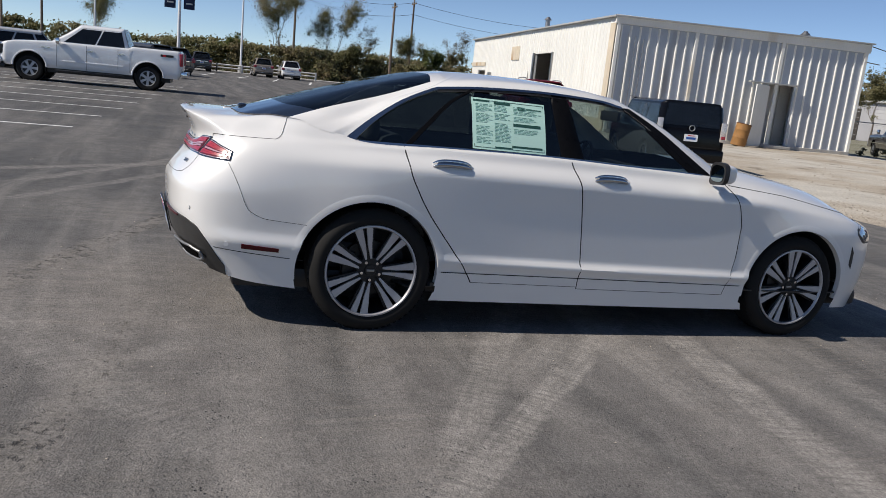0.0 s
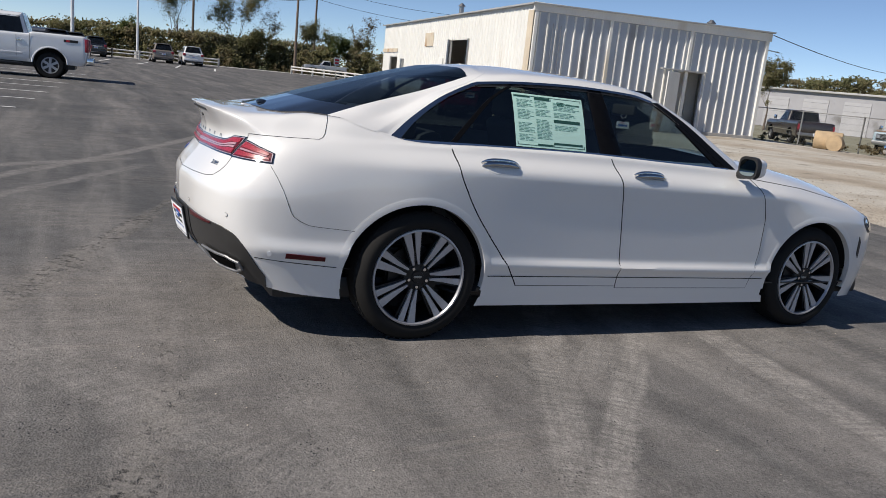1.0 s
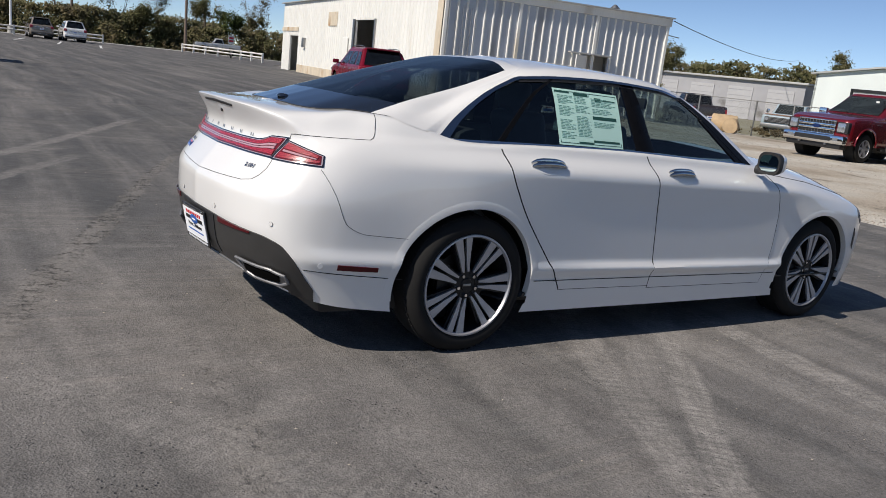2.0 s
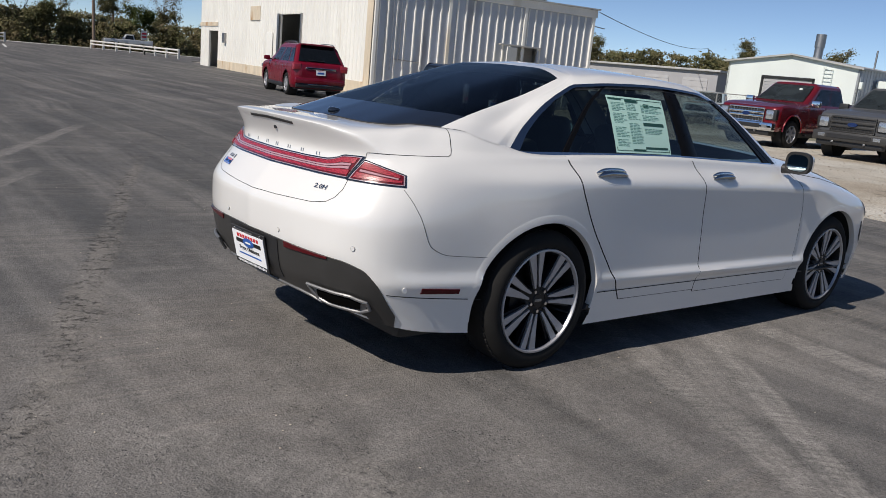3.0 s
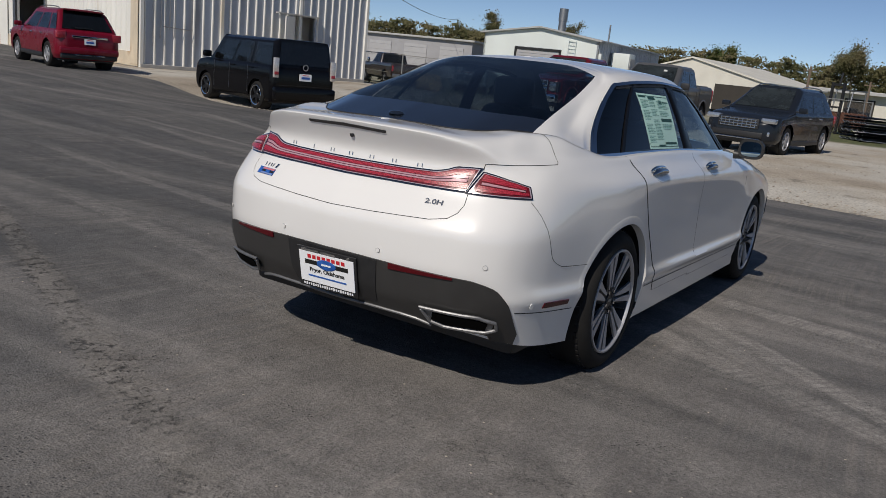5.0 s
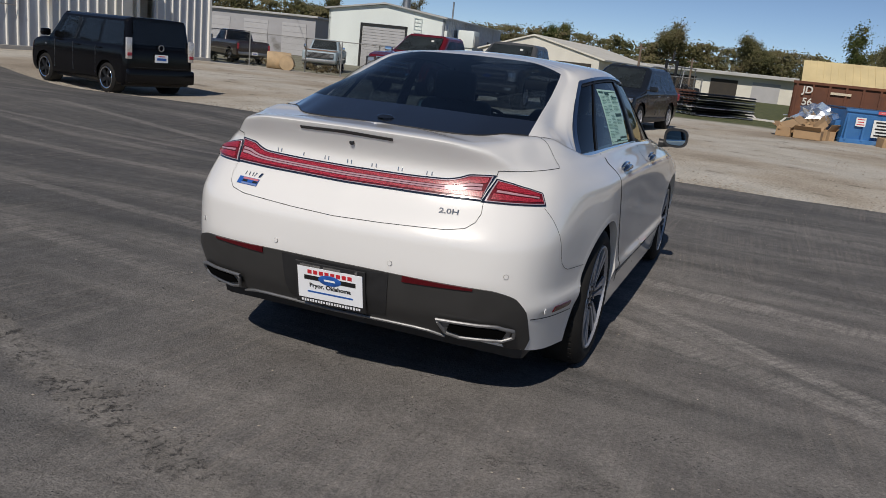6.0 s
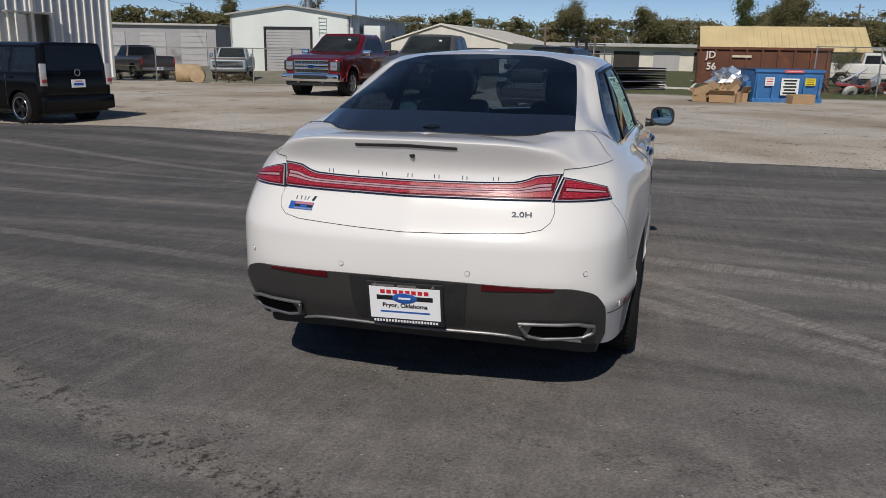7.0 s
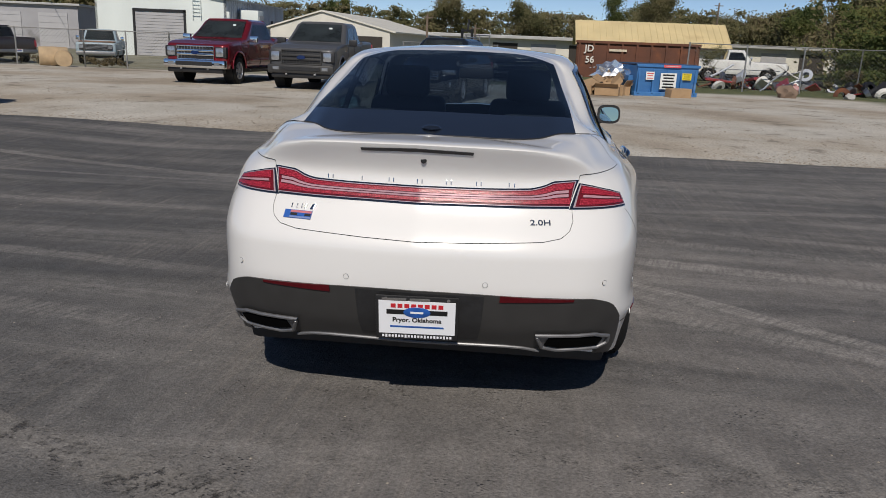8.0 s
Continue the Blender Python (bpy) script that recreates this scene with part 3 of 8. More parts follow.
L_EDGE = [(-2.442, 0, 1.080), (-2.428, .35, 1.074), (-2.365, .545, 1.050), (-2.235, .635, 1.016), (-2.05, .700, 1.016), (-1.82, .785, 1.014), (-1.425, .834, 1.012), (-1.05, .848, 1.024),
          (-.45, .855, 1.032), (.25, .85, 1.018), (.95, .785, .988), (1.425, .735, .938), (1.85, .66, .872), (2.05, .56, .82), (2.18, .36, .815), (2.22, 0, .82)]
L_DECK = [(-2.355, 0, 1.091), (-2.34, .33, 1.087), (-2.275, .49, 1.074), (-2.13, .555, 1.084), (-1.98, .586, 1.103), (-1.82, .650, 1.098), (-1.425, .73, 1.026), (-1.05, .74, 1.036),
          (-.45, .74, 1.045), (.25, .74, 1.03), (.95, .52, 1.043), (1.425, .49, .998), (1.85, .44, .927), (2.02, .37, .862), (2.10, .24, .855), (2.13, 0, .86)]
L_MID = [(-2.2, 0, 1.090), (-2.15, .1, 1.090), (-2.1, .12, 1.090), (-2.0, .12, 1.092), (-1.95, .12, 1.092), (-1.7, .12, 1.07), (-1.425, .12, 1.06), (-1.05, .12, 1.055),
         (-.45, .12, 1.05), (.25, .12, 1.04), (.95, .1, 1.068), (1.425, .1, 1.022), (1.85, .1, .952), (1.98, .1, .887), (2.02, .08, .877), (2.03, 0, .875)]
# the greenhouse: foot of the glass, head of the glass, and the roof's middle
C_FOOT = [(-2.16, 0, 1.092), (-2.125, .36, 1.084), (-1.905, .592, 1.110), (-1.775, .742, 1.026), (-1.565, .784, 1.014), (-1.05, .815, 1.024), (-.45, .832, 1.030), (.1, .838, 1.018),
          (.66, .808, 1.002), (.86, .765, .990), (1.02, .42, 1.035), (1.08, 0, 1.05)]
C_WAIST = [(-1.83, 0, 1.197), (-1.81, .35, 1.192), (-1.70, .580, 1.178), (-1.59, .655, 1.130), (-1.445, .712, 1.128), (-1.0, .764, 1.142), (-.435, .785, 1.150), (.05, .785, 1.140),
           (.49, .757, 1.117), (.66, .715, 1.117), (.77, .39, 1.168), (.82, 0, 1.185)]
C_BROW = [(-1.42, 0, 1.328), (-1.42, .33, 1.320), (-1.36, .545, 1.282), (-1.335, .602, 1.256), (-1.27, .660, 1.255), (-.92, .700, 1.285), (-.42, .713, 1.298), (-.01, .711, 1.288),
          (.29, .687, 1.258), (.42, .640, 1.268), (.44, .35, 1.325), (.46, 0, 1.335)]
C_HEAD = [(-1.04, 0, 1.432), (-1.05, .31, 1.425), (-1.085, .505, 1.382), (-1.10, .568, 1.350), (-1.06, .612, 1.352), (-.81, .638, 1.379), (-.40, .646, 1.396), (-.06, .640, 1.388),
          (.11, .620, 1.366), (.20, .570, 1.372), (.15, .30, 1.416), (.12, 0, 1.426)]
C_RAIL = [(-1.0, 0, 1.441), (-1.0, .30, 1.434), (-1.0, .47, 1.407), (-1.0, .524, 1.398), (-.96, .554, 1.401), (-.78, .574, 1.421), (-.40, .58, 1.434), (-.10, .575, 1.427),
          (.05, .55, 1.412), (.12, .51, 1.408), (.10, .28, 1.428), (.08, 0, 1.436)]
C_ROOF = [(-.90, 0, 1.456), (-.89, .10, 1.455), (-.87, .13, 1.454), (-.82, .14, 1.457), (-.74, .14, 1.463), (-.62, .14, 1.467), (-.40, .14, 1.470), (-.2, .14, 1.466),
          (-.08, .13, 1.459), (-.04, .12, 1.454), (-.02, .08, 1.452), (-.01, 0, 1.452)]



def swept(line):
    """Draws a line of the tail forward towards its corners, so that the bumper bows in plan."""
    pull = (0.0, 0.014, 0.048, 0.042, 0.012)
    wide = (0.0, 0.0, 0.0, 0.002, 0.002)
    return [(x + pull[k], y + wide[k], z) if k < 5 else (x, y, z) for k, (x, y, z) in enumerate(line)]


L_BOTTOM, L_SILL, L_CREASE, L_LOW, L_CREST, L_SHOULDER, L_WAIST, L_EDGE = [swept(line) for line in (L_BOTTOM, L_SILL, L_CREASE, L_LOW, L_CREST, L_SHOULDER, L_WAIST, L_EDGE)]


def trimmed(line, cuts):
    """Takes a little width off the stations named."""
    return [(x, y - cuts.get(k, 0.0), z) for k, (x, y, z) in enumerate(line)]


L_EDGE = trimmed(L_EDGE, {4: .012, 5: .030, 6: .042, 7: .044, 8: .044, 9: .040, 10: .018})
L_WAIST = trimmed(L_WAIST, {4: .008, 5: .020, 6: .026, 7: .026, 8: .026, 9: .024, 10: .014})
L_DECK = trimmed(L_DECK, {6: .03, 7: .04, 8: .04, 9: .04})
L_SHOULDER = trimmed(L_SHOULDER, {4: .008, 5: .016, 6: .010, 7: .006, 8: .006, 9: .006})
L_CREST, L_LOW, L_CREASE, L_SILL, L_BOTTOM = [trimmed(line, {4: .008, 5: .018, 6: .008}) for line in (L_CREST, L_LOW, L_CREASE, L_SILL, L_BOTTOM)]
C_FOOT, C_WAIST, C_BROW, C_HEAD, C_RAIL, C_ROOF = [[(x, y * 0.957, z) for x, y, z in line] for line in (C_FOOT, C_WAIST, C_BROW, C_HEAD, C_RAIL, C_ROOF)]
def blunted(line):
    """Draws the nose back."""
    pull = {11: 0.0, 12: 0.018, 13: 0.062, 14: 0.075, 15: 0.055}
    return [(x - pull.get(k, 0.0), y, z) for k, (x, y, z) in enumerate(line)]


L_BOTTOM, L_SILL, L_CREASE, L_LOW, L_CREST, L_SHOULDER, L_WAIST, L_EDGE, L_DECK, L_MID = [blunted(line) for line in (L_BOTTOM, L_SILL, L_CREASE, L_LOW, L_CREST, L_SHOULDER, L_WAIST, L_EDGE, L_DECK, L_MID)]
L_CENTRE = [(x, 0, z + 0.004) for x, y, z in L_MID]
C_CENTRE = [(x, 0, z + 0.003) for x, y, z in C_ROOF]
U_BODY = np.linspace(0, 15, 15 * 14 + 1)
BODY = loft([L_BOTTOM, L_SILL, L_CREASE, L_LOW, L_CREST, L_SHOULDER, L_WAIST, L_EDGE, L_DECK, L_MID, L_CENTRE], U_BODY, np.linspace(0, 10, 10 * 8 + 1))
U_CAB = np.linspace(0, 11, 11 * 12 + 1)
V_CAB = np.linspace(0, 6, 6 * 8 + 1)


def grid_bm(pts, keep=None, both=True, lift=0.0):
    """A bmesh of a flank's grid of points and, with both, its mirror image. keep(i, j): which cells to make."""
    bm = bmesh.new()
    nv, nu = pts.shape[:2]
    for side in ((-1, 1) if both else (-1,)):
        made = {}
        for j in range(nv - 1):
            for i in range(nu - 1):
                if keep and not keep(i, j):
                    continue
                q = []
                for jj, ii in ((j, i), (j, i + 1), (j + 1, i + 1), (j + 1, i)):
                    if (jj, ii) not in made:
                        x, y, z = pts[jj, ii]
                        made[jj, ii] = bm.verts.new((x, side * y, z))
                    if made[jj, ii] not in q:
                        q.append(made[jj, ii])
                bm.faces.new(q if side < 0 else q[::-1])
    bmesh.ops.remove_doubles(bm, verts=bm.verts, dist=0.0004)
    return bm


def cut_arches(pts, hubs):
    """Pulls the points near each wheel arch onto its circle. Returns a test for cells to leave out."""
    pts = pts.copy()
    nv, nu = pts.shape[:2]
    inside = np.zeros((nv, nu), bool)
    for hx, hz, r in hubs:
        d = np.hypot(pts[:, :, 0] - hx, pts[:, :, 2] - hz)
        near = (d < r) & (pts[:, :, 1] > 0.5) & (pts[:, :, 2] < hz + r + 0.01)
        deep = near & (d < r - 0.022)
        rim = near & ~deep
        for j, i in zip(*np.nonzero(rim)):
            v = pts[j, i] - np.array([hx, pts[j, i, 1], hz])
            pts[j, i, 0], pts[j, i, 2] = hx + v[0] / d[j, i] * r, hz + v[2] / d[j, i] * r
        inside |= deep
    return pts, lambda i, j: not (inside[j, i] or inside[j, i + 1] or inside[j + 1, i] or inside[j + 1, i + 1])


sedan = thing("sedan", TILT @ pose(0, -0.025, 0), "pearl white four-door sedan with dark tinted glass, parked on asphalt", "car")
ARCHES = [(-HUB_X - 0.018, 0.330, 0.396), (HUB_X + 0.005, 0.330, 0.398)]
pts_cut, keep_body = cut_arches(BODY, ARCHES)
full = grid_bm(BODY)
bmesh.ops.recalc_face_normals(full, faces=full.faces)
TREE_BODY = BVHTree.FromBMesh(full)
full.free()


def open_cabin(i, j):
    """Leaves the body open under the glasshouse."""
    x, y = BODY[j, i, 0], BODY[j, i, 1]
    return keep_body(i, j) and not (j >= 8 * 8 - 2 and -1.78 < x < 0.80)


shell = part("body_shell", grid_bm(pts_cut, open_cabin), M_PEARL, sedan, angle=50)
PIVOT = -1.75


def on_rear(phi, z, lift=0.0):
    """The place at an angle round the tail (degrees, right side negative) and a height."""
    d = Vector((-math.cos(radians(phi)), math.sin(radians(phi)), 0))
    p, n, _, _ = TREE_BODY.ray_cast(Vector((PIVOT, 0, z)) + 2.5 * d, -d)
    n = n if n.dot(d) > 0 else -n
    return p + n * lift


def on_side(x, z, side=-1, lift=0.0, tree=None):
    d = Vector((0, side, 0))
    p, n, _, _ = (tree or TREE_BODY).ray_cast(Vector((x, side * 3, z)), -d)
    n = n if n.dot(d) > 0 else -n
    return p + n * lift


def on_top(x, y, lift=0.0, tree=None):
    p, n, _, _ = (tree or TREE_BODY).ray_cast(Vector((x, y, 3)), Vector((0, 0, -1)))
    n = n if n.z > 0 else -n
    return p + n * lift


# the rear glass comes down onto the boot lid
C_FOOT = [(x, y, on_top(x, max(y, 0.16), 0.0).z + (0.004 if k < 3 else 0.0015)) if k < 4 else (x, y, z) for k, (x, y, z) in enumerate(C_FOOT)]
CAB = loft([C_FOOT, C_WAIST, C_BROW, C_HEAD, C_RAIL, C_ROOF, C_CENTRE], U_CAB, V_CAB)
for i in range(int(3.7 * 12)):
    rise = on_top(CAB[0, i, 0], max(CAB[0, i, 1], 0.16)).z + 0.002 - CAB[0, i, 2]
    for j in range(12):
        CAB[j, i, 2] += rise * (1 - j / 12) ** 2
cab_full = grid_bm(CAB)
bmesh.ops.recalc_face_normals(cab_full, faces=cab_full.faces)
TREE_CAB = BVHTree.FromBMesh(cab_full)
cab_full.free()


def sheet(place, edges_a, edges_b, na, nb, lift, depth=0.004):
    """A thin panel that follows a surface. place(a, b, lift); a runs over edges_a, b from low(a) to high(a)."""
    low, high = edges_b
    bm = bmesh.new()
    grid = []
    for i in range(na + 1):
        a = edges_a[0] + (edges_a[1] - edges_a[0]) * i / na
        lo, hi = low(a), high(a)
        grid.append([bm.verts.new(place(a, lo + (hi - lo) * j / nb, lift)) for j in range(nb + 1)])
    for i in range(na):
        for j in range(nb):
            bm.faces.new((grid[i][j], grid[i + 1][j], grid[i + 1][j + 1], grid[i][j + 1]))
    bmesh.ops.recalc_face_normals(bm, faces=bm.faces)
    rim = [e for e in bm.edges if len(e.link_faces) == 1]
    c = sum((f.calc_center_median() for f in bm.faces), Vector()) / len(bm.faces)
    n = sum((f.normal for f in bm.faces), Vector()).normalized()
    inner = Vector((0, 0, 0.6)) + Vector((c.x * 0.5, 0, 0)) - c
    if n.dot(inner) > 0:
        bmesh.ops.reverse_faces(bm, faces=bm.faces)
    bm.normal_update()
    push = {v: -v.normal * depth for v in bm.verts}
    out = bmesh.ops.extrude_edge_only(bm, edges=rim)["geom"]
    moved = [v for v in out if isinstance(v, bmesh.types.BMVert)]
    src = {tuple(round(k, 5) for k in v.co): p for v, p in push.items()}
    for v in moved:
        v.co += src.get(tuple(round(k, 5) for k in v.co), Vector())
    return bm


def ribbon(points, width, normal_from=Vector((0, 0, 0.55)), lift=0.0):
    """A flat narrow strip along points on the body."""
    pts = [Vector(p) for p in points]
    bm = bmesh.new()
    pairs = []
    for i, p in enumerate(pts):
        d = (pts[min(i + 1, len(pts) - 1)] - pts[max(i - 1, 0)]).normalized()
        out = (p - Vector((p.x * 0.82, 0, 0.6))).normalized()
        s = d.cross(out).normalized() * width / 2
        q = p + out * lift
        pairs.append((bm.verts.new(q - s), bm.verts.new(q + s)))
    for (a, b), (c, e) in zip(pairs, pairs[1:]):
        bm.faces.new((a, c, e, b))
    return bm


def line_fn(*knots):
    """A smooth function through (position, value) knots."""
    xs, ys = [k[0] for k in knots], [k[1] for k in knots]
    sm = np.asarray(ys, float)[:, None]
    return lambda x: float(pchip(sm, [float(np.interp(x, xs, range(len(xs))))])[0, 0])


def samples(a, b, n):
    return [a + (b - a) * k / n for k in range(n + 1)]


# rolled lips of the wheel arches
for hx, hz, r in ARCHES:
    for side in (-1, 1):
        bm = bmesh.new()
        prev = None
        for a in samples(-12, 192, 68):
            c, s = math.cos(radians(a)), math.sin(radians(a))
            if hz + (r - 0.006) * s < 0.262:
                prev = None
                continue
            ring = []
            for rr, lift in ((r + 0.034, 0.0003), (r + 0.026, 0.0012), (r + 0.004, 0.0016), (r - 0.005, 0.0008)):
                ring.append(bm.verts.new(on_side(hx + rr * c, max(0.20, hz + rr * s), side, lift)))
            p = ring[-1].co
            ring.append(bm.verts.new((hx + (r - 0.008) * c, p.y - side * 0.035, hz + (r - 0.008) * s)))
            if prev:
                for u0, u1, v0, v1 in zip(prev, prev[1:], ring, ring[1:]):
                    bm.faces.new((u0, v0, v1, u1) if side > 0 else (u0, u1, v1, v0))
            prev = ring
        part("arch_lip", bm, M_PEARL, sedan, angle=60)

# glass and pillars, cut out of the greenhouse by its own lines
NU, NV = 12, 8
GL = lambda i, u0, u1: u0 * NU <= i < u1 * NU
SIDE0, SIDE1 = 4, 8


def in_rear(i, j):
    return i < 2.08 * NU and j < 3 * NV - 0


def in_side(i, j):
    return SIDE0 * NU <= i < SIDE1 * NU and j < 3 * NV - 1


def in_front(i, j):
    return i >= 9.35 * NU and j < 3 * NV


roof = part("roof_shell", grid_bm(CAB, lambda i, j: not (in_rear(i, j) or in_side(i, j) or in_front(i, j))), M_PEARL, sedan, angle=50)
part("rear_window", grid_bm(CAB, lambda i, j: in_rear(i, j) and j >= 6), M_GLASSREAR, sedan, "dark tinted raked rear window")
part("rear_glass_band", grid_bm(CAB, lambda i, j: in_rear(i, j) and j < 6), M_FRIT, sedan, "black glass band below the rear window")
part("windshield", grid_bm(CAB, in_front), M_GLASSCLEAR, sedan)


seal_pts = [Vector((x, s * y, z)) for s, order in ((-1, -1), (1, 1)) for x, y, z in CAB[0, :26][::order]]
part("rear_glass_seal", tube(seal_pts, 0.003, 6), M_BLACK, sedan)


def cab_at(u, v, side=-1, lift=0.0):
    rows = [C_FOOT, C_WAIST, C_BROW, C_HEAD, C_RAIL, C_ROOF]
    p = loft(rows, [u], [v])[0, 0]
    pu, pv = loft(rows, [u + 0.02], [v])[0, 0] - p, loft(rows, [u], [v + 0.02])[0, 0] - p
    n = np.cross(pu, pv)
    n /= np.linalg.norm(n)
    if n[1] * 1 + n[2] * 0.3 < 0:
        n = -n
    p = p + n * lift
    return Vector((p[0], side * p[1], p[2]))


shell_bm = join(grid_bm(BODY), grid_bm(CAB))
TREE_SHELL = BVHTree.FromBMesh(shell_bm)
shell_bm.free()

SPLIT_Q, SPLIT_B = (4.62, 4.86), (6.35, 6.18)   # quarter bar and centre pillar: station at the foot and at the head
for side in (-1, 1):
    def pane(name, ua, ub, label):
        """A side window between two leaning bars."""
        bm = bmesh.new()
        g = []
        for a in range(17):
            g.append([bm.verts.new(cab_at((ua[0] + (ua[1] - ua[0]) * v / 2.87) * (1 - a / 16) + (ub[0] + (ub[1] - ub[0]) * v / 2.87) * a / 16, v, side, -0.004)) for v in samples(0.0, 2.87, 10)])
        for a in range(16):
            for b in range(10):
                q = (g[a][b], g[a + 1][b], g[a + 1][b + 1], g[a][b + 1])
                bm.faces.new(q if side < 0 else q[::-1])
        return part(name, bm, M_GLASS if name == "front_door_window" else M_GLASSBACK, sedan, label)

    pane("quarter_window", (4.02, 4.02), SPLIT_Q, "dark quarter window")
    pane("rear_door_window", SPLIT_Q, SPLIT_B, "tinted rear door window")
    pane("front_door_window", SPLIT_B, (7.985, 7.985), "tinted front door window")

    def bar(name, ua, ub, w, material, lift=0.002, v1=2.9):
        bm = bmesh.new()
        g = []
        for v in samples(0.0, v1, 14):
            u = ua + (ub - ua) * v / v1
            g.append([bm.verts.new(cab_at(u + d * w, v, side, lift if abs(d) < 0.45 else -0.008)) for d in (-0.5, -0.4, 0, 0.4, 0.5)])
        for a, b in zip(g, g[1:]):
            for k in range(4):
                q = (a[k], a[k + 1], b[k + 1], b[k])
                bm.faces.new(q if side < 0 else q[::-1])
        return part(name, bm, material, sedan)

    bar("window_divider", 4.62, 4.86, 0.075, M_PILLAR)
    bar("centre_pillar", 6.35, 6.18, 0.30, M_PILLAR)
    bar("pillar_trim", 8.23, 8.23, 0.52, M_PILLAR, 0.0025)
    bar("mirror_sail", 7.91, 7.94, 0.22, M_PILLAR, 0.001, 1.9)
    # bright moulding round the side glass
    foot = [cab_at(u, 0.02, side, 0.004) for u in samples(3.96, 8.02, 60)]
    part("belt_moulding", ribbon(foot, 0.017, lift=0.003), M_CHROME, sedan, "dark satin belt moulding")
    arch = [cab_at(3.97 + 0.02 * v / 2.9, v, side, 0.004) for v in samples(0.0, 2.78, 26)] + [cab_at(u, 2.90, side, 0.004) for u in samples(4.10, 8.0, 60)]
    part("window_moulding", ribbon(arch, 0.021, lift=0.002), M_DCHROME, sedan, "dark satin moulding over the side glass")
    tail = [cab_at(3.86 + 0.14 * v / 2.2, v, side, 0.003) for v in samples(0.06, 2.0, 16)]
    part("pillar_moulding", ribbon(tail, 0.026, lift=0.0015), M_DCHROME, sedan, "satin moulding at the rear pillar")
    head = [cab_at(u, 2.80, side, -0.001) for u in samples(4.15, 7.95, 60)]
    part("window_seal", ribbon(head, 0.030), M_BLACK, sedan)

# doors, one millimetre proud, with dark shut lines round them
door_rear = line_fn((0.300, -0.845), (0.36, -0.885), (0.45, -0.955), (0.56, -1.045), (0.68, -1.14), (0.80, -1.215), (0.90, -1.265), (1.03, -1.290))
door_mid = line_fn((0.285, -0.165), (0.40, -0.170), (0.55, -0.185), (0.72, -0.205), (0.88, -0.235), (1.03, -0.285))
door_front = line_fn((0.27, 0.880), (0.40, 0.905), (0.55, 0.925), (0.70, 0.925), (0.82, 0.895), (0.92, 0.845), (1.00, 0.790))
for side in (-1, 1):
    for name, back, front, z0, z1 in (("rear_door", door_rear, door_mid, 0.298, 1.018), ("front_door", door_mid, door_front, 0.280, 1.000)):
        bm = bmesh.new()
        g = []
        for k in range(53):
            z = z0 + (z1 - z0) * k / 52
            a, b = back(z) + 0.003, front(z) - 0.003
            g.append([bm.verts.new(on_side(a + (b - a) * i / 28, z - 0.006 * (i / 28), side, 0.0022)) for i in range(29)])
        for r0, r1 in zip(g, g[1:]):
            for i in range(28):
                q = (r0[i], r0[i + 1], r1[i + 1], r1[i])
                bm.faces.new(q if side < 0 else q[::-1])
        door = part(name, bm, M_PEARL, sedan, angle=50)
        loop = [on_side(back(z), z, side) for z in samples(z0, z1, 40)][::-1] + [on_side(x, z0 - 0.006 * k / 30, side) for k, x in enumerate(samples(back(z0), front(z0), 30))][1:] + [on_side(front(z), z, side) for z in samples(z0, z1, 40)][1:]
        part("shut_line", ribbon(loop, 0.0075, lift=0.0012), M_GAP, sedan)
        # handle: a chromed bow in front of a hollow
        hx = -1.03 if name == "rear_door" else -0.037
        hz = 0.936 if name == "rear_door" else 0.930
        cup = sheet(lambda a, b, lf: on_side(a, b, side, lf), (hx - 0.085, hx + 0.085), (lambda a, h=hx, z=hz: z - 0.006 - 0.030 * math.sqrt(max(0, 1 - ((a - h) / 0.088) ** 2)), lambda a, h=hx, z=hz: z - 0.006 + 0.012 * math.sqrt(max(0, 1 - ((a - h) / 0.088) ** 2))), 16, 4, 0.0032, 0.002)
        part("handle_hollow", cup, M_PEARL, door)
        for off, thick, name_h, m_h in ((-0.004, 0.0125, "grip", M_DCHROME), (0.010, 0.0078, "handle", M_CHROME)):
            spine = []
            for k in range(15):
                q = k / 14 * 2 - 1
                spine.append(on_side(hx + 0.112 * q, hz + off + 0.005 * (1 - q * q), side, 0.004 + 0.016 * (1 - q ** 4) + (0.003 if name_h == "handle" else 0)))
            hb = tube(spine, [0.003 + thick * (1 - (k / 7 - 1) ** 4) for k in range(15)], 12)
            part(name_h, hb, m_h, door, "chrome door handle" if name_h == "handle" else "")
    part("sill_seam", ribbon([on_side(x, float(np.interp(x, (-1.05, 1.03), (0.352, 0.338))), side, 0.0) for x in samples(-1.03, 1.0, 40)], 0.005, lift=0.0036), M_GAP, sedan)
    # rear quarter and bumper seams
    seam = line_fn((-2.203, 0.858), (-2.158, 0.772), (-2.089, 0.625), (-2.005, 0.585), (-1.79, 0.569))
    part("bumper_seam", ribbon([on_side(x, seam(x), side) for x in samples(-2.2, -1.79, 30)], 0.0022, lift=0.0012), M_GAP, sedan)
    part("lower_bumper_seam", ribbon([on_side(x, float(np.interp(x, (-2.25, -1.80), (0.412, 0.378))), side) for x in samples(-2.25, -1.795, 20)], 0.004, lift=0.0012), M_GAP, sedan)
    marker = sheet(lambda a, b, lf: on_side(a, b, side, lf), (-2.115, -1.925), (lambda a: 0.418 + (a + 2.0) * -0.04, lambda a: 0.440 + (a + 2.0) * -0.06), 8, 2, 0.004)
    part("side_marker", marker, M_MARKER, sedan, "dark red side marker")
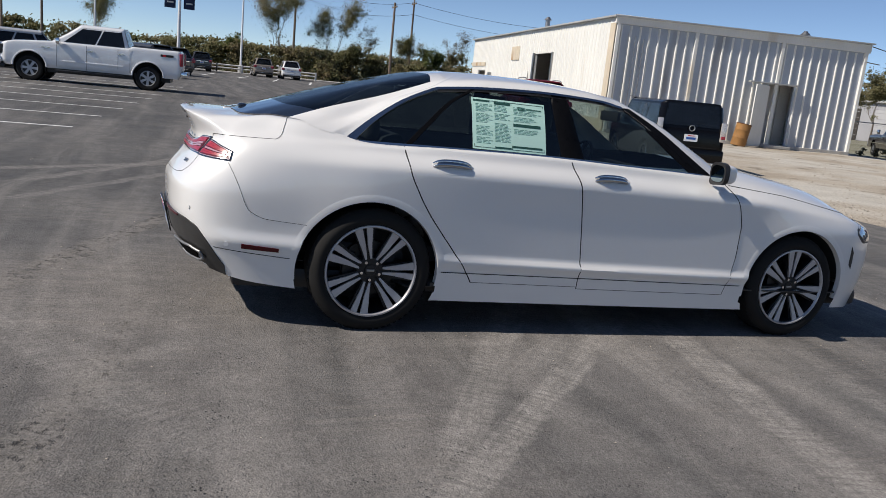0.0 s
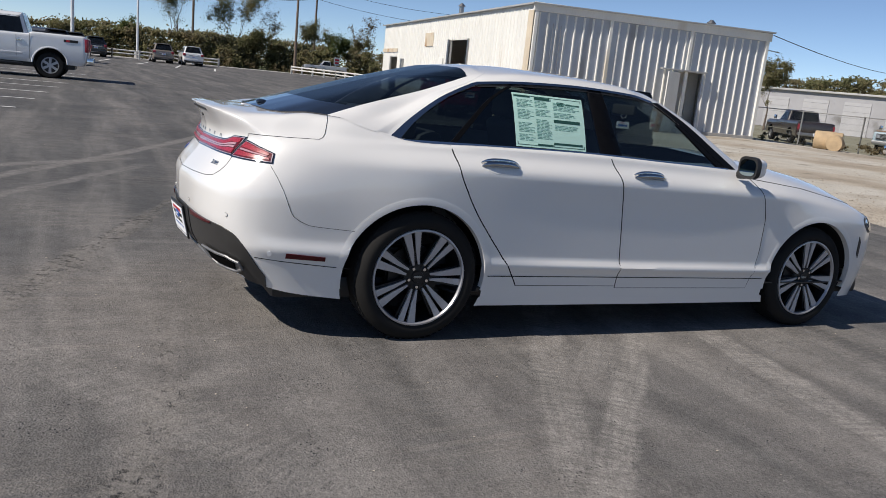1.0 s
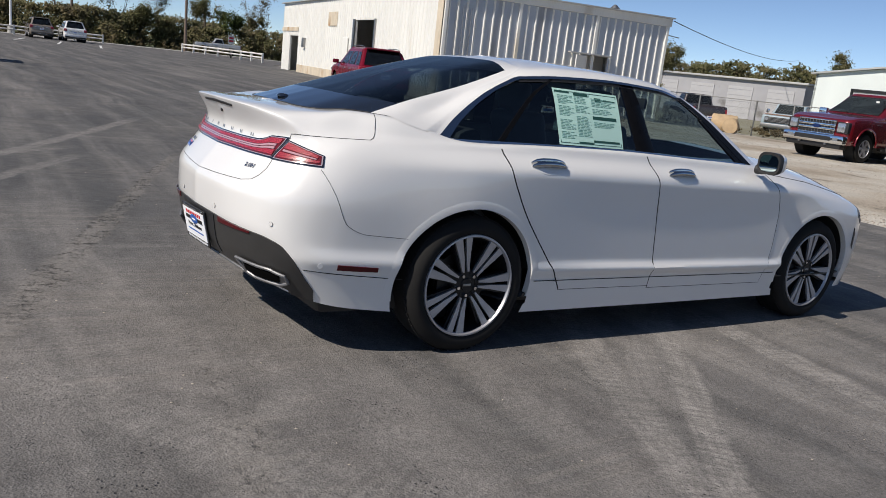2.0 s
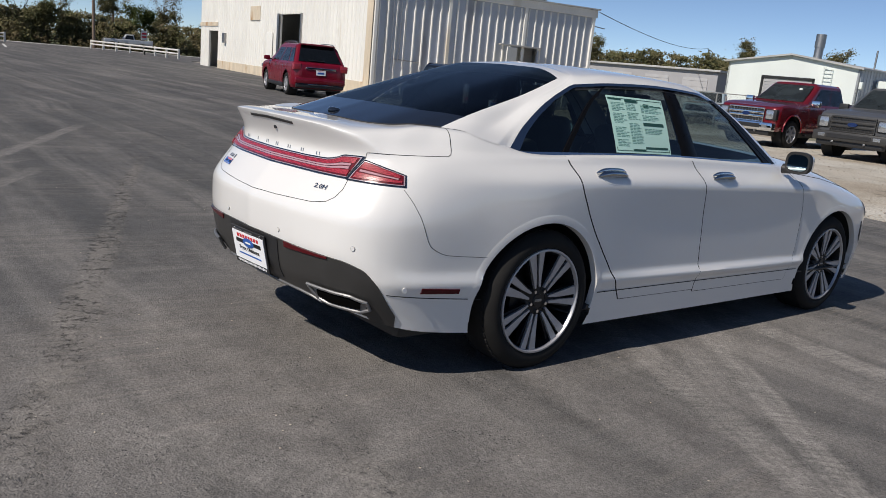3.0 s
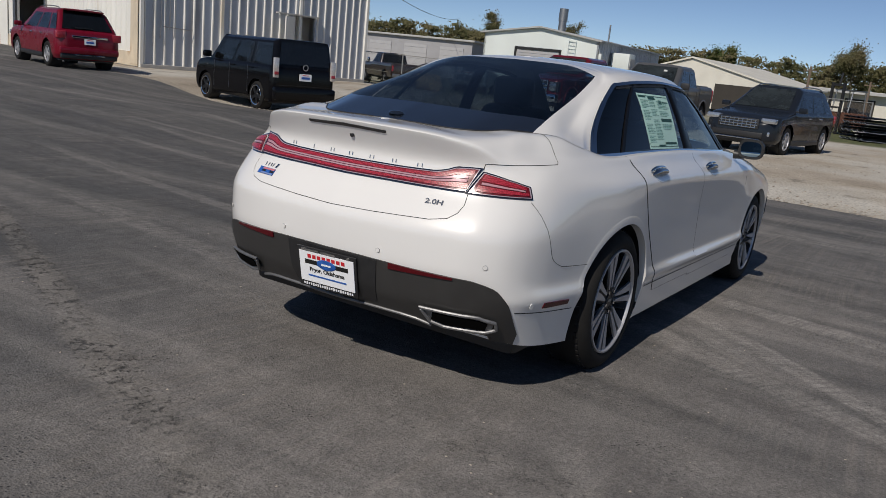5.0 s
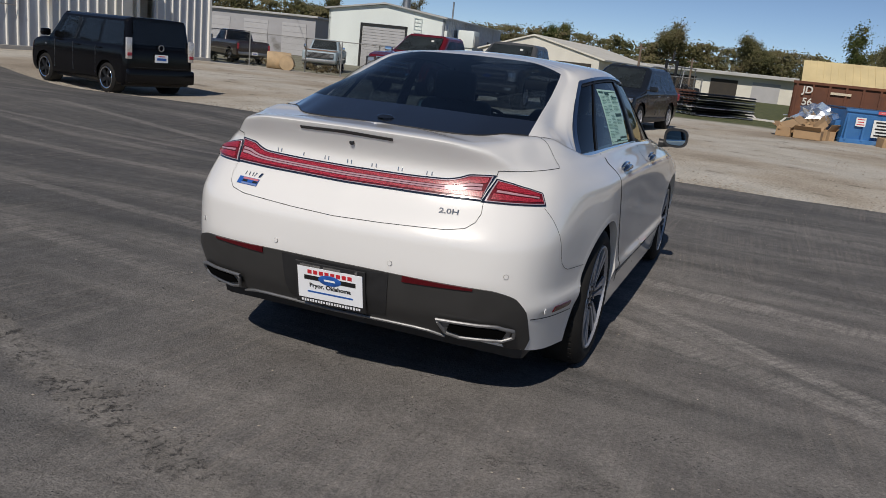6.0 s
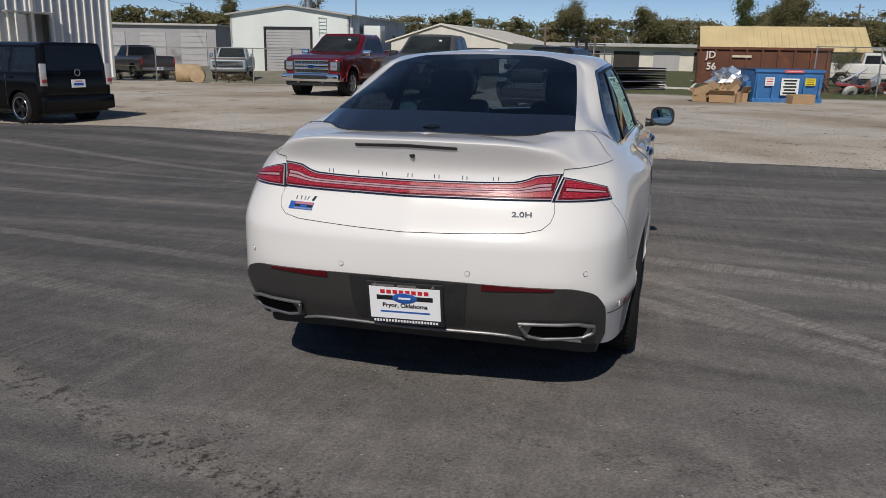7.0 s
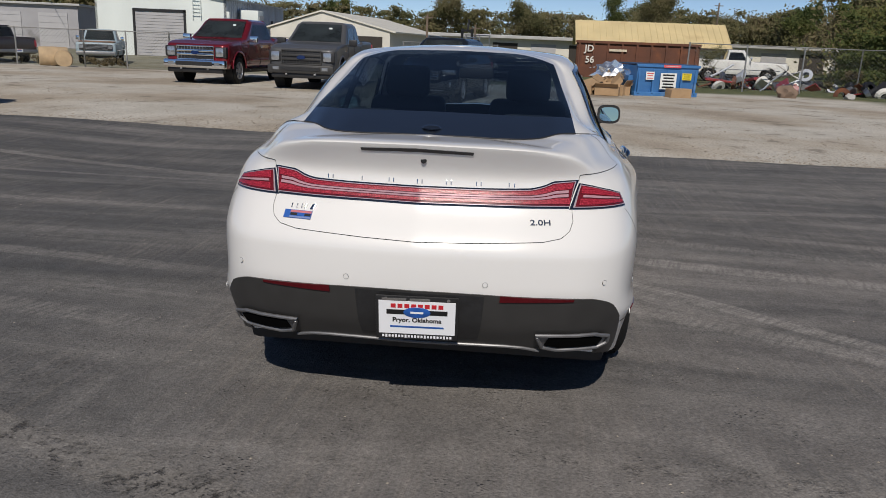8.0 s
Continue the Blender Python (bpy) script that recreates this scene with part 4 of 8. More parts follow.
    fmark = sheet(lambda a, b, lf: on_side(a, b, side, lf), (1.858, 1.884), (lambda a: 0.515 - (a - 1.858) * 1.2, lambda a: 0.635 - (a - 1.858) * 1.6), 3, 6, 0.004)
    part("front_side_marker", fmark, M_BLACK, sedan)
    # fender seam ahead of the front door, bonnet edge
    part("bonnet_seam", ribbon([on_side(x, float(np.interp(x, (0.80, 1.3, 1.9, 2.1), (0.968, 0.925, 0.83, 0.79))), side) for x in samples(0.84, 2.05, 30)], 0.005, lift=0.0012), M_GAP, sedan)
    # head lamp wrapping the corner
    lamp = sheet(lambda a, b, lf: on_side(a, b, side, lf), (1.915, 2.18), (lambda a: 0.725 - 0.055 * math.sin(min(1, (a - 1.915) / 0.10) * 1.57), lambda a: 0.738 + 0.055 * min(1, (a - 1.915) / 0.12) - max(0, a - 2.03) * 0.25), 10, 4, 0.005)
    part("headlamp", lamp, M_LAMP, sedan, "clear headlamp")
    lf = sheet(lambda a, b, q: on_side(a, b, side, q), (1.90, 2.185), (lambda a: 0.716 - 0.060 * math.sin(min(1, (a - 1.90) / 0.10) * 1.57), lambda a: 0.750 + 0.055 * min(1, (a - 1.90) / 0.12) - max(0, a - 2.03) * 0.25), 10, 4, 0.002)
    part("headlamp_surround", lf, M_BLACK, sedan)
    # round parking sensor on the corner
    c = on_side(-2.19, 0.440, side, 0.003)
    part("parking_sensor", cyl(c, c + Vector((-0.1, side, 0)).normalized() * 0.003, 0.012, seg=16), M_PEARL, sedan)
    # door mirror
    cap = box(0, 0, 0, 0.115, 0.205, 0.138, 0.05, seg=4)
    bmesh.ops.scale(cap, vec=(0.8, 0.78, 0.96), verts=cap.verts)
    for v in cap.verts:
        f = v.co.x / 0.115 + 0.5
        v.co.z *= 1 - 0.30 * f
        v.co.y *= 1 - 0.18 * f
        v.co.x -= 0.020 * (v.co.y * side / 0.1) * (1 - f)
    mm = pose(0.69, side * 0.955, 1.045, 0, 0, side * -4)
    cap.transform(mm)
    mir = part("door_mirror", cap, M_PEARL, sedan, "white door mirror with a black glass surround", angle=40)
    base = tube([(0.70, side * 0.84, 0.995), (0.70, side * 0.885, 0.995), (0.70, side * 0.92, 1.00)], [0.032, 0.026, 0.024], 10)
    part("mirror_arm", base, M_BLACK, mir)
    rim_bm = prism([(0.082 * math.copysign(abs(math.cos(a)) ** 0.65, math.cos(a)), 0.067 * math.copysign(abs(math.sin(a)) ** 0.65, math.sin(a))) for a in samples(0, 2 * math.pi, 32)[:-1]], 0.03, "X")
    rim_bm.transform(mm @ pose(-0.042, 0, 0, 0, 0, side * 9))
    part("mirror_frame", rim_bm, M_BLACK, mir)
    gl = prism([(0.067 * math.copysign(abs(math.cos(a)) ** 0.65, math.cos(a)), 0.050 * math.copysign(abs(math.sin(a)) ** 0.65, math.sin(a))) for a in samples(0, 2 * math.pi, 32)[:-1]], 0.006, "X")
    gl.transform(mm @ pose(-0.058, 0, 0, 0, 1.5, side * 9))
    # dark greenish tint stands in for a dark reflection in the glass
    part("mirror_glass", gl, mat("dark_reflection_mirror", (0.34, 0.42, 0.43), 0.02, 1.0, flat=True), mir)

# ---- the tail ----
bar_top = line_fn((-52, .953), (-47, .953), (-41, .949), (-37.5, .932), (-34, .922), (-20, .917), (0, .916), (20, .917), (34, .922), (37.5, .932), (41, .949), (47, .953), (52, .953))
bar_low = line_fn((-52, .872), (-20, .870), (0, .868), (20, .870), (52, .872))
LAMP_JOINT = 47.8


def slanted(a, b, lf):
    """A place on the tail; towards the lid's ends it leans inwards as it goes down, like the ends of the lamps."""
    k = max(0.0, (abs(a) - 34) / (LAMP_JOINT - 34))
    k = k * k if k < 1 else max(0.0, 1 - (abs(a) - LAMP_JOINT) / 12)
    goal = abs(on_rear(a, .953).y) - (.953 - b) * 0.40 * k if k else None
    phi = abs(a)
    for _ in range(4):
        if goal is None:
            break
        phi += math.degrees((goal - abs(on_rear(phi, b).y)) / 0.62)
    return on_rear(math.copysign(phi * k + abs(a) * (1 - k), a), b, lf)


RP = lambda a, b, lf: on_rear(a, b, lf)
part("light_bar", sheet(slanted, (-47.5, 47.5), (lambda a: bar_low(a) - .010, lambda a: bar_top(a) + .009), 90, 4, 0.004), M_FRIT, sedan, "full-width red tail lamp bar in a dark frame")
part("light_bar_edge", sheet(slanted, (-46.9, 46.9), (lambda a: bar_low(a) - .004, lambda a: bar_top(a) + .003), 90, 6, 0.006), M_LENSEDGE, sedan)
part("light_bar_lens", sheet(slanted, (-46.5, 46.5), (lambda a: bar_low(a) - .001, lambda a: bar_top(a) - .000), 90, 6, 0.008), M_REDDARK, sedan)
part("lamp_lens", sheet(slanted, (-45.9, 45.9), (lambda a: bar_low(a) + (bar_top(a) - bar_low(a)) * .66, lambda a: bar_top(a) - .004), 90, 3, 0.0115), M_RED, sedan)
part("lamp_lens", sheet(slanted, (-45.9, 45.9), (lambda a: bar_low(a) + .004, lambda a: bar_low(a) + (bar_top(a) - bar_low(a)) * .30), 90, 3, 0.0115), M_RED, sedan)
part("pale_lens", sheet(slanted, (-44.8, 44.8), (lambda a: bar_low(a) + (bar_top(a) - bar_low(a)) * .33, lambda a: bar_low(a) + (bar_top(a) - bar_low(a)) * .45), 90, 2, 0.0125), M_CLEARLENS, sedan)
part("pale_lens", sheet(slanted, (-44.8, 44.8), (lambda a: bar_low(a) + (bar_top(a) - bar_low(a)) * .50, lambda a: bar_low(a) + (bar_top(a) - bar_low(a)) * .62), 90, 2, 0.0125), M_CLEARLENS, sedan)
for side in (-1, 1):
    SP = lambda a, b, lf: on_rear(side * a, b, lf)
    SL = lambda a, b, lf: slanted(side * a, b, lf)
    lo = line_fn((46.5, .866), (50, .866), (61.5, .868))
    hi = line_fn((46.5, .947), (50, .938), (57, .916), (60.5, .900))
    part("corner_lamp", sheet(SL, (48.0, 60.2), (lambda a: lo(a) - .007, lambda a: hi(a) + .006), 20, 4, 0.004), M_FRIT, sedan, "red corner tail lamp in a dark frame")
    part("corner_edge", sheet(SL, (48.5, 59.8), (lambda a: lo(a) - .002, lambda a: hi(a) + .001), 20, 6, 0.006), M_LENSEDGE, sedan)
    part("corner_lens", sheet(SL, (48.8, 59.5), (lambda a: lo(a) + .001, lambda a: hi(a) - .002), 20, 6, 0.008), M_REDDARK, sedan)
    part("corner_lamp_lens", sheet(SL, (49.3, 58.8), (lambda a: lo(a) + (hi(a) - lo(a)) * .60, lambda a: hi(a) - .006), 16, 3, 0.0115), M_RED, sedan)
    part("corner_lamp_lens", sheet(SL, (49.4, 59.2), (lambda a: lo(a) + .006, lambda a: lo(a) + (hi(a) - lo(a)) * .36), 16, 3, 0.0115), M_RED, sedan)
    part("corner_lamp_bar", sheet(SL, (49.8, 58.5), (lambda a: lo(a) + (hi(a) - lo(a)) * .42, lambda a: lo(a) + (hi(a) - lo(a)) * .53), 16, 2, 0.0125), M_CLEARLENS, sedan)
    # boot lid seam beside and below the lamps, then over the shoulder to the glass
    low_seam = [(43.6, .868), (43.3, .85), (42.6, .82), (40.8, .787), (38.2, .763), (33.5, .750)]
    path = [on_rear(side * np.interp(k, range(len(low_seam)), [p[0] for p in low_seam]), float(np.interp(k, range(len(low_seam)), [p[1] for p in low_seam]))) for k in samples(0, 5, 36)]
    path += [on_rear(side * a, float(np.interp(a, (0, 15, 33.5), (.735, .739, .750)))) for a in samples(33.5, 0, 24)][1:]
    part("boot_seam", ribbon(path, 0.0026, lift=0.0012), M_GAP, sedan)
    over = [on_rear(side * a, z) for a, z in ((47.9, .953), (48.0, .966), (48.2, .978))]
    x0 = over[-1].x
    over += [on_side(x, float(np.interp(x, (x0, -1.97), (.980, .992))), side) for x in samples(x0 + 0.012, -1.97, 20)]
    y1, z1 = over[-1].y * side, over[-1].z
    over += [on_top(float(np.interp(k, (0, .25, .6, 1), (-1.952, -1.935, -1.915, -1.895))), side * float(np.interp(k, (0, .25, .6, 1), (y1 - .008, y1 - .030, y1 - .075, .600))), 0.0006, TREE_SHELL) for k in samples(0, 1, 24)]
    part("boot_side_seam", ribbon(over, 0.0026, lift=0.0012), M_GAP, sedan)
    # exhaust trim
    ex = [(34, .402), (48.5, .396), (52.8, .380), (53.8, .348), (51.5, .330), (41.5, .328), (37.5, .343)]
    outer = [on_rear(side * (a + (c - a) * k / 7), z + (e - z) * k / 7, 0.020) for (a, z), (c, e) in zip(ex, ex[1:] + ex[:1]) for k in range(7)]
    exh = part("exhaust_trim", tube(outer, 0.0075, 8, closed=True), M_SATIN, sedan, "satin trapezoid exhaust trim")
    ex_top = lambda a: float(np.interp(a, (34, 48.5, 52.8), (.402, .396, .380)))
    ex_low = lambda a: float(np.interp(a, (34, 37.5, 41.5, 51.5, 53.2), (.402, .343, .328, .330, .346)))
    part("exhaust_funnel", sheet(SP, (34.6, 52.7), (ex_low, ex_top), 30, 6, 0.016, 0.004), M_SATIN, exh)
    # near-black sheet on the trim stands in for the shade inside the pipe
    part("exhaust_opening", sheet(SP, (37.6, 51.2), (lambda a: ex_low(a) + .013, lambda a: ex_top(a) - .012), 24, 4, 0.0215, 0.004), M_HOLE, exh)
    refl = sheet(SP, (23.5, 41.0), (lambda a: .530 + (a - 30) * .0003, lambda a: .549 + (a - 30) * -.0006), 14, 2, 0.012)
    part("rear_reflector", refl, M_MARKER, sedan, "dark red reflector strip")
for a, z in ((-19.5, .590), (19.0, .590), (-48.0, .598), (47.5, .598)):
    c, c2 = on_rear(a, z, 0.001), on_rear(a, z, 0.004)
    part("parking_sensor", cyl(c, c2, 0.0088, seg=16), M_PEARL, sedan)
    part("sensor_ring", lathe([(0.0092, -0.001), (0.0102, 0.0), (0.0102, 0.0015), (0.0092, 0.0015)], 20), M_STEEL, sedan).matrix_local = Matrix.Translation(c) @ (c2 - c).to_track_quat("Y", "Z").to_matrix().to_4x4()

# dark lower valance
val_top = line_fn((-61, .300), (-58, .37), (-55, .45), (-51, .512), (-45, .538), (-33, .546), (-15, .553), (0, .555), (15, .553), (33, .546), (45, .538), (51, .512), (55, .45), (58, .37), (61, .300))
part("valance", sheet(RP, (-60.5, 60.5), (lambda a: float(np.interp(abs(a), (0, 38, 46, 61), (.322, .298, .266, .258))), val_top), 110, 12, 0.006, 0.008), M_GREYPL, sedan, "dark grey moulded lower bumper")
part("valance_lip", tube([on_rear(a, float(np.interp(abs(a), (0, 20, 28, 33, 38), (.336, .336, .334, .328, .312))), 0.010) for a in samples(-38, 38, 60)], 0.0065, 8), M_SATIN, sedan, "satin strip along the lower bumper edge")
recess = sheet(RP, (-19.5, 16.5), (lambda a: .362 + abs(a + 1.5) * .0004, lambda a: .548), 24, 4, 0.010)
part("plate_recess", recess, M_BLACK, sedan)

# third brake light, camera, letters
brake = sheet(RP, (-16.2, 18.2), (lambda a: 1.0555 - abs(a - 1) * .0003, lambda a: 1.067 - abs(a - 1) * .0004), 24, 1, 0.003, 0.004)
part("high_brake_lamp", brake, M_BLACK, sedan, "slim dark brake lamp under the spoiler lip")
cc = on_rear(-1.0, 1.022, 0.0)
part("rear_camera", cyl(cc + Vector((0.012, 0, 0)), cc + Vector((-0.002, 0, -0.001)), 0.012, 0.011, 16), M_BLACK, sedan)


def rear_words(words, size, phi, z, name, material, lift=0.002, depth=0.0022, spacing=1.0, bold=0.0, parent=None, shear=0.0, wide=1.0):
    """Raised lettering that stands on the tail."""
    bm = text_bm(words, size, depth, bold, font_shear=shear, spacing=spacing)
    bmesh.ops.scale(bm, vec=(wide, 1, 1), verts=bm.verts)
    p = on_rear(phi, z, lift)
    n = (on_rear(phi, z, 0.02) - on_rear(phi, z, 0)).normalized()
    y = (Vector((0, 0, 1)) - n * n.z).normalized()
    x = y.cross(n).normalized()
    m = Matrix((x, y, n)).transposed().to_4x4()
    bm.transform(Matrix.Translation(p) @ m)
    return part(name, bm, material, parent or sedan, smooth=False)


def rear_bar(phi, z, w, h, name, material, lean=0.0):
    """A small raised plain bar on the tail."""
    bm = box(0, 0, 0.0015, w, h, 0.003, 0.0008)
    for v in bm.verts:
        v.co.x += lean * v.co.y
    p = on_rear(phi, z, 0.001)
    n = (on_rear(phi, z, 0.02) - on_rear(phi, z, 0)).normalized()
    y = (Vector((0, 0, 1)) - n * n.z).normalized()
    ob = part(name, bm, material, sedan, smooth=False)
    ob.matrix_local = Matrix.Translation(p) @ Matrix((y.cross(n).normalized(), y, n)).transposed().to_4x4()
    return ob


for k, wide in enumerate((.017, 0, .019, .019, .020, .017, .019)):
    step_a = math.degrees(wide / 2 / 0.70)
    for a in ((-step_a, step_a) if wide else (0,)):
        rear_bar(29.6 - k * 9.75 + a, 0.941, 0.0032, 0.015, "badge_bar", M_DCHROME)
for a, w, h, lean in ((37.6, .0035, .018, 0), (36.2, .0035, .018, 0), (34.9, .0035, .018, 0), (33.9, .0035, .018, .4), (31.9, .012, .022, .4)):
    rear_bar(a, .825, w, h, "badge_bar", M_DCHROME, lean)
rear_words("2.0H", 0.030, -34.6, .812, "badge", M_DCHROME, bold=0.0004, wide=1.35)
dl = rear_bar(34.8, .796, .112, .034, "dealer_sticker", M_BLUEINK)
tagged(dl, "small blue dealer sticker with red and black bands")
for nm, x, y, w, h, mt in (("sticker_band", .012, .0105, .086, .009, M_STICKRED), ("sticker_bar", .012, -.001, .084, .010, M_BLACKINK), ("sticker_foot", .012, -.0125, .086, .007, M_STICKSTEEL), ("sticker_oval", .014, -.001, .030, .013, M_BLUEINK)):
    part(nm, box(x, y, 0.0034 if nm != "sticker_oval" else 0.0042, w, h, 0.0008), mt, dl, smooth=False)

# number plate insert of the dealer in a black frame
pn = (on_rear(-1.5, .46, 0.03) - on_rear(-1.5, .46, 0)).normalized()
plate_m = Matrix.Translation(on_rear(-1.2, .452, 0.016)) @ Matrix((Vector((0, 0, 1)).cross(pn).normalized(), pn.cross(Vector((0, 0, 1)).cross(pn)).normalized(), pn)).transposed().to_4x4()
plate = part("dealer_plate", box(0, 0, 0, 0.305, 0.185, 0.008, 0.002), M_BLACK, sedan, "white dealer plate with red and black print in a black frame")
plate.matrix_local = plate_m
face = part("plate_face", box(0, 0.004, 0.005, 0.283, 0.140, 0.004), M_WHITE, plate)


def plate_words(words, size, x, y, material, bold=0.0, wide=1.0, z=0.0078):
    bm = text_bm(words, size, 0.0004, bold)
    bmesh.ops.scale(bm, vec=(wide, 1, 1), verts=bm.verts)
    bmesh.ops.translate(bm, vec=(x, y, z), verts=bm.verts)
    part("plate_print", bm, material, plate, smooth=False)


part("plate_bars", join(box(-0.085, 0.080, 0.0055, 0.09, 0.010, 0.002), box(0.01, 0.080, 0.0055, 0.075, 0.010, 0.002)), M_CHROME, plate)
for sx in (-0.115, 0.115):
    part("plate_screw", cyl((sx, 0.083, 0.003), (sx, 0.083, 0.008), 0.006, seg=12), M_CHROME, plate)
for k in range(8):
    part("plate_name_bar", box(-0.0875 + 0.025 * k, 0.0545, 0.0076, 0.018, 0.017, 0.001), M_REDINK, plate, smooth=False)
part("plate_band", box(0, 0.028, 0.0074, 0.225, 0.020, 0.001, 0.0004), M_BLACKINK, plate)
ov = lathe([(0.0001, 0.0012), (0.047, 0.0012), (0.05, 0)], 32, "Z")
bmesh.ops.scale(ov, vec=(1, 0.46, 1), verts=ov.verts)
bmesh.ops.translate(ov, vec=(0, 0.028, 0.0082), verts=ov.verts)
part("plate_oval", ov, M_BLUEINK, plate)
part("oval_mark", box(0, 0.028, 0.0096, 0.048, 0.008, 0.0006), M_WHITE, plate)
plate_words("Pryor, Oklahoma", 0.026, 0, -0.006, M_BLACKINK, 0.0008)
part("plate_web_bar", box(0, -0.035, 0.0076, 0.20, 0.007, 0.001), M_BLUEINK, plate)
for k in range(22):
    part("frame_print_bar", box(-0.126 + 0.012 * k, -0.079, 0.0048, 0.0075, 0.009 + 0.003 * (k % 3 == 1), 0.002), M_WHITE, plate, smooth=False)

# wiper-like aerial puck in the glass band
pp = on_top(-2.09, 0.001, 0.0, TREE_CAB)
pk = lathe([(0.0001, 0.030), (0.018, 0.028), (0.030, 0.018), (0.036, 0.0), (0.034, -0.01)], 24, "Z")
bmesh.ops.scale(pk, vec=(0.85, 1.1, 0.45), verts=pk.verts)
pk.transform(Matrix.Translation(pp))
part("roof_aerial_puck", pk, M_FRIT, sedan, "small black aerial puck on the rear glass")

# nose
part("grille", sheet(lambda a, b, lf: Vector((TREE_BODY.ray_cast(Vector((4, a, b)), Vector((-1, 0, 0)))[0])) + Vector((lf, 0, 0)), (-0.42, 0.42), (lambda a: 0.36, lambda a: 0.66), 20, 6, 0.006), M_DCHROME, sedan, "satin chrome grille")
part("underbody", box(0, 0, 0.25, 4.3, 1.5, 0.12, 0.04), M_BLACK, sedan)
for hx in (-HUB_X, HUB_X):
    for side in (-1, 1):
        liner = bmesh.new()
        ends = []
        for ang in samples(10, 170, 40):
            c, k = math.cos(radians(ang)), math.sin(radians(ang))
            ends.append([liner.verts.new((hx + r * c, side * y, 0.325 + r * k)) for r, y in ((0.408, 0.872), (0.408, 0.56), (0.10, 0.55))])
        for p, q in zip(ends, ends[1:]):
            for k in range(2):
                liner.faces.new((p[k], q[k], q[k + 1], p[k + 1]))
        part("wheel_liner", liner, M_GAP, sedan)


# ---- wheels ----
def make_wheel(parent, m, r_tyre=TYRE_R, r_rim=0.252, width=0.235, pairs=7, spoke_mat=None, rim_mat=None, turn=0.0):
    """A wheel whose outer face looks along -y: tyre, rim, spokes in pairs, hub, nuts and disc."""
    w = width / 2
    tyre_bm = lathe([(r_rim - 0.012, w - 0.02), (r_rim + 0.004, w - 0.006), (r_rim + 0.04, w + 0.002), (r_tyre - 0.035, w - 0.004), (r_tyre - 0.012, w - 0.018), (r_tyre, w - 0.045), (r_tyre + 0.001, 0),
                     (r_tyre, -w + 0.045), (r_tyre - 0.012, -w + 0.018), (r_tyre - 0.035, -w + 0.004), (r_rim + 0.04, -w - 0.002), (r_rim + 0.012, -w + 0.004), (r_rim + 0.002, -w + 0.012), (r_rim - 0.012, -w + 0.03)], 72)
    tyre = part("tyre", tyre_bm, M_TYRE, parent, "black rubber tyre")
    tyre.matrix_local = m
    tread = bmesh.new()
    for k in range(60):
        a = 2 * math.pi * k / 60
        for yy, tw in ((-w + 0.045, 0.018), (w - 0.045, 0.018)):
            b = box(0, yy, r_tyre + 0.0005, 0.020, tw, 0.004)
            b.transform(Matrix.Rotation(a, 4, "Y"))
            me = bpy.data.meshes.new("t")
            b.to_mesh(me)
            b.free()
            tread.from_mesh(me)
            bpy.data.meshes.remove(me)
    part("tread", tread, M_TYRE, tyre, smooth=False)["kind"] = "stuff"
    rim = part("rim", lathe([(r_rim + 0.004, -w + 0.010), (r_rim + 0.002, -w + 0.002), (r_rim - 0.006, -w + 0.001), (r_rim - 0.010, -w + 0.008), (r_rim - 0.013, -w + 0.016)], 72), rim_mat or M_RIM, parent, "machined wheel rim")
    rim.matrix_local = m
    part("rim_well", lathe([(r_rim - 0.0125, -w + 0.015), (r_rim - 0.03, -0.03), (r_rim - 0.035, w - 0.03), (0.03, w - 0.04)], 48), M_RIMDARK, rim)
    step = 2 * math.pi / pairs
    for k in range(pairs):
        base_a = turn + k * step
        for sgn in (-1, 1):
            ang = base_a + sgn * step * 0.165
            # machined blade: narrow at the hub, broad at the rim
            blade = prism([(0.068, -0.005 + sgn * 0.004), (r_rim * 0.55, -0.016), (r_rim - 0.006, -0.028), (r_rim - 0.006, 0.0165), (r_rim * 0.55, 0.0105), (0.068, 0.005 + sgn * 0.004)] if sgn > 0 else
                          [(0.068, -0.009), (r_rim * 0.55, -0.0085), (r_rim - 0.006, -0.0135), (r_rim - 0.006, 0.023), (r_rim * 0.55, 0.013), (0.068, 0.001)], 0.012, "Y", 0)
            for v in blade.verts:
                r = math.hypot(v.co.x, v.co.z)
                v.co.y += -w + 0.016 + 0.018 * (1 - r / r_rim)
            blade.transform(Matrix.Rotation(-ang, 4, "Y"))
            part("spoke", blade, spoke_mat or M_RIM, rim, smooth=False)
            back = prism([(0.05, -0.014), (r_rim - 0.012, -0.026), (r_rim - 0.012, 0.020), (0.05, 0.014)], 0.030, "Y", -w + 0.048)
            back.transform(Matrix.Rotation(-ang, 4, "Y"))
            part("spoke_back", back, M_RIMDARK, rim, smooth=False)
    part("hub", lathe([(0.001, -w + 0.028), (0.030, -w + 0.028), (0.033, -w + 0.034), (0.072, -w + 0.036), (0.082, -w + 0.050), (0.085, -w + 0.09)], 40), M_RIMDARK, rim)
    part("hub_cap_mark", box(0, -w + 0.0265, 0, 0.044, 0.003, 0.012, 0.001), M_STEEL, rim)
    for k in range(5):
        a = turn + math.radians(50) + k * 2 * math.pi / 5
        c = Vector((0.052 * math.cos(a), 0, 0.052 * math.sin(a)))
        part("wheel_nut", cyl(c + Vector((0, -w + 0.034, 0)), c + Vector((0, -w + 0.020, 0)), 0.0095, 0.0085, 6), M_CHROME, rim)
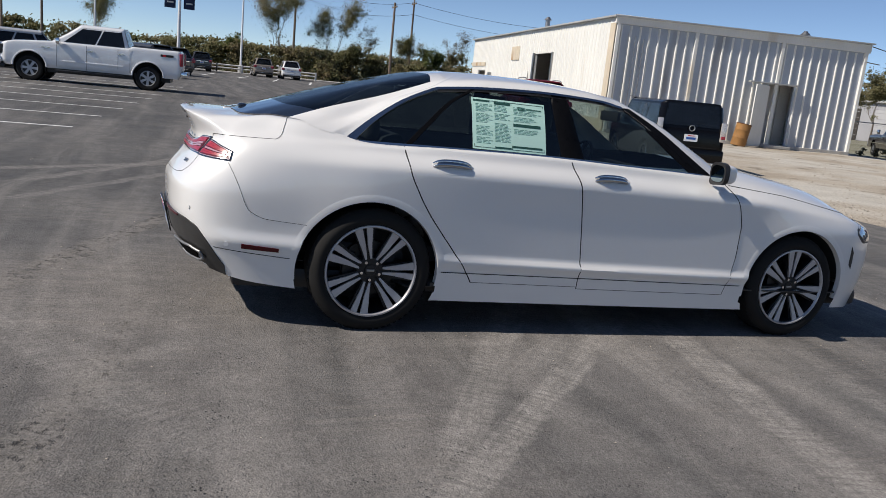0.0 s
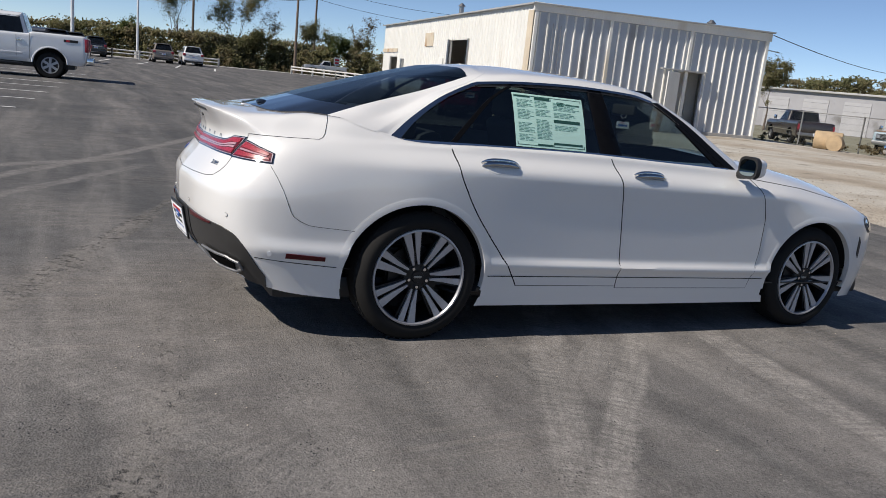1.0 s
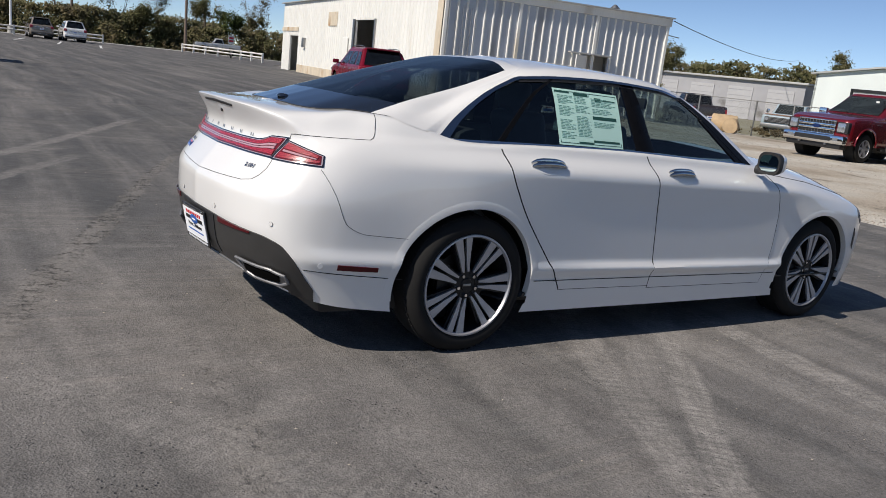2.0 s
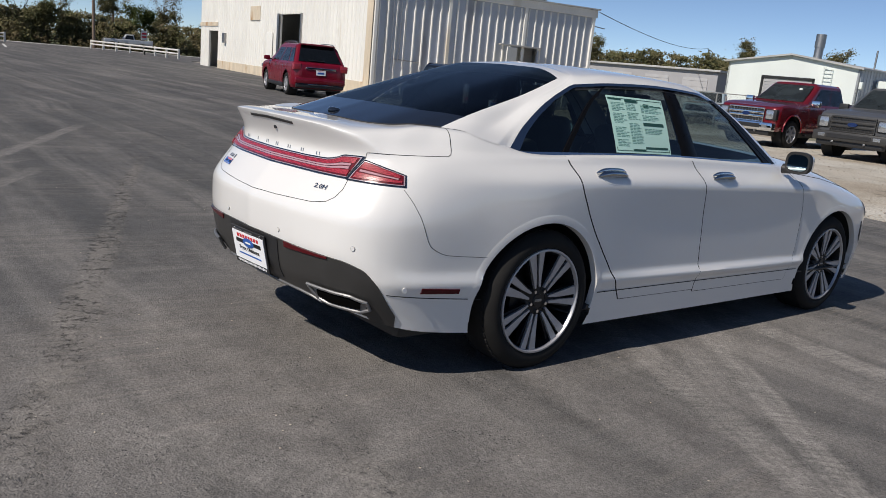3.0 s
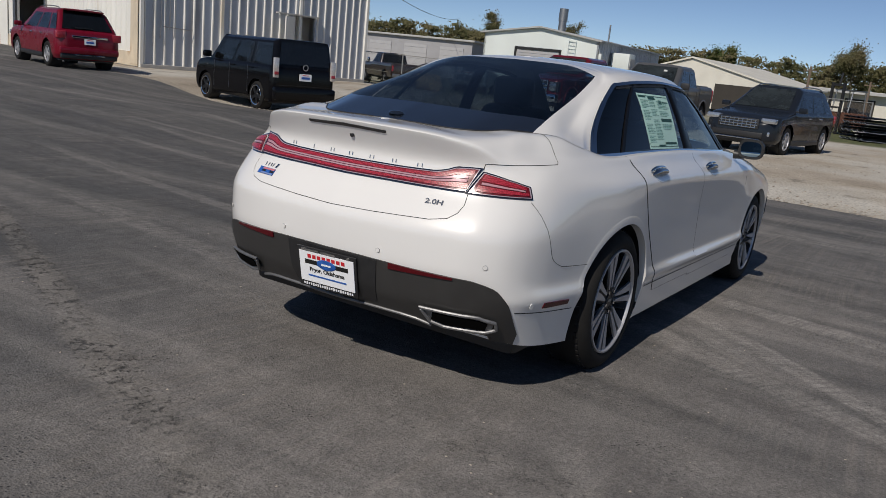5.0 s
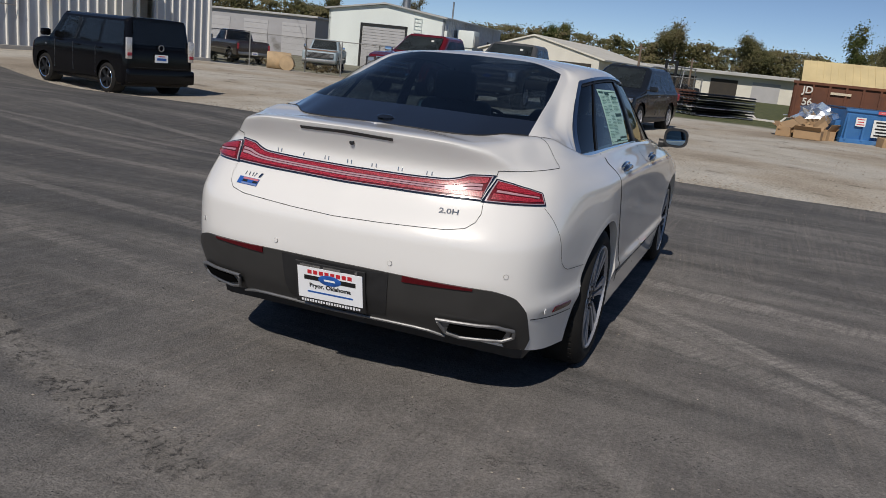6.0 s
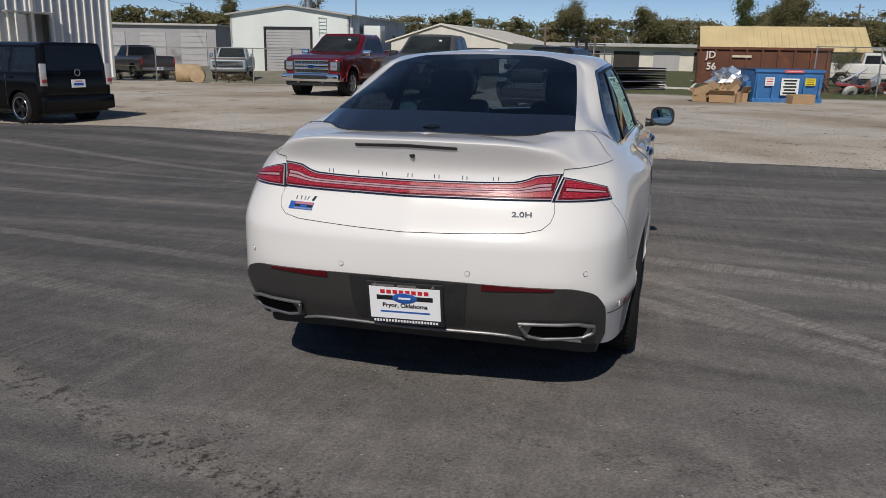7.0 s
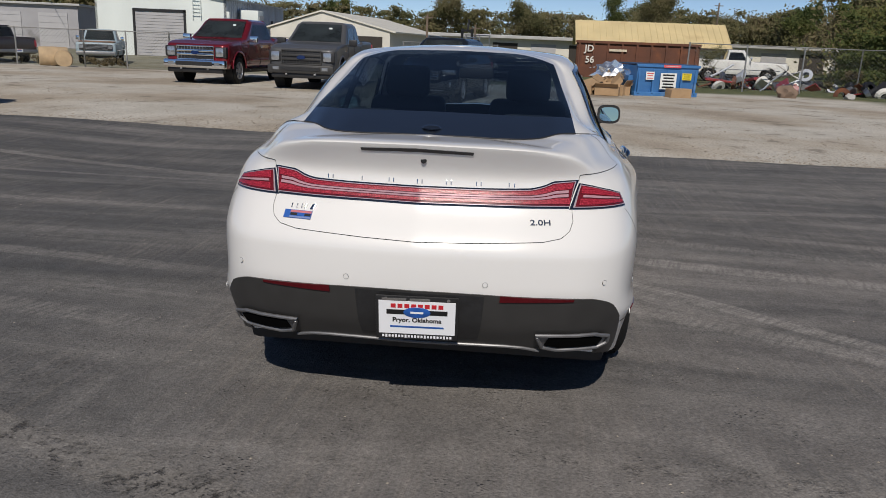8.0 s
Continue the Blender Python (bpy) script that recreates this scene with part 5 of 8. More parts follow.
    # disc and caliper near-black, standing in for the shade behind the spokes
    part("brake_disc", lathe([(0.07, -w + 0.095), (0.155, -w + 0.095), (0.155, -w + 0.11), (0.07, -w + 0.11)], 40), M_RIMDARK, rim)
    part("brake_caliper", box(-0.115, -w + 0.085, 0.02, 0.07, 0.04, 0.14, 0.012), M_RIMDARK, rim)


for hx, turn in ((-HUB_X, 0.03), (HUB_X, -0.16)):
    for side in (-1, 1):
        hub = thing("wheel", Matrix(), "", "")
        hub.parent = sedan
        hub.matrix_local = pose(hx, side * (HUB_Y - 0.105), HUB_Z, 0, 0, 0 if side < 0 else 180)
        for key in ("label", "category"):
            if key in hub:
                del hub[key]
        make_wheel(hub, Matrix(), turn=turn)

# ---- cabin interior ----
part("cabin_floor", box(-0.35, 0, 0.42, 2.6, 1.5, 0.10, 0.03), M_TRIM, sedan)
part("parcel_shelf", box(-1.62, 0, 0.985, 0.50, 1.26, 0.05, 0.02), M_TRIM, sedan)
part("dashboard", box(0.66, 0, 0.83, 0.36, 1.42, 0.28, 0.10, seg=4), M_TRIM, sedan)


def car_seat(x, y, w, h, parent, z0=0.48):
    cushion = box(x + 0.02, y, z0 + 0.08, 0.52, w, 0.16, 0.06, seg=3)
    back = box(0, 0, h / 2, 0.15, w * 0.94, h, 0.06, pose(x - 0.24, y, z0 + 0.10, 0, -17), seg=3)
    part("seat", join(cushion, back), M_SEAT, parent, "light grey leather car seat")


for y in (-0.37, 0.37):
    car_seat(0.12, y, 0.50, 0.60, sedan)
    tip = pose(0.12 - 0.24, y, 0.58, 0, -17) @ Vector((0, 0, 0.70))
    part("head_restraint", join(box(tip.x, y, tip.z, 0.10, 0.27, 0.19, 0.045, seg=3), cyl((tip.x + .02, y - .06, tip.z - .2), (tip.x, y - .06, tip.z), .007), cyl((tip.x + .02, y + .06, tip.z - .2), (tip.x, y + .06, tip.z), .007)), M_SEAT, sedan)
car_seat(-0.92, 0, 1.22, 0.50, sedan)
for y in (-0.38, 0.38):
    part("rear_head_restraint", box(-1.40, y, 1.075, 0.09, 0.26, 0.13, 0.04, seg=3), M_SEAT, sedan)
wheel_ring = lathe([(0.178, -0.013), (0.190, 0), (0.178, 0.013), (0.165, 0), (0.178, -0.013)], 36, "Z")
wheel_ring = join(wheel_ring, box(0, 0, 0, 0.34, 0.05, 0.02, 0.008), cyl((0, 0, -0.02), (0, 0, 0.02), 0.07, seg=20))
wheel_ring.transform(pose(0.38, 0.37, 0.93, 0, -65, 0))
part("steering_wheel", wheel_ring, M_TRIM, sedan)
part("interior_mirror", box(0.40, 0, 1.30, 0.03, 0.24, 0.07, 0.015), M_TRIM, sedan)

# window sticker, laid just outside the rear door pane so that it renders brighter
BX0, BX1, BZ0, BZ1 = -0.885, -0.435, 1.045, 1.325
stick = sheet(lambda a, b, lf: on_side(a, b, -1, lf, TREE_CAB), (BX0, BX1), (lambda a: BZ0, lambda a: BZ1), 8, 6, -0.0030, 0.0005)
stick_ob = part("window_sticker", stick, M_STICKER, sedan, "pale green printed price sticker on the rear door glass")


def ink(x0, z0, x1, z1, material=M_INK):
    w, h = BX1 - BX0, BZ1 - BZ0
    bm = sheet(lambda a, b, lf: on_side(a, b, -1, lf, TREE_CAB), (BX0 + w * x0, BX0 + w * x1), (lambda a: BZ0 + h * z0, lambda a: BZ0 + h * z1), 3, 1, -0.0020, 0.0002)
    return bm


rng = random.Random(4)
dark, pale = [ink(0.03, .93, .24, .965), ink(.30, .90, .52, .95), ink(.55, .50, .93, .56), ink(.02, .955, .98, .965), ink(.53, .08, .95, .12), ink(.30, .04, .52, .075), ink(.62, .83, .72, .90), ink(.74, .85, .95, .875), ink(.02, .035, .98, .045), ink(.022, .04, .030, .96), ink(.970, .04, .978, .96), ink(.532, .04, .538, .94)], []
for col, rows_n, x0, x1 in ((0, 30, .05, .27), (1, 27, .30, .51), (2, 20, .56, .94)):
    for k in range(rows_n):
        z = 0.88 - k * 0.027
        if col == 2 and 0.46 < z < 0.60 or rng.random() < 0.08:
            continue
        x = x0
        while x < x0 + (x1 - x0) * rng.uniform(.55, 1.0):
            w = rng.uniform(.025, .075)
            pale.append(ink(x, z - .0055, min(x1, x + w), z + .0055))
            x += w + 0.014
part("sticker_heading", join(*dark), M_INK, stick_ob, smooth=False)["kind"] = "stuff"
part("sticker_print", join(*pale), mat("grey_green_print", (0.13, 0.30, 0.25), 0.6, flat=True), stick_ob, smooth=False)["kind"] = "stuff"

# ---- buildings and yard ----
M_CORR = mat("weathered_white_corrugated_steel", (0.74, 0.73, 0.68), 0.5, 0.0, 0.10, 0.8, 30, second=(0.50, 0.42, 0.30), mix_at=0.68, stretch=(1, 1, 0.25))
M_GALVSHADE = mat("galvanised_and_shaded_sheet", (0.42, 0.45, 0.50), 0.45, 0.2, 0.16, 1.2, 40, second=(0.30, 0.30, 0.31), mix_at=0.6, stretch=(1, 1, 0.2))
M_RUSTY = mat("rust_stained_cream_sheet", (0.58, 0.50, 0.38), 0.7, 0.0, 0.2, 2.0, 30, second=(0.38, 0.22, 0.10), mix_at=0.56, stretch=(1, 1, 0.5))
M_ROOFSHEET = mat("dull_roof_sheet", (0.42, 0.42, 0.41), 0.5, 0.2, 0.15, 1.0, 30)
M_DARKIN = mat("dark_interior", (0.04, 0.035, 0.03), 0.9, spread=0.3, scale=2)
M_WHITEWALL = mat("pale_mint_white_sheet", (0.66, 0.71, 0.69), 0.55, 0.0, 0.06, 0.7, 25, stretch=(1, 1, 0.3))
M_GREYWALL = mat("grey_painted_block_wall", (0.33, 0.33, 0.345), 0.75, spread=0.1, scale=0.8, fine=20, second=(0.16, 0.155, 0.15), mix_at=0.6)
M_DOORGREY = mat("grey_roller_door", (0.38, 0.38, 0.39), 0.6, spread=0.08, scale=1.5)
M_TANROOF = mat("faded_yellow_roof_sheet", (0.60, 0.49, 0.27), 0.55, spread=0.12, scale=0.8, fine=20, second=(0.48, 0.37, 0.20), mix_at=0.62, stretch=(1, 1, 0.3))
M_CREAM = mat("cream_sheet_wall", (0.62, 0.60, 0.53), 0.6, spread=0.1, scale=1.0)
M_RUST = mat("rusted_brown_steel", (0.115, 0.045, 0.026), 0.8, 0.0, 0.35, 1.6, 40, bump=0.004, second=(0.21, 0.075, 0.03), mix_at=0.55)
M_BLUE = mat("scuffed_blue_paint", (0.045, 0.16, 0.38), 0.5, 0.0, 0.2, 2.5, 40, second=(0.13, 0.24, 0.42), mix_at=0.64)
M_LID = mat("dark_blue_plastic_lid", (0.03, 0.07, 0.15), 0.55, spread=0.2, scale=4)
M_CARD = mat("brown_cardboard", (0.36, 0.24, 0.135), 0.9, spread=0.15, scale=3, second=(0.26, 0.165, 0.09), mix_at=0.6)
M_WIRE = mat("galvanised_fence_wire", (0.33, 0.33, 0.32), 0.5, 0.7, 0.2, 10)
M_WOOD = mat("grey_weathered_pole_wood", (0.16, 0.12, 0.09), 0.9, spread=0.3, scale=3, fine=60, stretch=(1, 1, 0.1))
M_LOG = mat("pale_cut_log", (0.42, 0.31, 0.19), 0.9, spread=0.25, scale=3, bump=0.01)
M_LIGHTPOLE = mat("white_painted_steel_pole", (0.66, 0.67, 0.68), 0.4, spread=0.06, scale=2)
M_CONCRETE = mat("grey_concrete", (0.38, 0.37, 0.35), 0.9, spread=0.15, scale=3, fine=60)
M_NAVY = mat("navy_banner_cloth", (0.012, 0.022, 0.06), 0.8, spread=0.15, scale=5)
M_OLDWHITE = mat("old_white_fence_paint", (0.60, 0.59, 0.55), 0.8, spread=0.15, scale=4)

GRADE = LEVEL - 0.035


def wall_run(length, height, thick, holes, name, material, parent):
    """A straight wall along +x, outer face at y = 0, with openings (from, to, sill, head) that go through it."""
    bits, x = [], 0.0
    for a, b, z0, z1 in sorted(holes):
        if a > x:
            bits.append(box((x + a) / 2, thick / 2, height / 2, a - x, thick, height))
        if z1 < height:
            bits.append(box((a + b) / 2, thick / 2, (z1 + height) / 2, b - a, thick, height - z1))
        if z0 > 0:
            bits.append(box((a + b) / 2, thick / 2, z0 / 2, b - a, thick, z0))
        x = b
    if x < length:
        bits.append(box((x + length) / 2, thick / 2, height / 2, length - x, thick, height))
    wall = part(name, bits[0], material, parent, smooth=False)
    for bit in bits[1:]:
        part("wall_section", bit, material, wall, smooth=False)
    return wall


def ribs_on(parent, material, length, height, pitch, holes, depth=0.035, wide=0.10, base=0.12):
    """Upright pressed ribs on a sheet wall, each a part; they stop at openings."""
    cache = {}
    k = 0
    x = pitch / 2
    while x < length - 0.05:
        spans = [(base, height)]
        for a, b, z0, z1 in holes:
            if a - wide / 2 < x < b + wide / 2:
                spans = [(z1 + 0.04, height)]
        for z0, z1 in spans:
            key = round(z0, 2), round(z1, 2)
            if key not in cache:
                bm = prism([(-wide / 2, 0), (-wide * 0.22, -depth), (wide * 0.22, -depth), (wide / 2, 0)], z1 - z0, "Z", (z0 + z1) / 2)
                me = bpy.data.meshes.new("rib")
                bm.to_mesh(me)
                bm.free()
                me.materials.append(material)
                cache[key] = me
            ob = new("rib", cache[key])
            ob.parent = parent
            ob.location = (x, -0.002, 0)
        x += pitch
        k += 1


# the corrugated steel hall
HALL_F = -8.5
HALL_H = 4.52
hall = thing("metal_hall", pose(13.75, 23.7, GRADE, 0, 0, HALL_F), "weathered corrugated steel hall with rust stains and open doors", "building")
F_HOLES = [(6.92, 8.07, 0.05, 2.58)]
# flats greyer than the white ribs: the shade between sunlit ribs, as colour
front = wall_run(11.1, HALL_H, 0.12, F_HOLES, "front_wall", M_GALVSHADE, hall)
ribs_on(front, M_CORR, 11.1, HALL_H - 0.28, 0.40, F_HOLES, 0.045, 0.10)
L_HOLES = [(8.2, 11.35, 0.0, 3.28), (23.5, 25.85, 0.0, 2.38)]
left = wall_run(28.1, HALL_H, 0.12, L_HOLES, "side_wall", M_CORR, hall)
ribs_on(left, M_CORR, 28.1, HALL_H - 0.12, 0.40, L_HOLES, 0.03, 0.10)
left.matrix_local = pose(0.12, 0, 0, 0, 0, 90)
# seen from outside the side wall's face must look towards -x of the hall
for ob in [o for o in left.children if o.name.startswith("rib")]:
    ob.location.y = 0.122
    ob.rotation_euler = (0, 0, 0)
    ob.scale = (1, -1, 1)
part("back_wall", box(5.55, 28.05, HALL_H / 2, 11.1, 0.12, HALL_H), M_CORR, hall, smooth=False)
part("far_wall", box(11.05, 14.05, HALL_H / 2, 0.12, 27.9, HALL_H - 0.02), M_CORR, hall, smooth=False)
rf = prism([(-0.18, HALL_H), (11.28, HALL_H + 0.10), (11.28, HALL_H + 0.16), (-0.18, HALL_H + 0.06)], 28.5, "Y", 14.05)
part("roof", rf, M_ROOFSHEET, hall, smooth=False)
part("fascia", box(5.55, -0.06, HALL_H - 0.08, 11.3, 0.10, 0.34, 0.02), M_CORR, hall, "weathered white fascia strip", smooth=False)
for s in (0.06, 3.40, 7.22, 11.04):
    part("corner_trim", box(s, -0.045, HALL_H / 2 - 0.1, 0.14, 0.10, HALL_H - 0.2, 0.015), M_CORR, hall, smooth=False)
part("base_curb", box(5.55, -0.07, 0.06, 11.1, 0.12, 0.16, 0.02), M_CONCRETE, hall, smooth=False)
leaf = part("door_leaf", box(-0.58, 0, 1.28, 1.15, 0.05, 2.48, 0.01, pose(6.90, -0.10, 0, 0, 0, 34)), M_CORR, hall, "cream open door leaf", smooth=False)
part("door_hood", box(7.05, -0.14, 2.63, 2.2, 0.22, 0.06, 0.01), M_ROOFSHEET, hall, smooth=False)
part("door_step", box(7.5, -0.25, 0.06, 1.2, 0.5, 0.12, 0.02), M_CONCRETE, hall, smooth=False)
part("inner_partition", box(7.5, 1.1, 1.4, 2.2, 0.06, 2.8), M_CORR, hall, smooth=False)
for k in range(6):
    part("inner_rib", box(6.85 + k * 0.25, 1.05, 1.4, 0.05, 0.05, 2.7), M_CORR, hall, smooth=False)
for x0 in (0.5, 0.8, 1.15):
    part("conduit", tube([(x0, -0.09, HALL_H - 0.5 - x0 * 0.2), (x0 + 0.01, -0.09, 2.0), (x0 - 0.03, -0.09, 0.3 + x0)], 0.02, 6), M_STEEL, hall)
part("wall_pipe", tube([(0.9, -0.09, 1.55), (2.1, -0.09, 1.5)], 0.018, 6), M_STEEL, hall)
part("wall_bracket", tube([(11.1, -0.1, 3.9), (11.7, -0.1, 3.85)], 0.02, 6), M_STEEL, hall)
for cx, cy, h in ((8.9, 1.2, 0.24), (0.8, 12.5, 0.6)):
    part("roof_vent", join(cyl((cx, cy, HALL_H), (cx, cy, HALL_H + h + 0.1), 0.13, seg=14), cyl((cx, cy, HALL_H + h + 0.06), (cx, cy, HALL_H + h + 0.22), 0.22, 0.06, 14)), M_STEEL, hall)
rust = part("rusty_skirt", join(box(0.0, 4.1, 0.28, 0.07, 8.1, 0.5), box(0.0, 17.4, 0.28, 0.07, 12.0, 0.5)), M_RUSTY, hall, "rust-stained foot of the wall", smooth=False)
part("rust_corner", box(-0.045, 0.30, 2.2, 0.012, 0.55, 4.2), M_RUSTY, hall, smooth=False)
part("patched_panel", box(-0.05, 15.5, 3.38, 0.03, 1.8, 0.76), M_RUSTY, hall, "orange-brown patched wall panel", smooth=False)
part("end_panel", box(-0.05, 25.8, 2.8, 0.03, 4.6, 0.24), M_RUSTY, hall, smooth=False)
part("service_door", box(-0.06, 12.75, 1.2, 0.04, 0.9, 2.35, 0.01), M_CORR, hall, smooth=False)
part("meter_box", box(-0.12, 21.6, 1.95, 0.18, 0.4, 0.6, 0.02), M_STEEL, hall, smooth=False)
part("door_jamb", box(-0.03, 11.48, 1.66, 0.10, 0.26, 3.32), M_STEEL, hall, smooth=False)
part("door_jamb", box(-0.03, 8.12, 1.66, 0.10, 0.14, 3.32), M_STEEL, hall, smooth=False)
part("hall_floor", box(5.55, 14, 0.02, 10.8, 27.8, 0.04), M_CONCRETE, hall, smooth=False)

# the mint-white workshop, its stack, and the cooler beside it
shop = thing("workshop", pose(54.19, 22.96, GRADE - 0.27, 0, 0, 3.5) @ Matrix.Scale(1.235, 4), "pale mint-white sheet metal workshop with a grey roller door", "building")
SW, SL, SH, SR = 8.1, 14.0, 3.52, 4.06
gable = prism([(0, 0), (SW, 0), (SW, SH), (SW / 2, SR), (0, SH)], 0.12, "X", 0.06)
# door opening is set in as a recess with its own lining
part("front_wall", gable, M_WHITEWALL, shop, smooth=False)
DOOR0, DOOR1 = 2.55, 5.65
slats = thing("roller_door", Matrix(), "", "")
for key in ("label", "category"):
    if key in slats:
        del slats[key]
slats.parent = shop
slats.matrix_local = pose(-0.03, 0, 0)
for k in range(14):
    part("slat", box(0, (DOOR0 + DOOR1) / 2, 0.10 + k * 0.185, 0.05, DOOR1 - DOOR0 - 0.1, 0.17, 0.015), M_DOORGREY, slats, smooth=False)
part("door_frame", join(box(-0.06, DOOR0 - 0.03, 1.38, 0.1, 0.12, 2.76), box(-0.06, DOOR1 + 0.03, 1.38, 0.1, 0.12, 2.76), box(-0.06, (DOOR0 + DOOR1) / 2, 2.72, 0.1, DOOR1 - DOOR0 + 0.18, 0.16)), M_BLACK, shop, smooth=False)
part("side_wall", box(SL / 2, 0.06, SH / 2, SL, 0.12, SH), M_GALVSHADE, shop, smooth=False)
ribs_on(part("rib_carrier", box(SL / 2, 0.03, 0.1, SL, 0.02, 0.2), M_GALVSHADE, shop, smooth=False), M_GALVSHADE, SL, SH, 0.45, [], 0.03, 0.1)
part("side_wall", box(SL / 2, SW - 0.06, SH / 2, SL, 0.12, SH), M_WHITEWALL, shop, smooth=False)
part("back_wall", box(SL - 0.06, SW / 2, SH / 2, 0.12, SW - 0.3, SH), M_WHITEWALL, shop, smooth=False)
part("roof", prism([(-0.25, SH - 0.05), (SW / 2, SR + 0.02), (SW + 0.25, SH - 0.05), (SW + 0.25, SH + 0.05), (SW / 2, SR + 0.12), (-0.25, SH + 0.05)], SL + 0.5, "X", SL / 2), M_ROOFSHEET, shop, smooth=False)
part("stack", join(cyl((2.6, 3.7, SR - 0.5), (2.6, 3.7, SR + 0.75), 0.26, seg=20), cyl((2.6, 3.7, SR + 0.7), (2.6, 3.7, SR + 1.5), 0.30, seg=20), cyl((2.6, 3.7, SR - 0.1), (2.6, 3.7, SR + 0.02), 0.5, 0.42, 20)), M_STEEL, shop, "grey steel exhaust stack")
part("wall_lamp", box(0.2, -0.1, 2.6, 0.2, 0.2, 0.4, 0.05), M_WHITEWALL, shop)
part("small_vent", box(10.5, -0.03, 2.3, 0.5, 0.06, 0.5), M_BLACK, shop, smooth=False)
part("roof_pipe", cyl((6.0, 1.5, SH), (6.0, 1.5, SR + 0.9), 0.06, seg=10), M_STEEL, shop)
part("wall_ladder", join(*[box(-0.12, 1.75, 2.55 + 0.22 * k, 0.04, 0.5, 0.03) for k in range(5)], tube([(-0.12, 1.5, 2.3), (-0.12, 1.5, 3.4), (-0.12, 2.0, 3.5), (-0.12, 2.0, 2.3)], 0.02)), M_WHITEWALL, shop, smooth=False)
cooler = thing("evaporative_cooler", pose(54.19, 22.96, GRADE - 0.27, 0, 0, 3.5) @ Matrix.Scale(1.235, 4) @ pose(2.9, -0.75, 1.85), "boxy white evaporative cooler on the workshop wall", "cooler")
part("housing", box(0, 0, 0.6, 1.3, 1.2, 1.1, 0.06), M_WHITEWALL, cooler)
part("louvre_panel", box(0, -0.62, 0.5, 1.0, 0.03, 0.7), M_OLDWHITE, cooler, smooth=False)
part("bracket", box(0, 0.1, -0.1, 1.1, 1.3, 0.3, 0.02), M_WHITEWALL, cooler, smooth=False)

# grey lock-up row
lock = thing("lock_up_row", pose(65.3, 41.3, GRADE - 0.25, 0, 0, 104) @ Matrix.Scale(1.14, 4), "grey flat-roofed lock-up garages with closed doors", "building")
part("wall", box(9, -3, 1.65, 18, 6, 3.3), M_GREYWALL, lock, smooth=False)
part("roof", box(9, -3, 3.38, 18.5, 6.6, 0.16, 0.02), M_ROOFSHEET, lock, smooth=False)
for k in range(5):
    # the fifth panel's dark colour stands in for the shade of an open garage
    d = part("garage_door", box(1.9 + k * 3.5, 0.03, 1.35, 2.2, 0.06, 2.7), mat("grey_lock_up_door", (0.40, 0.40, 0.41), 0.6, spread=0.08, scale=1.5) if k != 4 else M_DARKIN, lock, smooth=False)
    for j in range(5):
        part("panel_line", box(1.9 + k * 3.5, 0.07, 0.45 + j * 0.5, 2.1, 0.015, 0.03), M_GREYWALL, d, smooth=False)

# low gabled barn behind the pickups
barn = thing("barn", pose(53.91, 10.37, GRADE, 0, 0, -4) @ Matrix.Scale(1.13, 4), "low cream barn with a pale sheet roof", "building")
part("gable_wall", prism([(0, 0), (8.2, 0), (8.2, 1.9), (4.6, 3.02), (0, 1.95)], 0.12, "X", 0.0), M_CREAM, barn, smooth=False)
part("roof", prism([(-0.4, 1.85), (4.6, 3.05), (8.6, 1.85), (8.6, 1.95), (4.6, 3.15), (-0.4, 1.95)], 16, "X", 7.8), M_CREAM, barn, "pale weathered roof sheet", smooth=False)
part("side_wall", box(8, 0.06, 0.95, 16, 0.12, 1.9), M_CREAM, barn, smooth=False)
# dark panel on the closed wall, painted as the shade of an opening
part("gable_shade_panel", box(-0.05, 1.7, 0.8, 0.06, 2.4, 1.6), M_DARKIN, barn, smooth=False)

# shed with the yellow roof
shed = thing("shed", pose(66.42, -16.34, GRADE) @ Matrix.Diagonal((1.3, 1.3, 1.12, 1)), "low shed with a faded yellow sheet roof", "building")
part("wall", box(2.2, 4.7, 0.95, 4.0, 9.2, 1.9), M_CREAM, shed, smooth=False)
for k in range(24):
    y = -0.3 + k * 0.42
    bmr = prism([(-0.4, 1.72), (2.6, 3.55), (5.2, 1.72), (5.2, 1.80), (2.6, 3.64), (-0.4, 1.80)], 0.41, "Y", y + 0.2)
    part("roof_sheet", bmr, M_TANROOF, shed, smooth=False)
    part("roof_seam", prism([(-0.4, 1.80), (2.6, 3.64), (2.6, 3.69), (-0.4, 1.85)], 0.05, "Y", y), M_TANROOF, shed, smooth=False)
part("eave_board", box(-0.38, 4.7, 1.72, 0.05, 10.0, 0.14), M_DARKIN, shed, smooth=False)

# long low storage row at the back
row = thing("storage_row", pose(83.68, -32.87, GRADE, 0, 0, 95.4) @ Matrix.Diagonal((1, 1, 1.25, 1)), "long low pale storage building with dark doors", "building")
part("wall", box(35, -3, 0.95, 84, 6, 1.9), M_CREAM, row, smooth=False)
part("roof", box(35, -2.6, 1.98, 85, 7, 0.26, 0.03), M_ROOFSHEET, row, smooth=False)
for k in range(20):
    part("storage_door", box(-4 + k * 4.0, 0.03, 0.75, 2.6, 0.08, 1.5), M_DARKIN if k % 3 else M_DOORGREY, row, smooth=False)

# roll-off container
roll = thing("roll_off_container", pose(40.63, -2.57, GRADE - 0.16, 0, 0, -96.6) @ Matrix.Scale(1.2, 4), "rust-brown open steel roll-off container", "container")
RL, RH, RW = 5.5, 1.66, 2.3
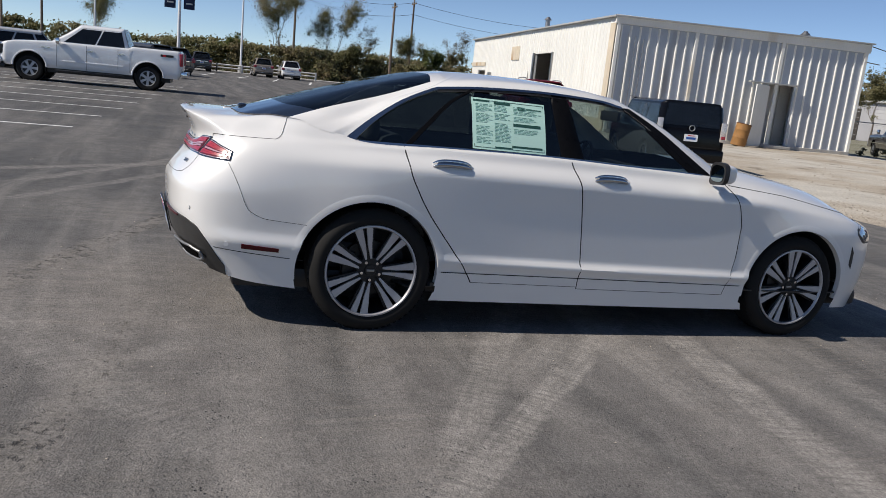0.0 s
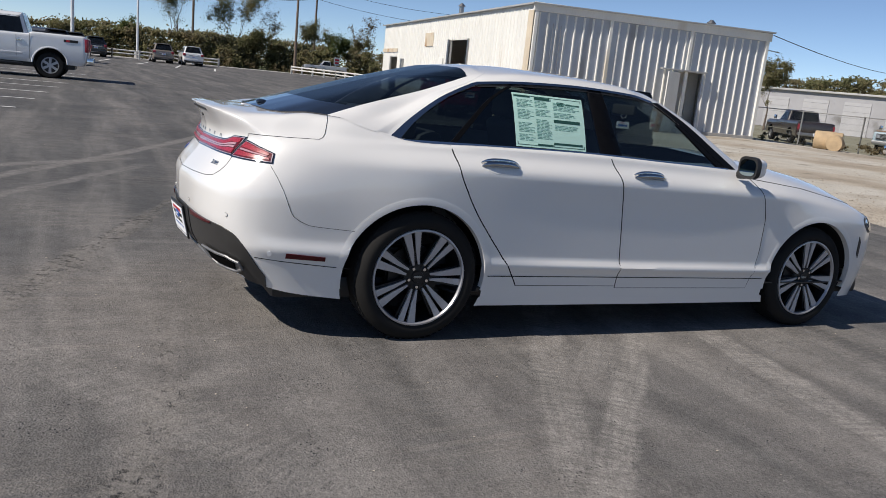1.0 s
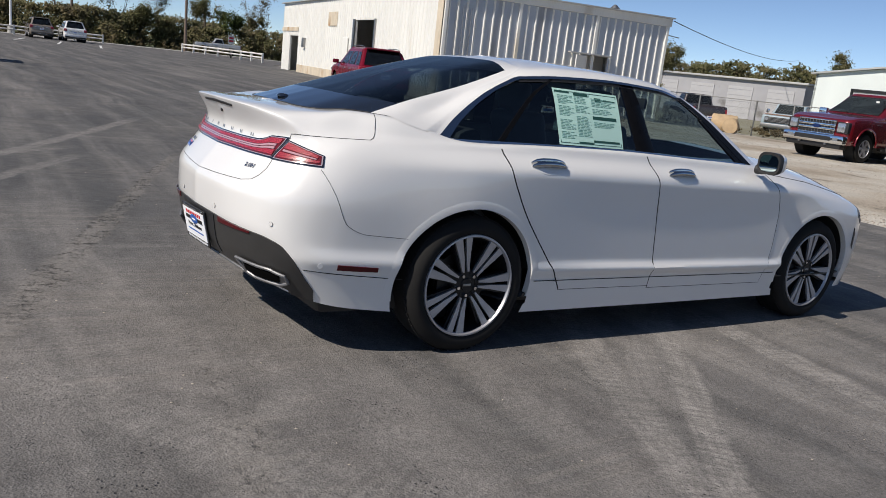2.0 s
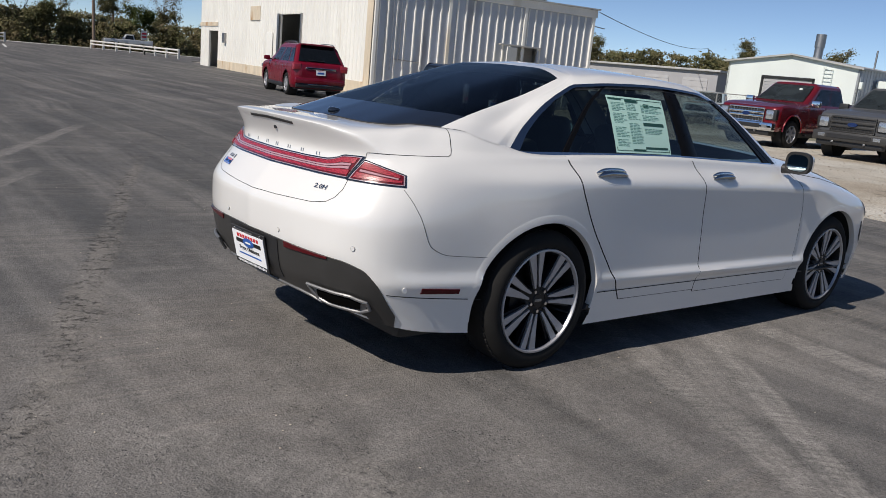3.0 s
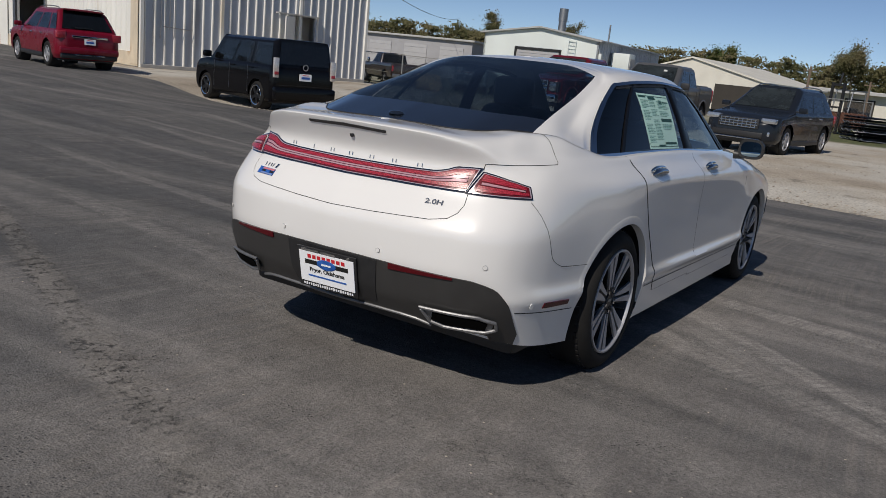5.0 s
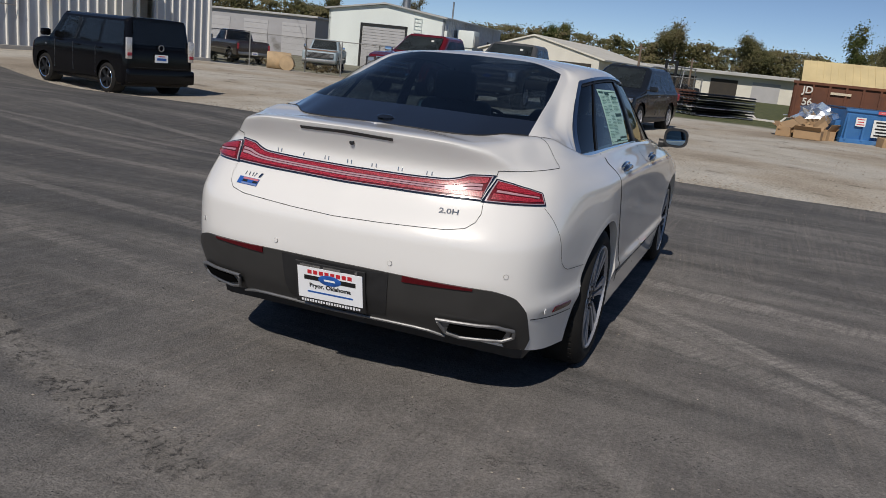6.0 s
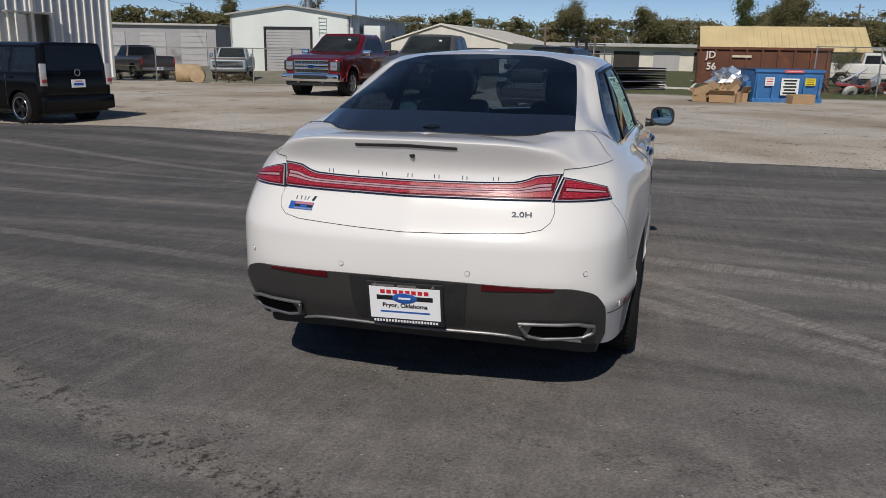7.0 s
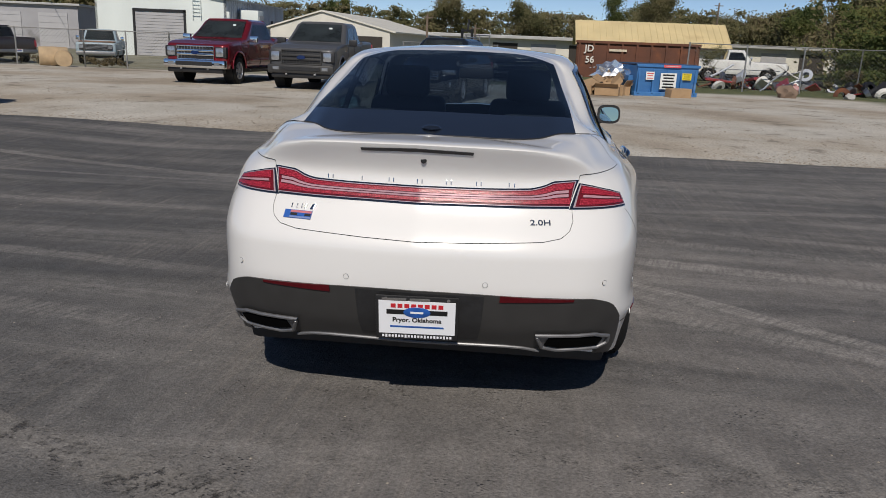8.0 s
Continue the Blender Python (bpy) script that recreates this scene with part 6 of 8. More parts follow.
for nm, b in (("long_side", box(RL / 2, 0.03, 0.15 + RH / 2, RL, 0.06, RH - 0.15)), ("long_side", box(RL / 2, RW - 0.03, 0.15 + RH / 2, RL, 0.06, RH - 0.15)), ("end_wall", box(0.03, RW / 2, 0.15 + RH / 2, 0.06, RW, RH - 0.15)), ("end_wall", box(RL - 0.03, RW / 2, 0.15 + RH / 2, 0.06, RW, RH - 0.15)), ("bed", box(RL / 2, RW / 2, 0.17, RL, RW, 0.1))):
    part(nm, b, M_RUST, roll, smooth=False)
for k in range(9):
    part("side_stake", box(0.15 + k * 0.65, -0.04, 0.12 + RH / 2, 0.09, 0.09, RH - 0.12, 0.01), M_RUST, roll, smooth=False)
part("top_rail", box(RL / 2, -0.03, RH + 0.06, RL + 0.06, 0.12, 0.12, 0.02), M_RUST, roll, smooth=False)
for sgn in (0.4, RL - 0.4):
    part("skid_wheel", cyl((sgn, 0.1, 0.11), (sgn, 0.4, 0.11), 0.11, seg=16), M_STEEL, roll)
M_CHALK = mat("chalk_white_spray_paint", (0.62, 0.60, 0.55), 0.9, spread=0.2, scale=20)
for words, x, z, sz in (("JD", 0.45, 1.42, 0.42), ("56", 0.50, 0.92, 0.42)):
    bm = text_bm(words, sz, 0.002, 0.008)
    bm.transform(pose(x + 0.15, -0.088, z, 90, 0, 0))
    part("painted_mark", bm, M_CHALK, roll, smooth=False)
part("painted_bar", box(1.9, -0.089, 1.38, 0.8, 0.004, 0.10), M_RUSTY, roll, smooth=False)

# blue waste container
dump = thing("waste_container", pose(22.82, -3.80, GRADE, 0, 0, -70) @ Matrix.Scale(1.04, 4), "scuffed blue steel waste container with paper signs", "waste container")
DL, DW, DH = 2.2, 1.4, 0.98
part("body", prism([(0, 0.08), (DW, 0.08), (DW, DH), (-0.12, DH), (-0.12, DH - 0.12)], DL, "X", DL / 2), M_BLUE, dump, smooth=False)
for k in range(5):
    part("side_rib", box(0.08 + k * (DL - 0.16) / 4, -0.07, 0.48, 0.07, 0.12, 0.78, 0.01), M_BLUE, dump, smooth=False)
part("bottom_rail", box(DL / 2, 0.0, 0.07, DL + 0.1, 0.2, 0.14, 0.02), M_BLUE, dump, smooth=False)
part("top_rim", box(DL / 2, -0.12, DH, DL + 0.08, 0.10, 0.09, 0.02), M_BLUE, dump, smooth=False)
part("lid", box(DL * 0.5, DW * 0.5, DH + 0.045, DL, DW, 0.05, 0.02), M_LID, dump, smooth=False)
for sx in (-0.08, DL + 0.08):
    part("fork_pocket", box(sx, DW * 0.45, 0.55, 0.16, 0.9, 0.18, 0.01), M_BLUE, dump, smooth=False)
M_YELLOW = mat("yellow_sign_print", (0.70, 0.55, 0.03), 0.6, spread=0.05)
M_PINKRED = mat("red_sign_print", (0.62, 0.10, 0.12), 0.6, spread=0.05)
for nm, x, z, w, h, mt in (("white_sign", 1.12, 0.50, 0.58, 0.52, M_PAPER), ("small_sign", 0.45, 0.66, 0.30, 0.26, M_PAPER), ("yellow_sign", 1.78, 0.66, 0.34, 0.22, M_YELLOW), ("red_banner", 1.2, DH + 0.0, 0.62, 0.09, M_PINKRED)):
    sg = part(nm, box(x, -0.135 if nm != "red_banner" else -0.178, z, w, 0.006, h), mt, dump, smooth=False)
    n_bars = {"white_sign": 5, "small_sign": 3, "yellow_sign": 3, "red_banner": 1}[nm]
    for k in range(n_bars):
        zz = z + h * (0.5 - (k + 0.7) / (n_bars + 0.4))
        part("sign_bar", box(x, (-0.139 if nm != "red_banner" else -0.182), zz, w * (0.75 - 0.12 * (k % 2)), 0.003, h * 0.10), M_BLACKINK if nm in ("white_sign", "yellow_sign") else (M_REDINK if nm == "small_sign" else M_PAPER), sg, smooth=False)

# cardboard heap and loose boxes
rng = random.Random(11)


def carton(m, sx, sy, sz, name="cardboard_box", open_flap=True, label="crumpled brown cardboard box on the gravel"):
    ob = thing(name, m, label, "box", "cardboard heap")
    bm = box(0, 0, sz / 2, sx, sy, sz, 0.012)
    for v in bm.verts:
        v.co += 0.05 * Vector((noise.noise(v.co * 3 + m.translation), noise.noise(v.co * 3 + m.translation + Vector((5, 0, 0))), noise.noise(v.co * 3 + m.translation + Vector((0, 7, 0))))) * min(1, v.co.z / sz + 0.2)
    part("carton", bm, M_CARD, ob, smooth=False)
    if open_flap:
        for s in (-1, 1):
            part("flap", box(0, 0, sy * 0.2, sx * 0.96, 0.012, sy * 0.42, 0, pose(0, s * sy / 2, sz - 0.01, -s * rng.uniform(20, 70))), M_CARD, ob, smooth=False)
    return ob


for k in range(7):
    x, y = 22.5 + rng.uniform(-0.3, 0.5), -2.2 - k * 0.21 + rng.uniform(-0.15, 0.15)
    z = GRADE + (0.22 if k % 3 == 1 else 0.0)
    carton(pose(x, y, z, rng.uniform(-28, 28) if k % 3 == 1 else 0, rng.uniform(-25, 25) if k % 3 == 1 else 0, rng.uniform(0, 180)), rng.uniform(.5, .85), rng.uniform(.35, .55), rng.uniform(.18, .36))
carton(pose(22.7, -5.25, GRADE, 0, 0, -72), 0.75, 0.45, 0.30, "carton_crate", False, "plain brown cardboard crate beside the waste container")
bag_bm = bmesh.new()
bmesh.ops.create_icosphere(bag_bm, subdivisions=3, radius=0.34)
for v in bag_bm.verts:
    v.co *= 1 + 0.75 * noise.noise(v.co * 6)
    v.co.y *= 1.5
    v.co.z = max(-0.28, v.co.z) + 0.28
bag = part("foil_sheet", bag_bm, mat("crumpled_silver_foil", (0.75, 0.77, 0.8), 0.25, 0.9, 0.1, 5), label="crumpled silver foil sheet beside the cardboard")
tagged(bag, category="foil").matrix_world = pose(23.3, -3.0, GRADE + 0.45)
part("sheet_block", box(0, 0, 0.02, 0.7, 0.7, 0.5, 0.05), M_CARD, bag).location = (0, 0, -0.24)


def stone(m, r, label, material, name="boulder", cat="boulder"):
    bm = bmesh.new()
    bmesh.ops.create_icosphere(bm, subdivisions=3, radius=r)
    for v in bm.verts:
        v.co *= 1 + 0.35 * noise.noise(v.co * (1.6 / r) + m.translation)
        v.co.z = max(v.co.z * 0.8, -0.45 * r)
    ob = part(name, bm, material)
    ob.matrix_world = m
    return tagged(ob, label, cat)


stone(pose(26.25, -9.84, GRADE + 0.16), 0.36, "weathered brown boulder at the grass edge", mat("brown_rock", (0.20, 0.14, 0.10), 0.9, spread=0.3, scale=4, bump=0.02))
stone(pose(26.87, -12.33, GRADE + 0.08), 0.2, "small pale rock in the grass", M_CONCRETE)
# two short logs by the fence
for dx, dy, rz, ln, r in ((26.9, 19.8, 35, 1.1, 0.40), (26.5, 19.1, 120, 0.65, 0.35)):
    lg = lathe([(0.001, -ln / 2), (r * 0.96, -ln / 2), (r, -ln / 2 + 0.04), (r * 1.03, 0), (r * 0.97, ln / 2 - 0.04), (r * 0.93, ln / 2), (0.001, ln / 2)], 20)
    for v in lg.verts:
        v.co += 0.04 * Vector((noise.noise(v.co * 3), 0, noise.noise(v.co * 3 + Vector((4, 4, 4)))))
    ob = part("log", lg, M_LOG, label="short pale sawn log lying on the gravel")
    ob.matrix_world = pose(dx, dy, ground_z(dx, dy) - 0.035 + r * 0.92, 0, 0, rz)
    tagged(ob, category="log", group="logs")

# rusted barrel by the hall door
bar_ob = thing("barrel", hall.matrix_world @ pose(5.55, -0.75, 0, 0, 9), "leaning rusty brown oil barrel", "barrel")
part("drum", lathe([(0.001, 0.02), (0.29, 0.02), (0.30, 0.0), (0.295, 0.30), (0.305, 0.32), (0.295, 0.34), (0.295, 0.62), (0.305, 0.64), (0.295, 0.66), (0.30, 0.90), (0.285, 0.90), (0.27, 0.86), (0.001, 0.86)], 28, "Z"), mat("yellow_brown_rust", (0.26, 0.13, 0.04), 0.8, spread=0.3, scale=4), bar_ob)
part("rim_hoop", lathe([(0.297, 0.88), (0.312, 0.885), (0.312, 0.905), (0.297, 0.91)], 28, "Z"), M_RUST, bar_ob)

# ---- chain-link fences ----


def fence_run(points, height=1.55, gate=False, label="galvanised chain-link fence along the yard", lean=0.0, wire_pitch=0.16):
    ob = thing("chain_link_fence", Matrix(), label, "fence", "chain-link fences")
    strands = []
    foot_z = sum(ground_z(x, y) for x, y in points) / len(points) - 0.035
    for (x0, y0), (x1, y1) in zip(points, points[1:]):
        d = Vector((x1 - x0, y1 - y0, 0))
        n = max(1, round(d.length / 2.6))
        for k in range(n + 1):
            p = Vector((x0, y0, foot_z - 0.05)) + d * k / n
            part("fence_post", cyl(p, p + Vector((lean * noise.noise(p), lean * noise.noise(p + Vector((9, 0, 0))), height + 0.08)), 0.032, seg=8), M_WIRE, ob)
        a, b = Vector((x0, y0, foot_z + height)), Vector((x1, y1, foot_z + height))
        part("top_rail", tube([a, b], 0.021, 6), M_WIRE, ob)
        u = d.normalized()
        L = d.length
        s = -height
        while s < L:
            for sg in (1, -1):
                s0, s1 = (s, s + height) if sg > 0 else (s + height, s)
                z0, z1 = 0.05, height
                c0, c1 = min(max(s0, 0), L), min(max(s1, 0), L)
                if abs(c1 - c0) < 0.03:
                    continue
                f0, f1 = (c0 - s0) / (s1 - s0), (c1 - s0) / (s1 - s0)
                p = Vector((x0, y0, foot_z + z0 + (z1 - z0) * f0)) + u * c0
                q = Vector((x0, y0, foot_z + z0 + (z1 - z0) * f1)) + u * c1
                strands.append((p, q))
            s += wire_pitch
    verts, faces = [], []
    for p, q in strands:
        w = 0.0028
        k = len(verts)
        nrm = (q - p).normalized().cross(Vector((0.2, 0.3, 1))).normalized() * w
        up = Vector((0, 0, w))
        verts += [p + nrm, p - nrm * 0.5 + up, p - nrm * 0.5 - up, q + nrm, q - nrm * 0.5 + up, q - nrm * 0.5 - up]
        faces += [(k, k + 1, k + 4, k + 3), (k + 1, k + 2, k + 5, k + 4), (k + 2, k, k + 3, k + 5)]
    mesh_from("wire_mesh", verts, faces, M_WIRE, ob, smooth=False)["kind"] = "stuff"
    return ob


fence_run([(26.9, 24.6), (27.9, 19.0), (27.6, 15.0), (31.5, 10.4)], label="galvanised chain-link fence between the hall and the workshop")
fence_run([(35.25, 6.29), (33.55, 1.47)], 1.5, label="galvanised chain-link fence behind the scrap")
fence_run([(29.52, -6.64), (31.07, -14.10), (28.77, -16.67), (28.22, -28.33)], 1.9, label="leaning chain-link fence in front of the scrap yard", lean=0.15)

# ---- the other vehicles ----
def paint(name, color, rough=0.3, metal=0.0, dirt=None):
    return mat(name, color, rough, metal, 0.05, 2.0, 300, coat=1.0, second=dirt, mix_at=0.62)


M_DARKGLASS = mat("dark_vehicle_glass", (0.012, 0.014, 0.016), 0.05, spread=0.2, scale=2, coat=1.0)
M_SHIELD = mat("dark_windscreen", (0.045, 0.055, 0.058), 0.04, spread=0.6, scale=1.5, coat=0.6)
WHEELS = {}


def wheel_meshes(r, rim, width, spokes, rim_mat):
    key = (r, rim, width, spokes, rim_mat.name)
    if key in WHEELS:
        return WHEELS[key]
    w = width / 2

    def me_of(bm, name, material, smooth=True):
        me = bpy.data.meshes.new(name)
        bm.to_mesh(me)
        bm.free()
        me.materials.append(material)
        if smooth:
            me.polygons.foreach_set("use_smooth", [True] * len(me.polygons))
            me.set_sharp_from_angle(angle=radians(40))
        return me

    tyre = me_of(lathe([(rim - 0.01, w - 0.02), (rim + 0.03, w), (r - 0.03, w - 0.005), (r, w - 0.04), (r, -w + 0.04), (r - 0.03, -w + 0.005), (rim + 0.03, -w), (rim, -w + 0.012)], 32), "tyre", M_TYRE)
    ring = me_of(lathe([(rim + 0.002, -w + 0.012), (rim - 0.012, -w + 0.006), (rim - 0.02, -w + 0.02), (rim - 0.03, -w + 0.07), (rim * 0.9, -w + 0.10), (0.02, -w + 0.10)], 32), "rim", rim_mat if spokes != 1 else M_RIMDARK)
    spoke = prism([(0.04, -0.032), (rim - 0.012, -0.045), (rim - 0.012, 0.045), (0.04, 0.032)], 0.03, "Y", -w + 0.035)
    spoke = me_of(spoke, "spoke", rim_mat, False)
    hub = me_of(lathe([(0.001, -w + 0.012), (0.06, -w + 0.014), (0.075, -w + 0.03), (0.075, -w + 0.08)], 20), "hub", rim_mat)
    disc = me_of(lathe([(0.03, -w + 0.095), (rim * 0.88, -w + 0.095)], 24), "rim_well", M_RIMDARK)
    WHEELS[key] = tyre, ring, spoke, hub, disc
    return WHEELS[key]


def add_wheel(car, x, y, r, rim=0.24, width=0.26, spokes=6, rim_mat=None, turn=0.2):
    meshes = wheel_meshes(r, rim, width, spokes, rim_mat or M_RIM)
    hub = new("wheel")
    hub.parent = car
    hub.matrix_local = pose(x, y, r, 0, 0, 0 if y < 0 else 180)
    for me in meshes[:1] + meshes[1:2] + meshes[3:]:
        o = new(me.name.split(".")[0], me)
        o.parent = hub
    for k in range(spokes):
        o = new("spoke", meshes[2])
        o.parent = hub
        o.matrix_local = Matrix.Rotation(turn + k * 2 * math.pi / spokes, 4, "Y")


def plan_outline(xr, xf, w, rr, rf):
    """Half a rounded rectangle from the rear centre round to the front centre, with a fixed count of stations."""
    pts = [(xr, (w - rr) * k / 4) for k in range(4)]
    pts += [(xr + rr - rr * math.cos(a), w - rr + rr * math.sin(a)) for a in samples(0, math.pi / 2, 6)]
    pts += [(xr + rr + (xf - rf - xr - rr) * k / 44, w) for k in range(1, 44)]
    pts += [(xf - rf + rf * math.sin(a), w - rf + rf * math.cos(a)) for a in samples(0, math.pi / 2, 6)]
    pts += [(xf, (w - rf) * (1 - k / 4)) for k in range(1, 5)]
    return pts


def lower_body(car, xr, xf, w, zb, top, arches, material, rr=0.22, rf=0.35, tuck=0.06, name="body_shell", crown=0.03):
    """The painted tub of a vehicle: zb its lower edge, top(x) the height of its upper edge."""
    rows = []
    for inset, f in ((tuck, 0.0), (0.012, 0.18), (0.0, 0.45), (0.004, 0.72), (0.02, 0.93), (0.055, 1.0)):
        rows.append([(x, y, zb + (top(x) - zb) * f) for x, y in plan_outline(xr + inset * 1.1, xf - inset * 1.1, w - inset, rr, rf)])
    rows.append([(x * 0.985, y * 0.8, z + crown * 0.6) for x, y, z in rows[-1]])
    rows.append([(x * 0.96, 0, z + crown * 0.5) for x, y, z in rows[-1]])
    n = len(rows[0])
    pts = loft(rows, np.linspace(0, n - 1, n * 2 - 1), np.linspace(0, 7, 36))
    pts, keep = cut_arches(pts, arches)
    return part(name, grid_bm(pts, keep), material, car, angle=45)


def cabin(car, base, head, wb, wh, z0, z1, material, windows, glass=None, shield=None, rr=0.12, rear_glass=(0.12, 0.88), roof_drop=0.0):
    """A glasshouse. base, head: (rear x, front x) at the foot and at the roof; windows: (from, to) fractions along the side."""
    glass, shield = glass or M_DARKGLASS, shield or M_SHIELD
    rows = []
    for f in (0, 0.5, 0.9, 1.0):
        g = f + 0.05 * math.sin(math.pi * f)
        xr, xf, w = base[0] + (head[0] - base[0]) * g, base[1] + (head[1] - base[1]) * g, wb + (wh - wb) * f
        rows.append([(x, y, z0 + (z1 - z0) * f - 0.04 * (f > 0.95) * (abs(y) > w * 0.9)) for x, y in plan_outline(xr, xf, w - (0.03 if f == 1 else 0), rr, rr * 1.3)])
    rows.append([(x * 0.97 + 0.03 * (head[0] + head[1]) / 2, y * 0.75, z1 + 0.012) for x, y, z in rows[-1]])
    rows.append([(x * 0.9 + 0.1 * (head[0] + head[1]) / 2, 0, z1 + 0.022) for x, y, z in rows[-1]])
    n = len(rows[0])
    pts = loft(rows, np.linspace(0, n - 1, n), np.linspace(0, 5, 22))
    part("cabin_shell", grid_bm(pts), material, car, angle=45)

    def at(fx, fz, side):
        xr, xf = base[0] + (head[0] - base[0]) * fz, base[1] + (head[1] - base[1]) * fz
        return Vector((xr + (xf - xr) * fx, side * (wb + (wh - wb) * fz + 0.006), z0 + (z1 - z0) * fz))

    for side in (-1, 1):
        for a, b in windows:
            bm = bmesh.new()
            q = [bm.verts.new(at(fx, fz, side)) for fx, fz in ((a, 0.06), (b, 0.06), (a + (b - a) * 0.985, 0.84), (a + (b - a) * 0.02, 0.84))]
            f = bm.faces.new(q if side < 0 else q[::-1])
            bmesh.ops.solidify(bm, geom=[f], thickness=0.02)
            part("side_window", bm, glass, car, smooth=False)
    for nm, fx, mt, sgn in (("windshield", 1, shield, 1), ("rear_window", 0, glass, -1)):
        bm = bmesh.new()
        q = []
        for fz, k in ((0.10, -1), (0.10, 1), (0.90, 1), (0.90, -1)):
            p = at(fx, fz + 0.05 * math.sin(math.pi * fz), 1)
            q.append(bm.verts.new((p.x + sgn * 0.012, k * (p.y - 0.13), p.z)))
        f = bm.faces.new(q if sgn > 0 else q[::-1])
        bmesh.ops.solidify(bm, geom=[f], thickness=0.02)
        part(nm, bm, mt, car, smooth=False)
    return at


def slab(car, name, material, cx, cy, cz, sx, sy, sz, bevel=0.01, label=""):
    return part(name, box(cx, cy, cz, sx, sy, sz, bevel), material, car, label, smooth=bevel > 0.015)


def pair(car, name, material, cx, cy, cz, sx, sy, sz, bevel=0.01, label=""):
    for side in (-1, 1):
        slab(car, name, material, cx, side * cy, cz, sx, sy, sz, bevel, label)


def plate_on(car, x, z, y=0.0, colour=None):
    p = slab(car, "number_plate", colour or M_WHITE, x, y, z, 0.012, 0.32, 0.16, 0.003)
    part("plate_bar", box(x + (-0.008 if x < 0 else 0.008), y, z - 0.01, 0.004, 0.22, 0.05), M_BLUEINK, p, smooth=False)
    part("plate_line", box(x + (-0.008 if x < 0 else 0.008), y, z + 0.05, 0.004, 0.16, 0.015), M_REDINK, p, smooth=False)


SCALE = lambda k: Matrix.Scale(k, 4)


def pickup(m, label, body_mat, bright, wheel_mat, chrome_grille=True, decal=False, grille_dark=None):
    """A full-size crew-cab pickup, front towards +x."""
    car = thing("pickup_truck", m, label, "pickup truck")
    wb2, r = 1.84, 0.405
    top = lambda x: float(np.interp(x, (-3.0, -1.28, -1.2, 1.0, 1.15, 2.3, 2.80), (1.40, 1.40, 1.33, 1.32, 1.33, 1.25, 1.13)))
    lower_body(car, -2.93, 2.74, 1.00, 0.46, top, [(-wb2, 0.46, 0.50), (wb2, 0.46, 0.50)], body_mat, 0.12, 0.22, 0.08)
    cabin(car, (-1.22, 1.25), (-1.02, 0.32), 0.93, 0.76, 1.31, 1.96, body_mat, ((0.05, 0.42), (0.44, 0.84)))
    # flat black sheet in place of an open bed with shade in it
    slab(car, "bed", M_BLACK, -2.08, 0, 1.425, 1.55, 1.62, 0.03)
    slab(car, "tailgate", body_mat, -2.945, 0, 1.06, 0.03, 1.55, 0.62, 0.02)
    slab(car, "rear_bumper", bright, -3.02, 0, 0.62, 0.20, 1.92, 0.20, 0.04)
    pair(car, "tail_lamp", M_RED, -2.92, 0.93, 1.12, 0.12, 0.15, 0.42, 0.03)
    plate_on(car, -3.13, 0.66)
    slab(car, "chassis", M_BLACK, -0.1, 0, 0.42, 4.9, 1.5, 0.22)
    pair(car, "running_board", M_BLACK, 0.0, 0.97, 0.40, 2.1, 0.14, 0.06, 0.02)
    # front
    slab(car, "front_bumper", bright, 2.80, 0, 0.585, 0.22, 1.94, 0.25, 0.05)
    slab(car, "air_intake", M_BLACK, 2.905, 0, 0.60, 0.03, 1.15, 0.12, 0.01)
    slab(car, "lower_valance", M_BLACK, 2.72, 0, 0.41, 0.24, 1.75, 0.16, 0.04)
    pair(car, "fog_lamp", M_LAMP, 2.90, 0.72, 0.60, 0.03, 0.18, 0.09, 0.01)
    pair(car, "tow_hook", M_STEEL, 2.85, 0.42, 0.44, 0.08, 0.06, 0.05, 0.01)
    gr = slab(car, "grille", grille_dark or M_BLACK, 2.74, 0, 0.92, 0.06, 1.16, 0.42, 0.02)
    g_mat = bright if chrome_grille else M_GREYPL
    for z, h in ((0.725, 0.03), (0.865, 0.065), (0.975, 0.065), (1.105, 0.035)):
        part("grille_bar", box(2.785, 0, z, 0.04, 1.16, h, 0.012), g_mat, gr)
    for k in range(12):
        part("mesh_bar", box(2.772, -0.53 + k * 0.096, 0.92, 0.015, 0.014, 0.38), g_mat, gr, smooth=False)
    pair(car, "grille_end", g_mat, 2.775, 0.57, 0.92, 0.05, 0.035, 0.40, 0.01)
    ov = lathe([(0.0001, 0.03), (0.12, 0.03), (0.13, 0.0)], 24, "Z")
    ov.transform(pose(2.80, 0, 0.92, 0, 90) @ Matrix.Diagonal((0.45, 1, 1, 1)))
    part("grille_oval", ov, mat("dark_blue_enamel", (0.008, 0.022, 0.09), 0.25, flat=True), gr)
    pair(car, "headlamp", M_LAMP, 2.72, 0.765, 0.94, 0.16, 0.25, 0.27, 0.05)
    pair(car, "lamp_bezel", M_BLACK, 2.68, 0.785, 0.94, 0.16, 0.36, 0.31, 0.03)
    # sides
    for side in (-1, 1):
        mir = slab(car, "door_mirror", M_BLACK if bright is not M_CHROME else M_CHROME, 0.95, side * 1.12, 1.36, 0.12, 0.26, 0.20, 0.035)
        part("mirror_arm", box(0.98, side * 0.98, 1.30, 0.06, 0.12, 0.05, 0.01), M_BLACK, mir)
        for hx in (-0.02, -0.98):
            slab(car, "door_handle", bright, hx, side * 1.003, 1.12, 0.20, 0.03, 0.035, 0.01)
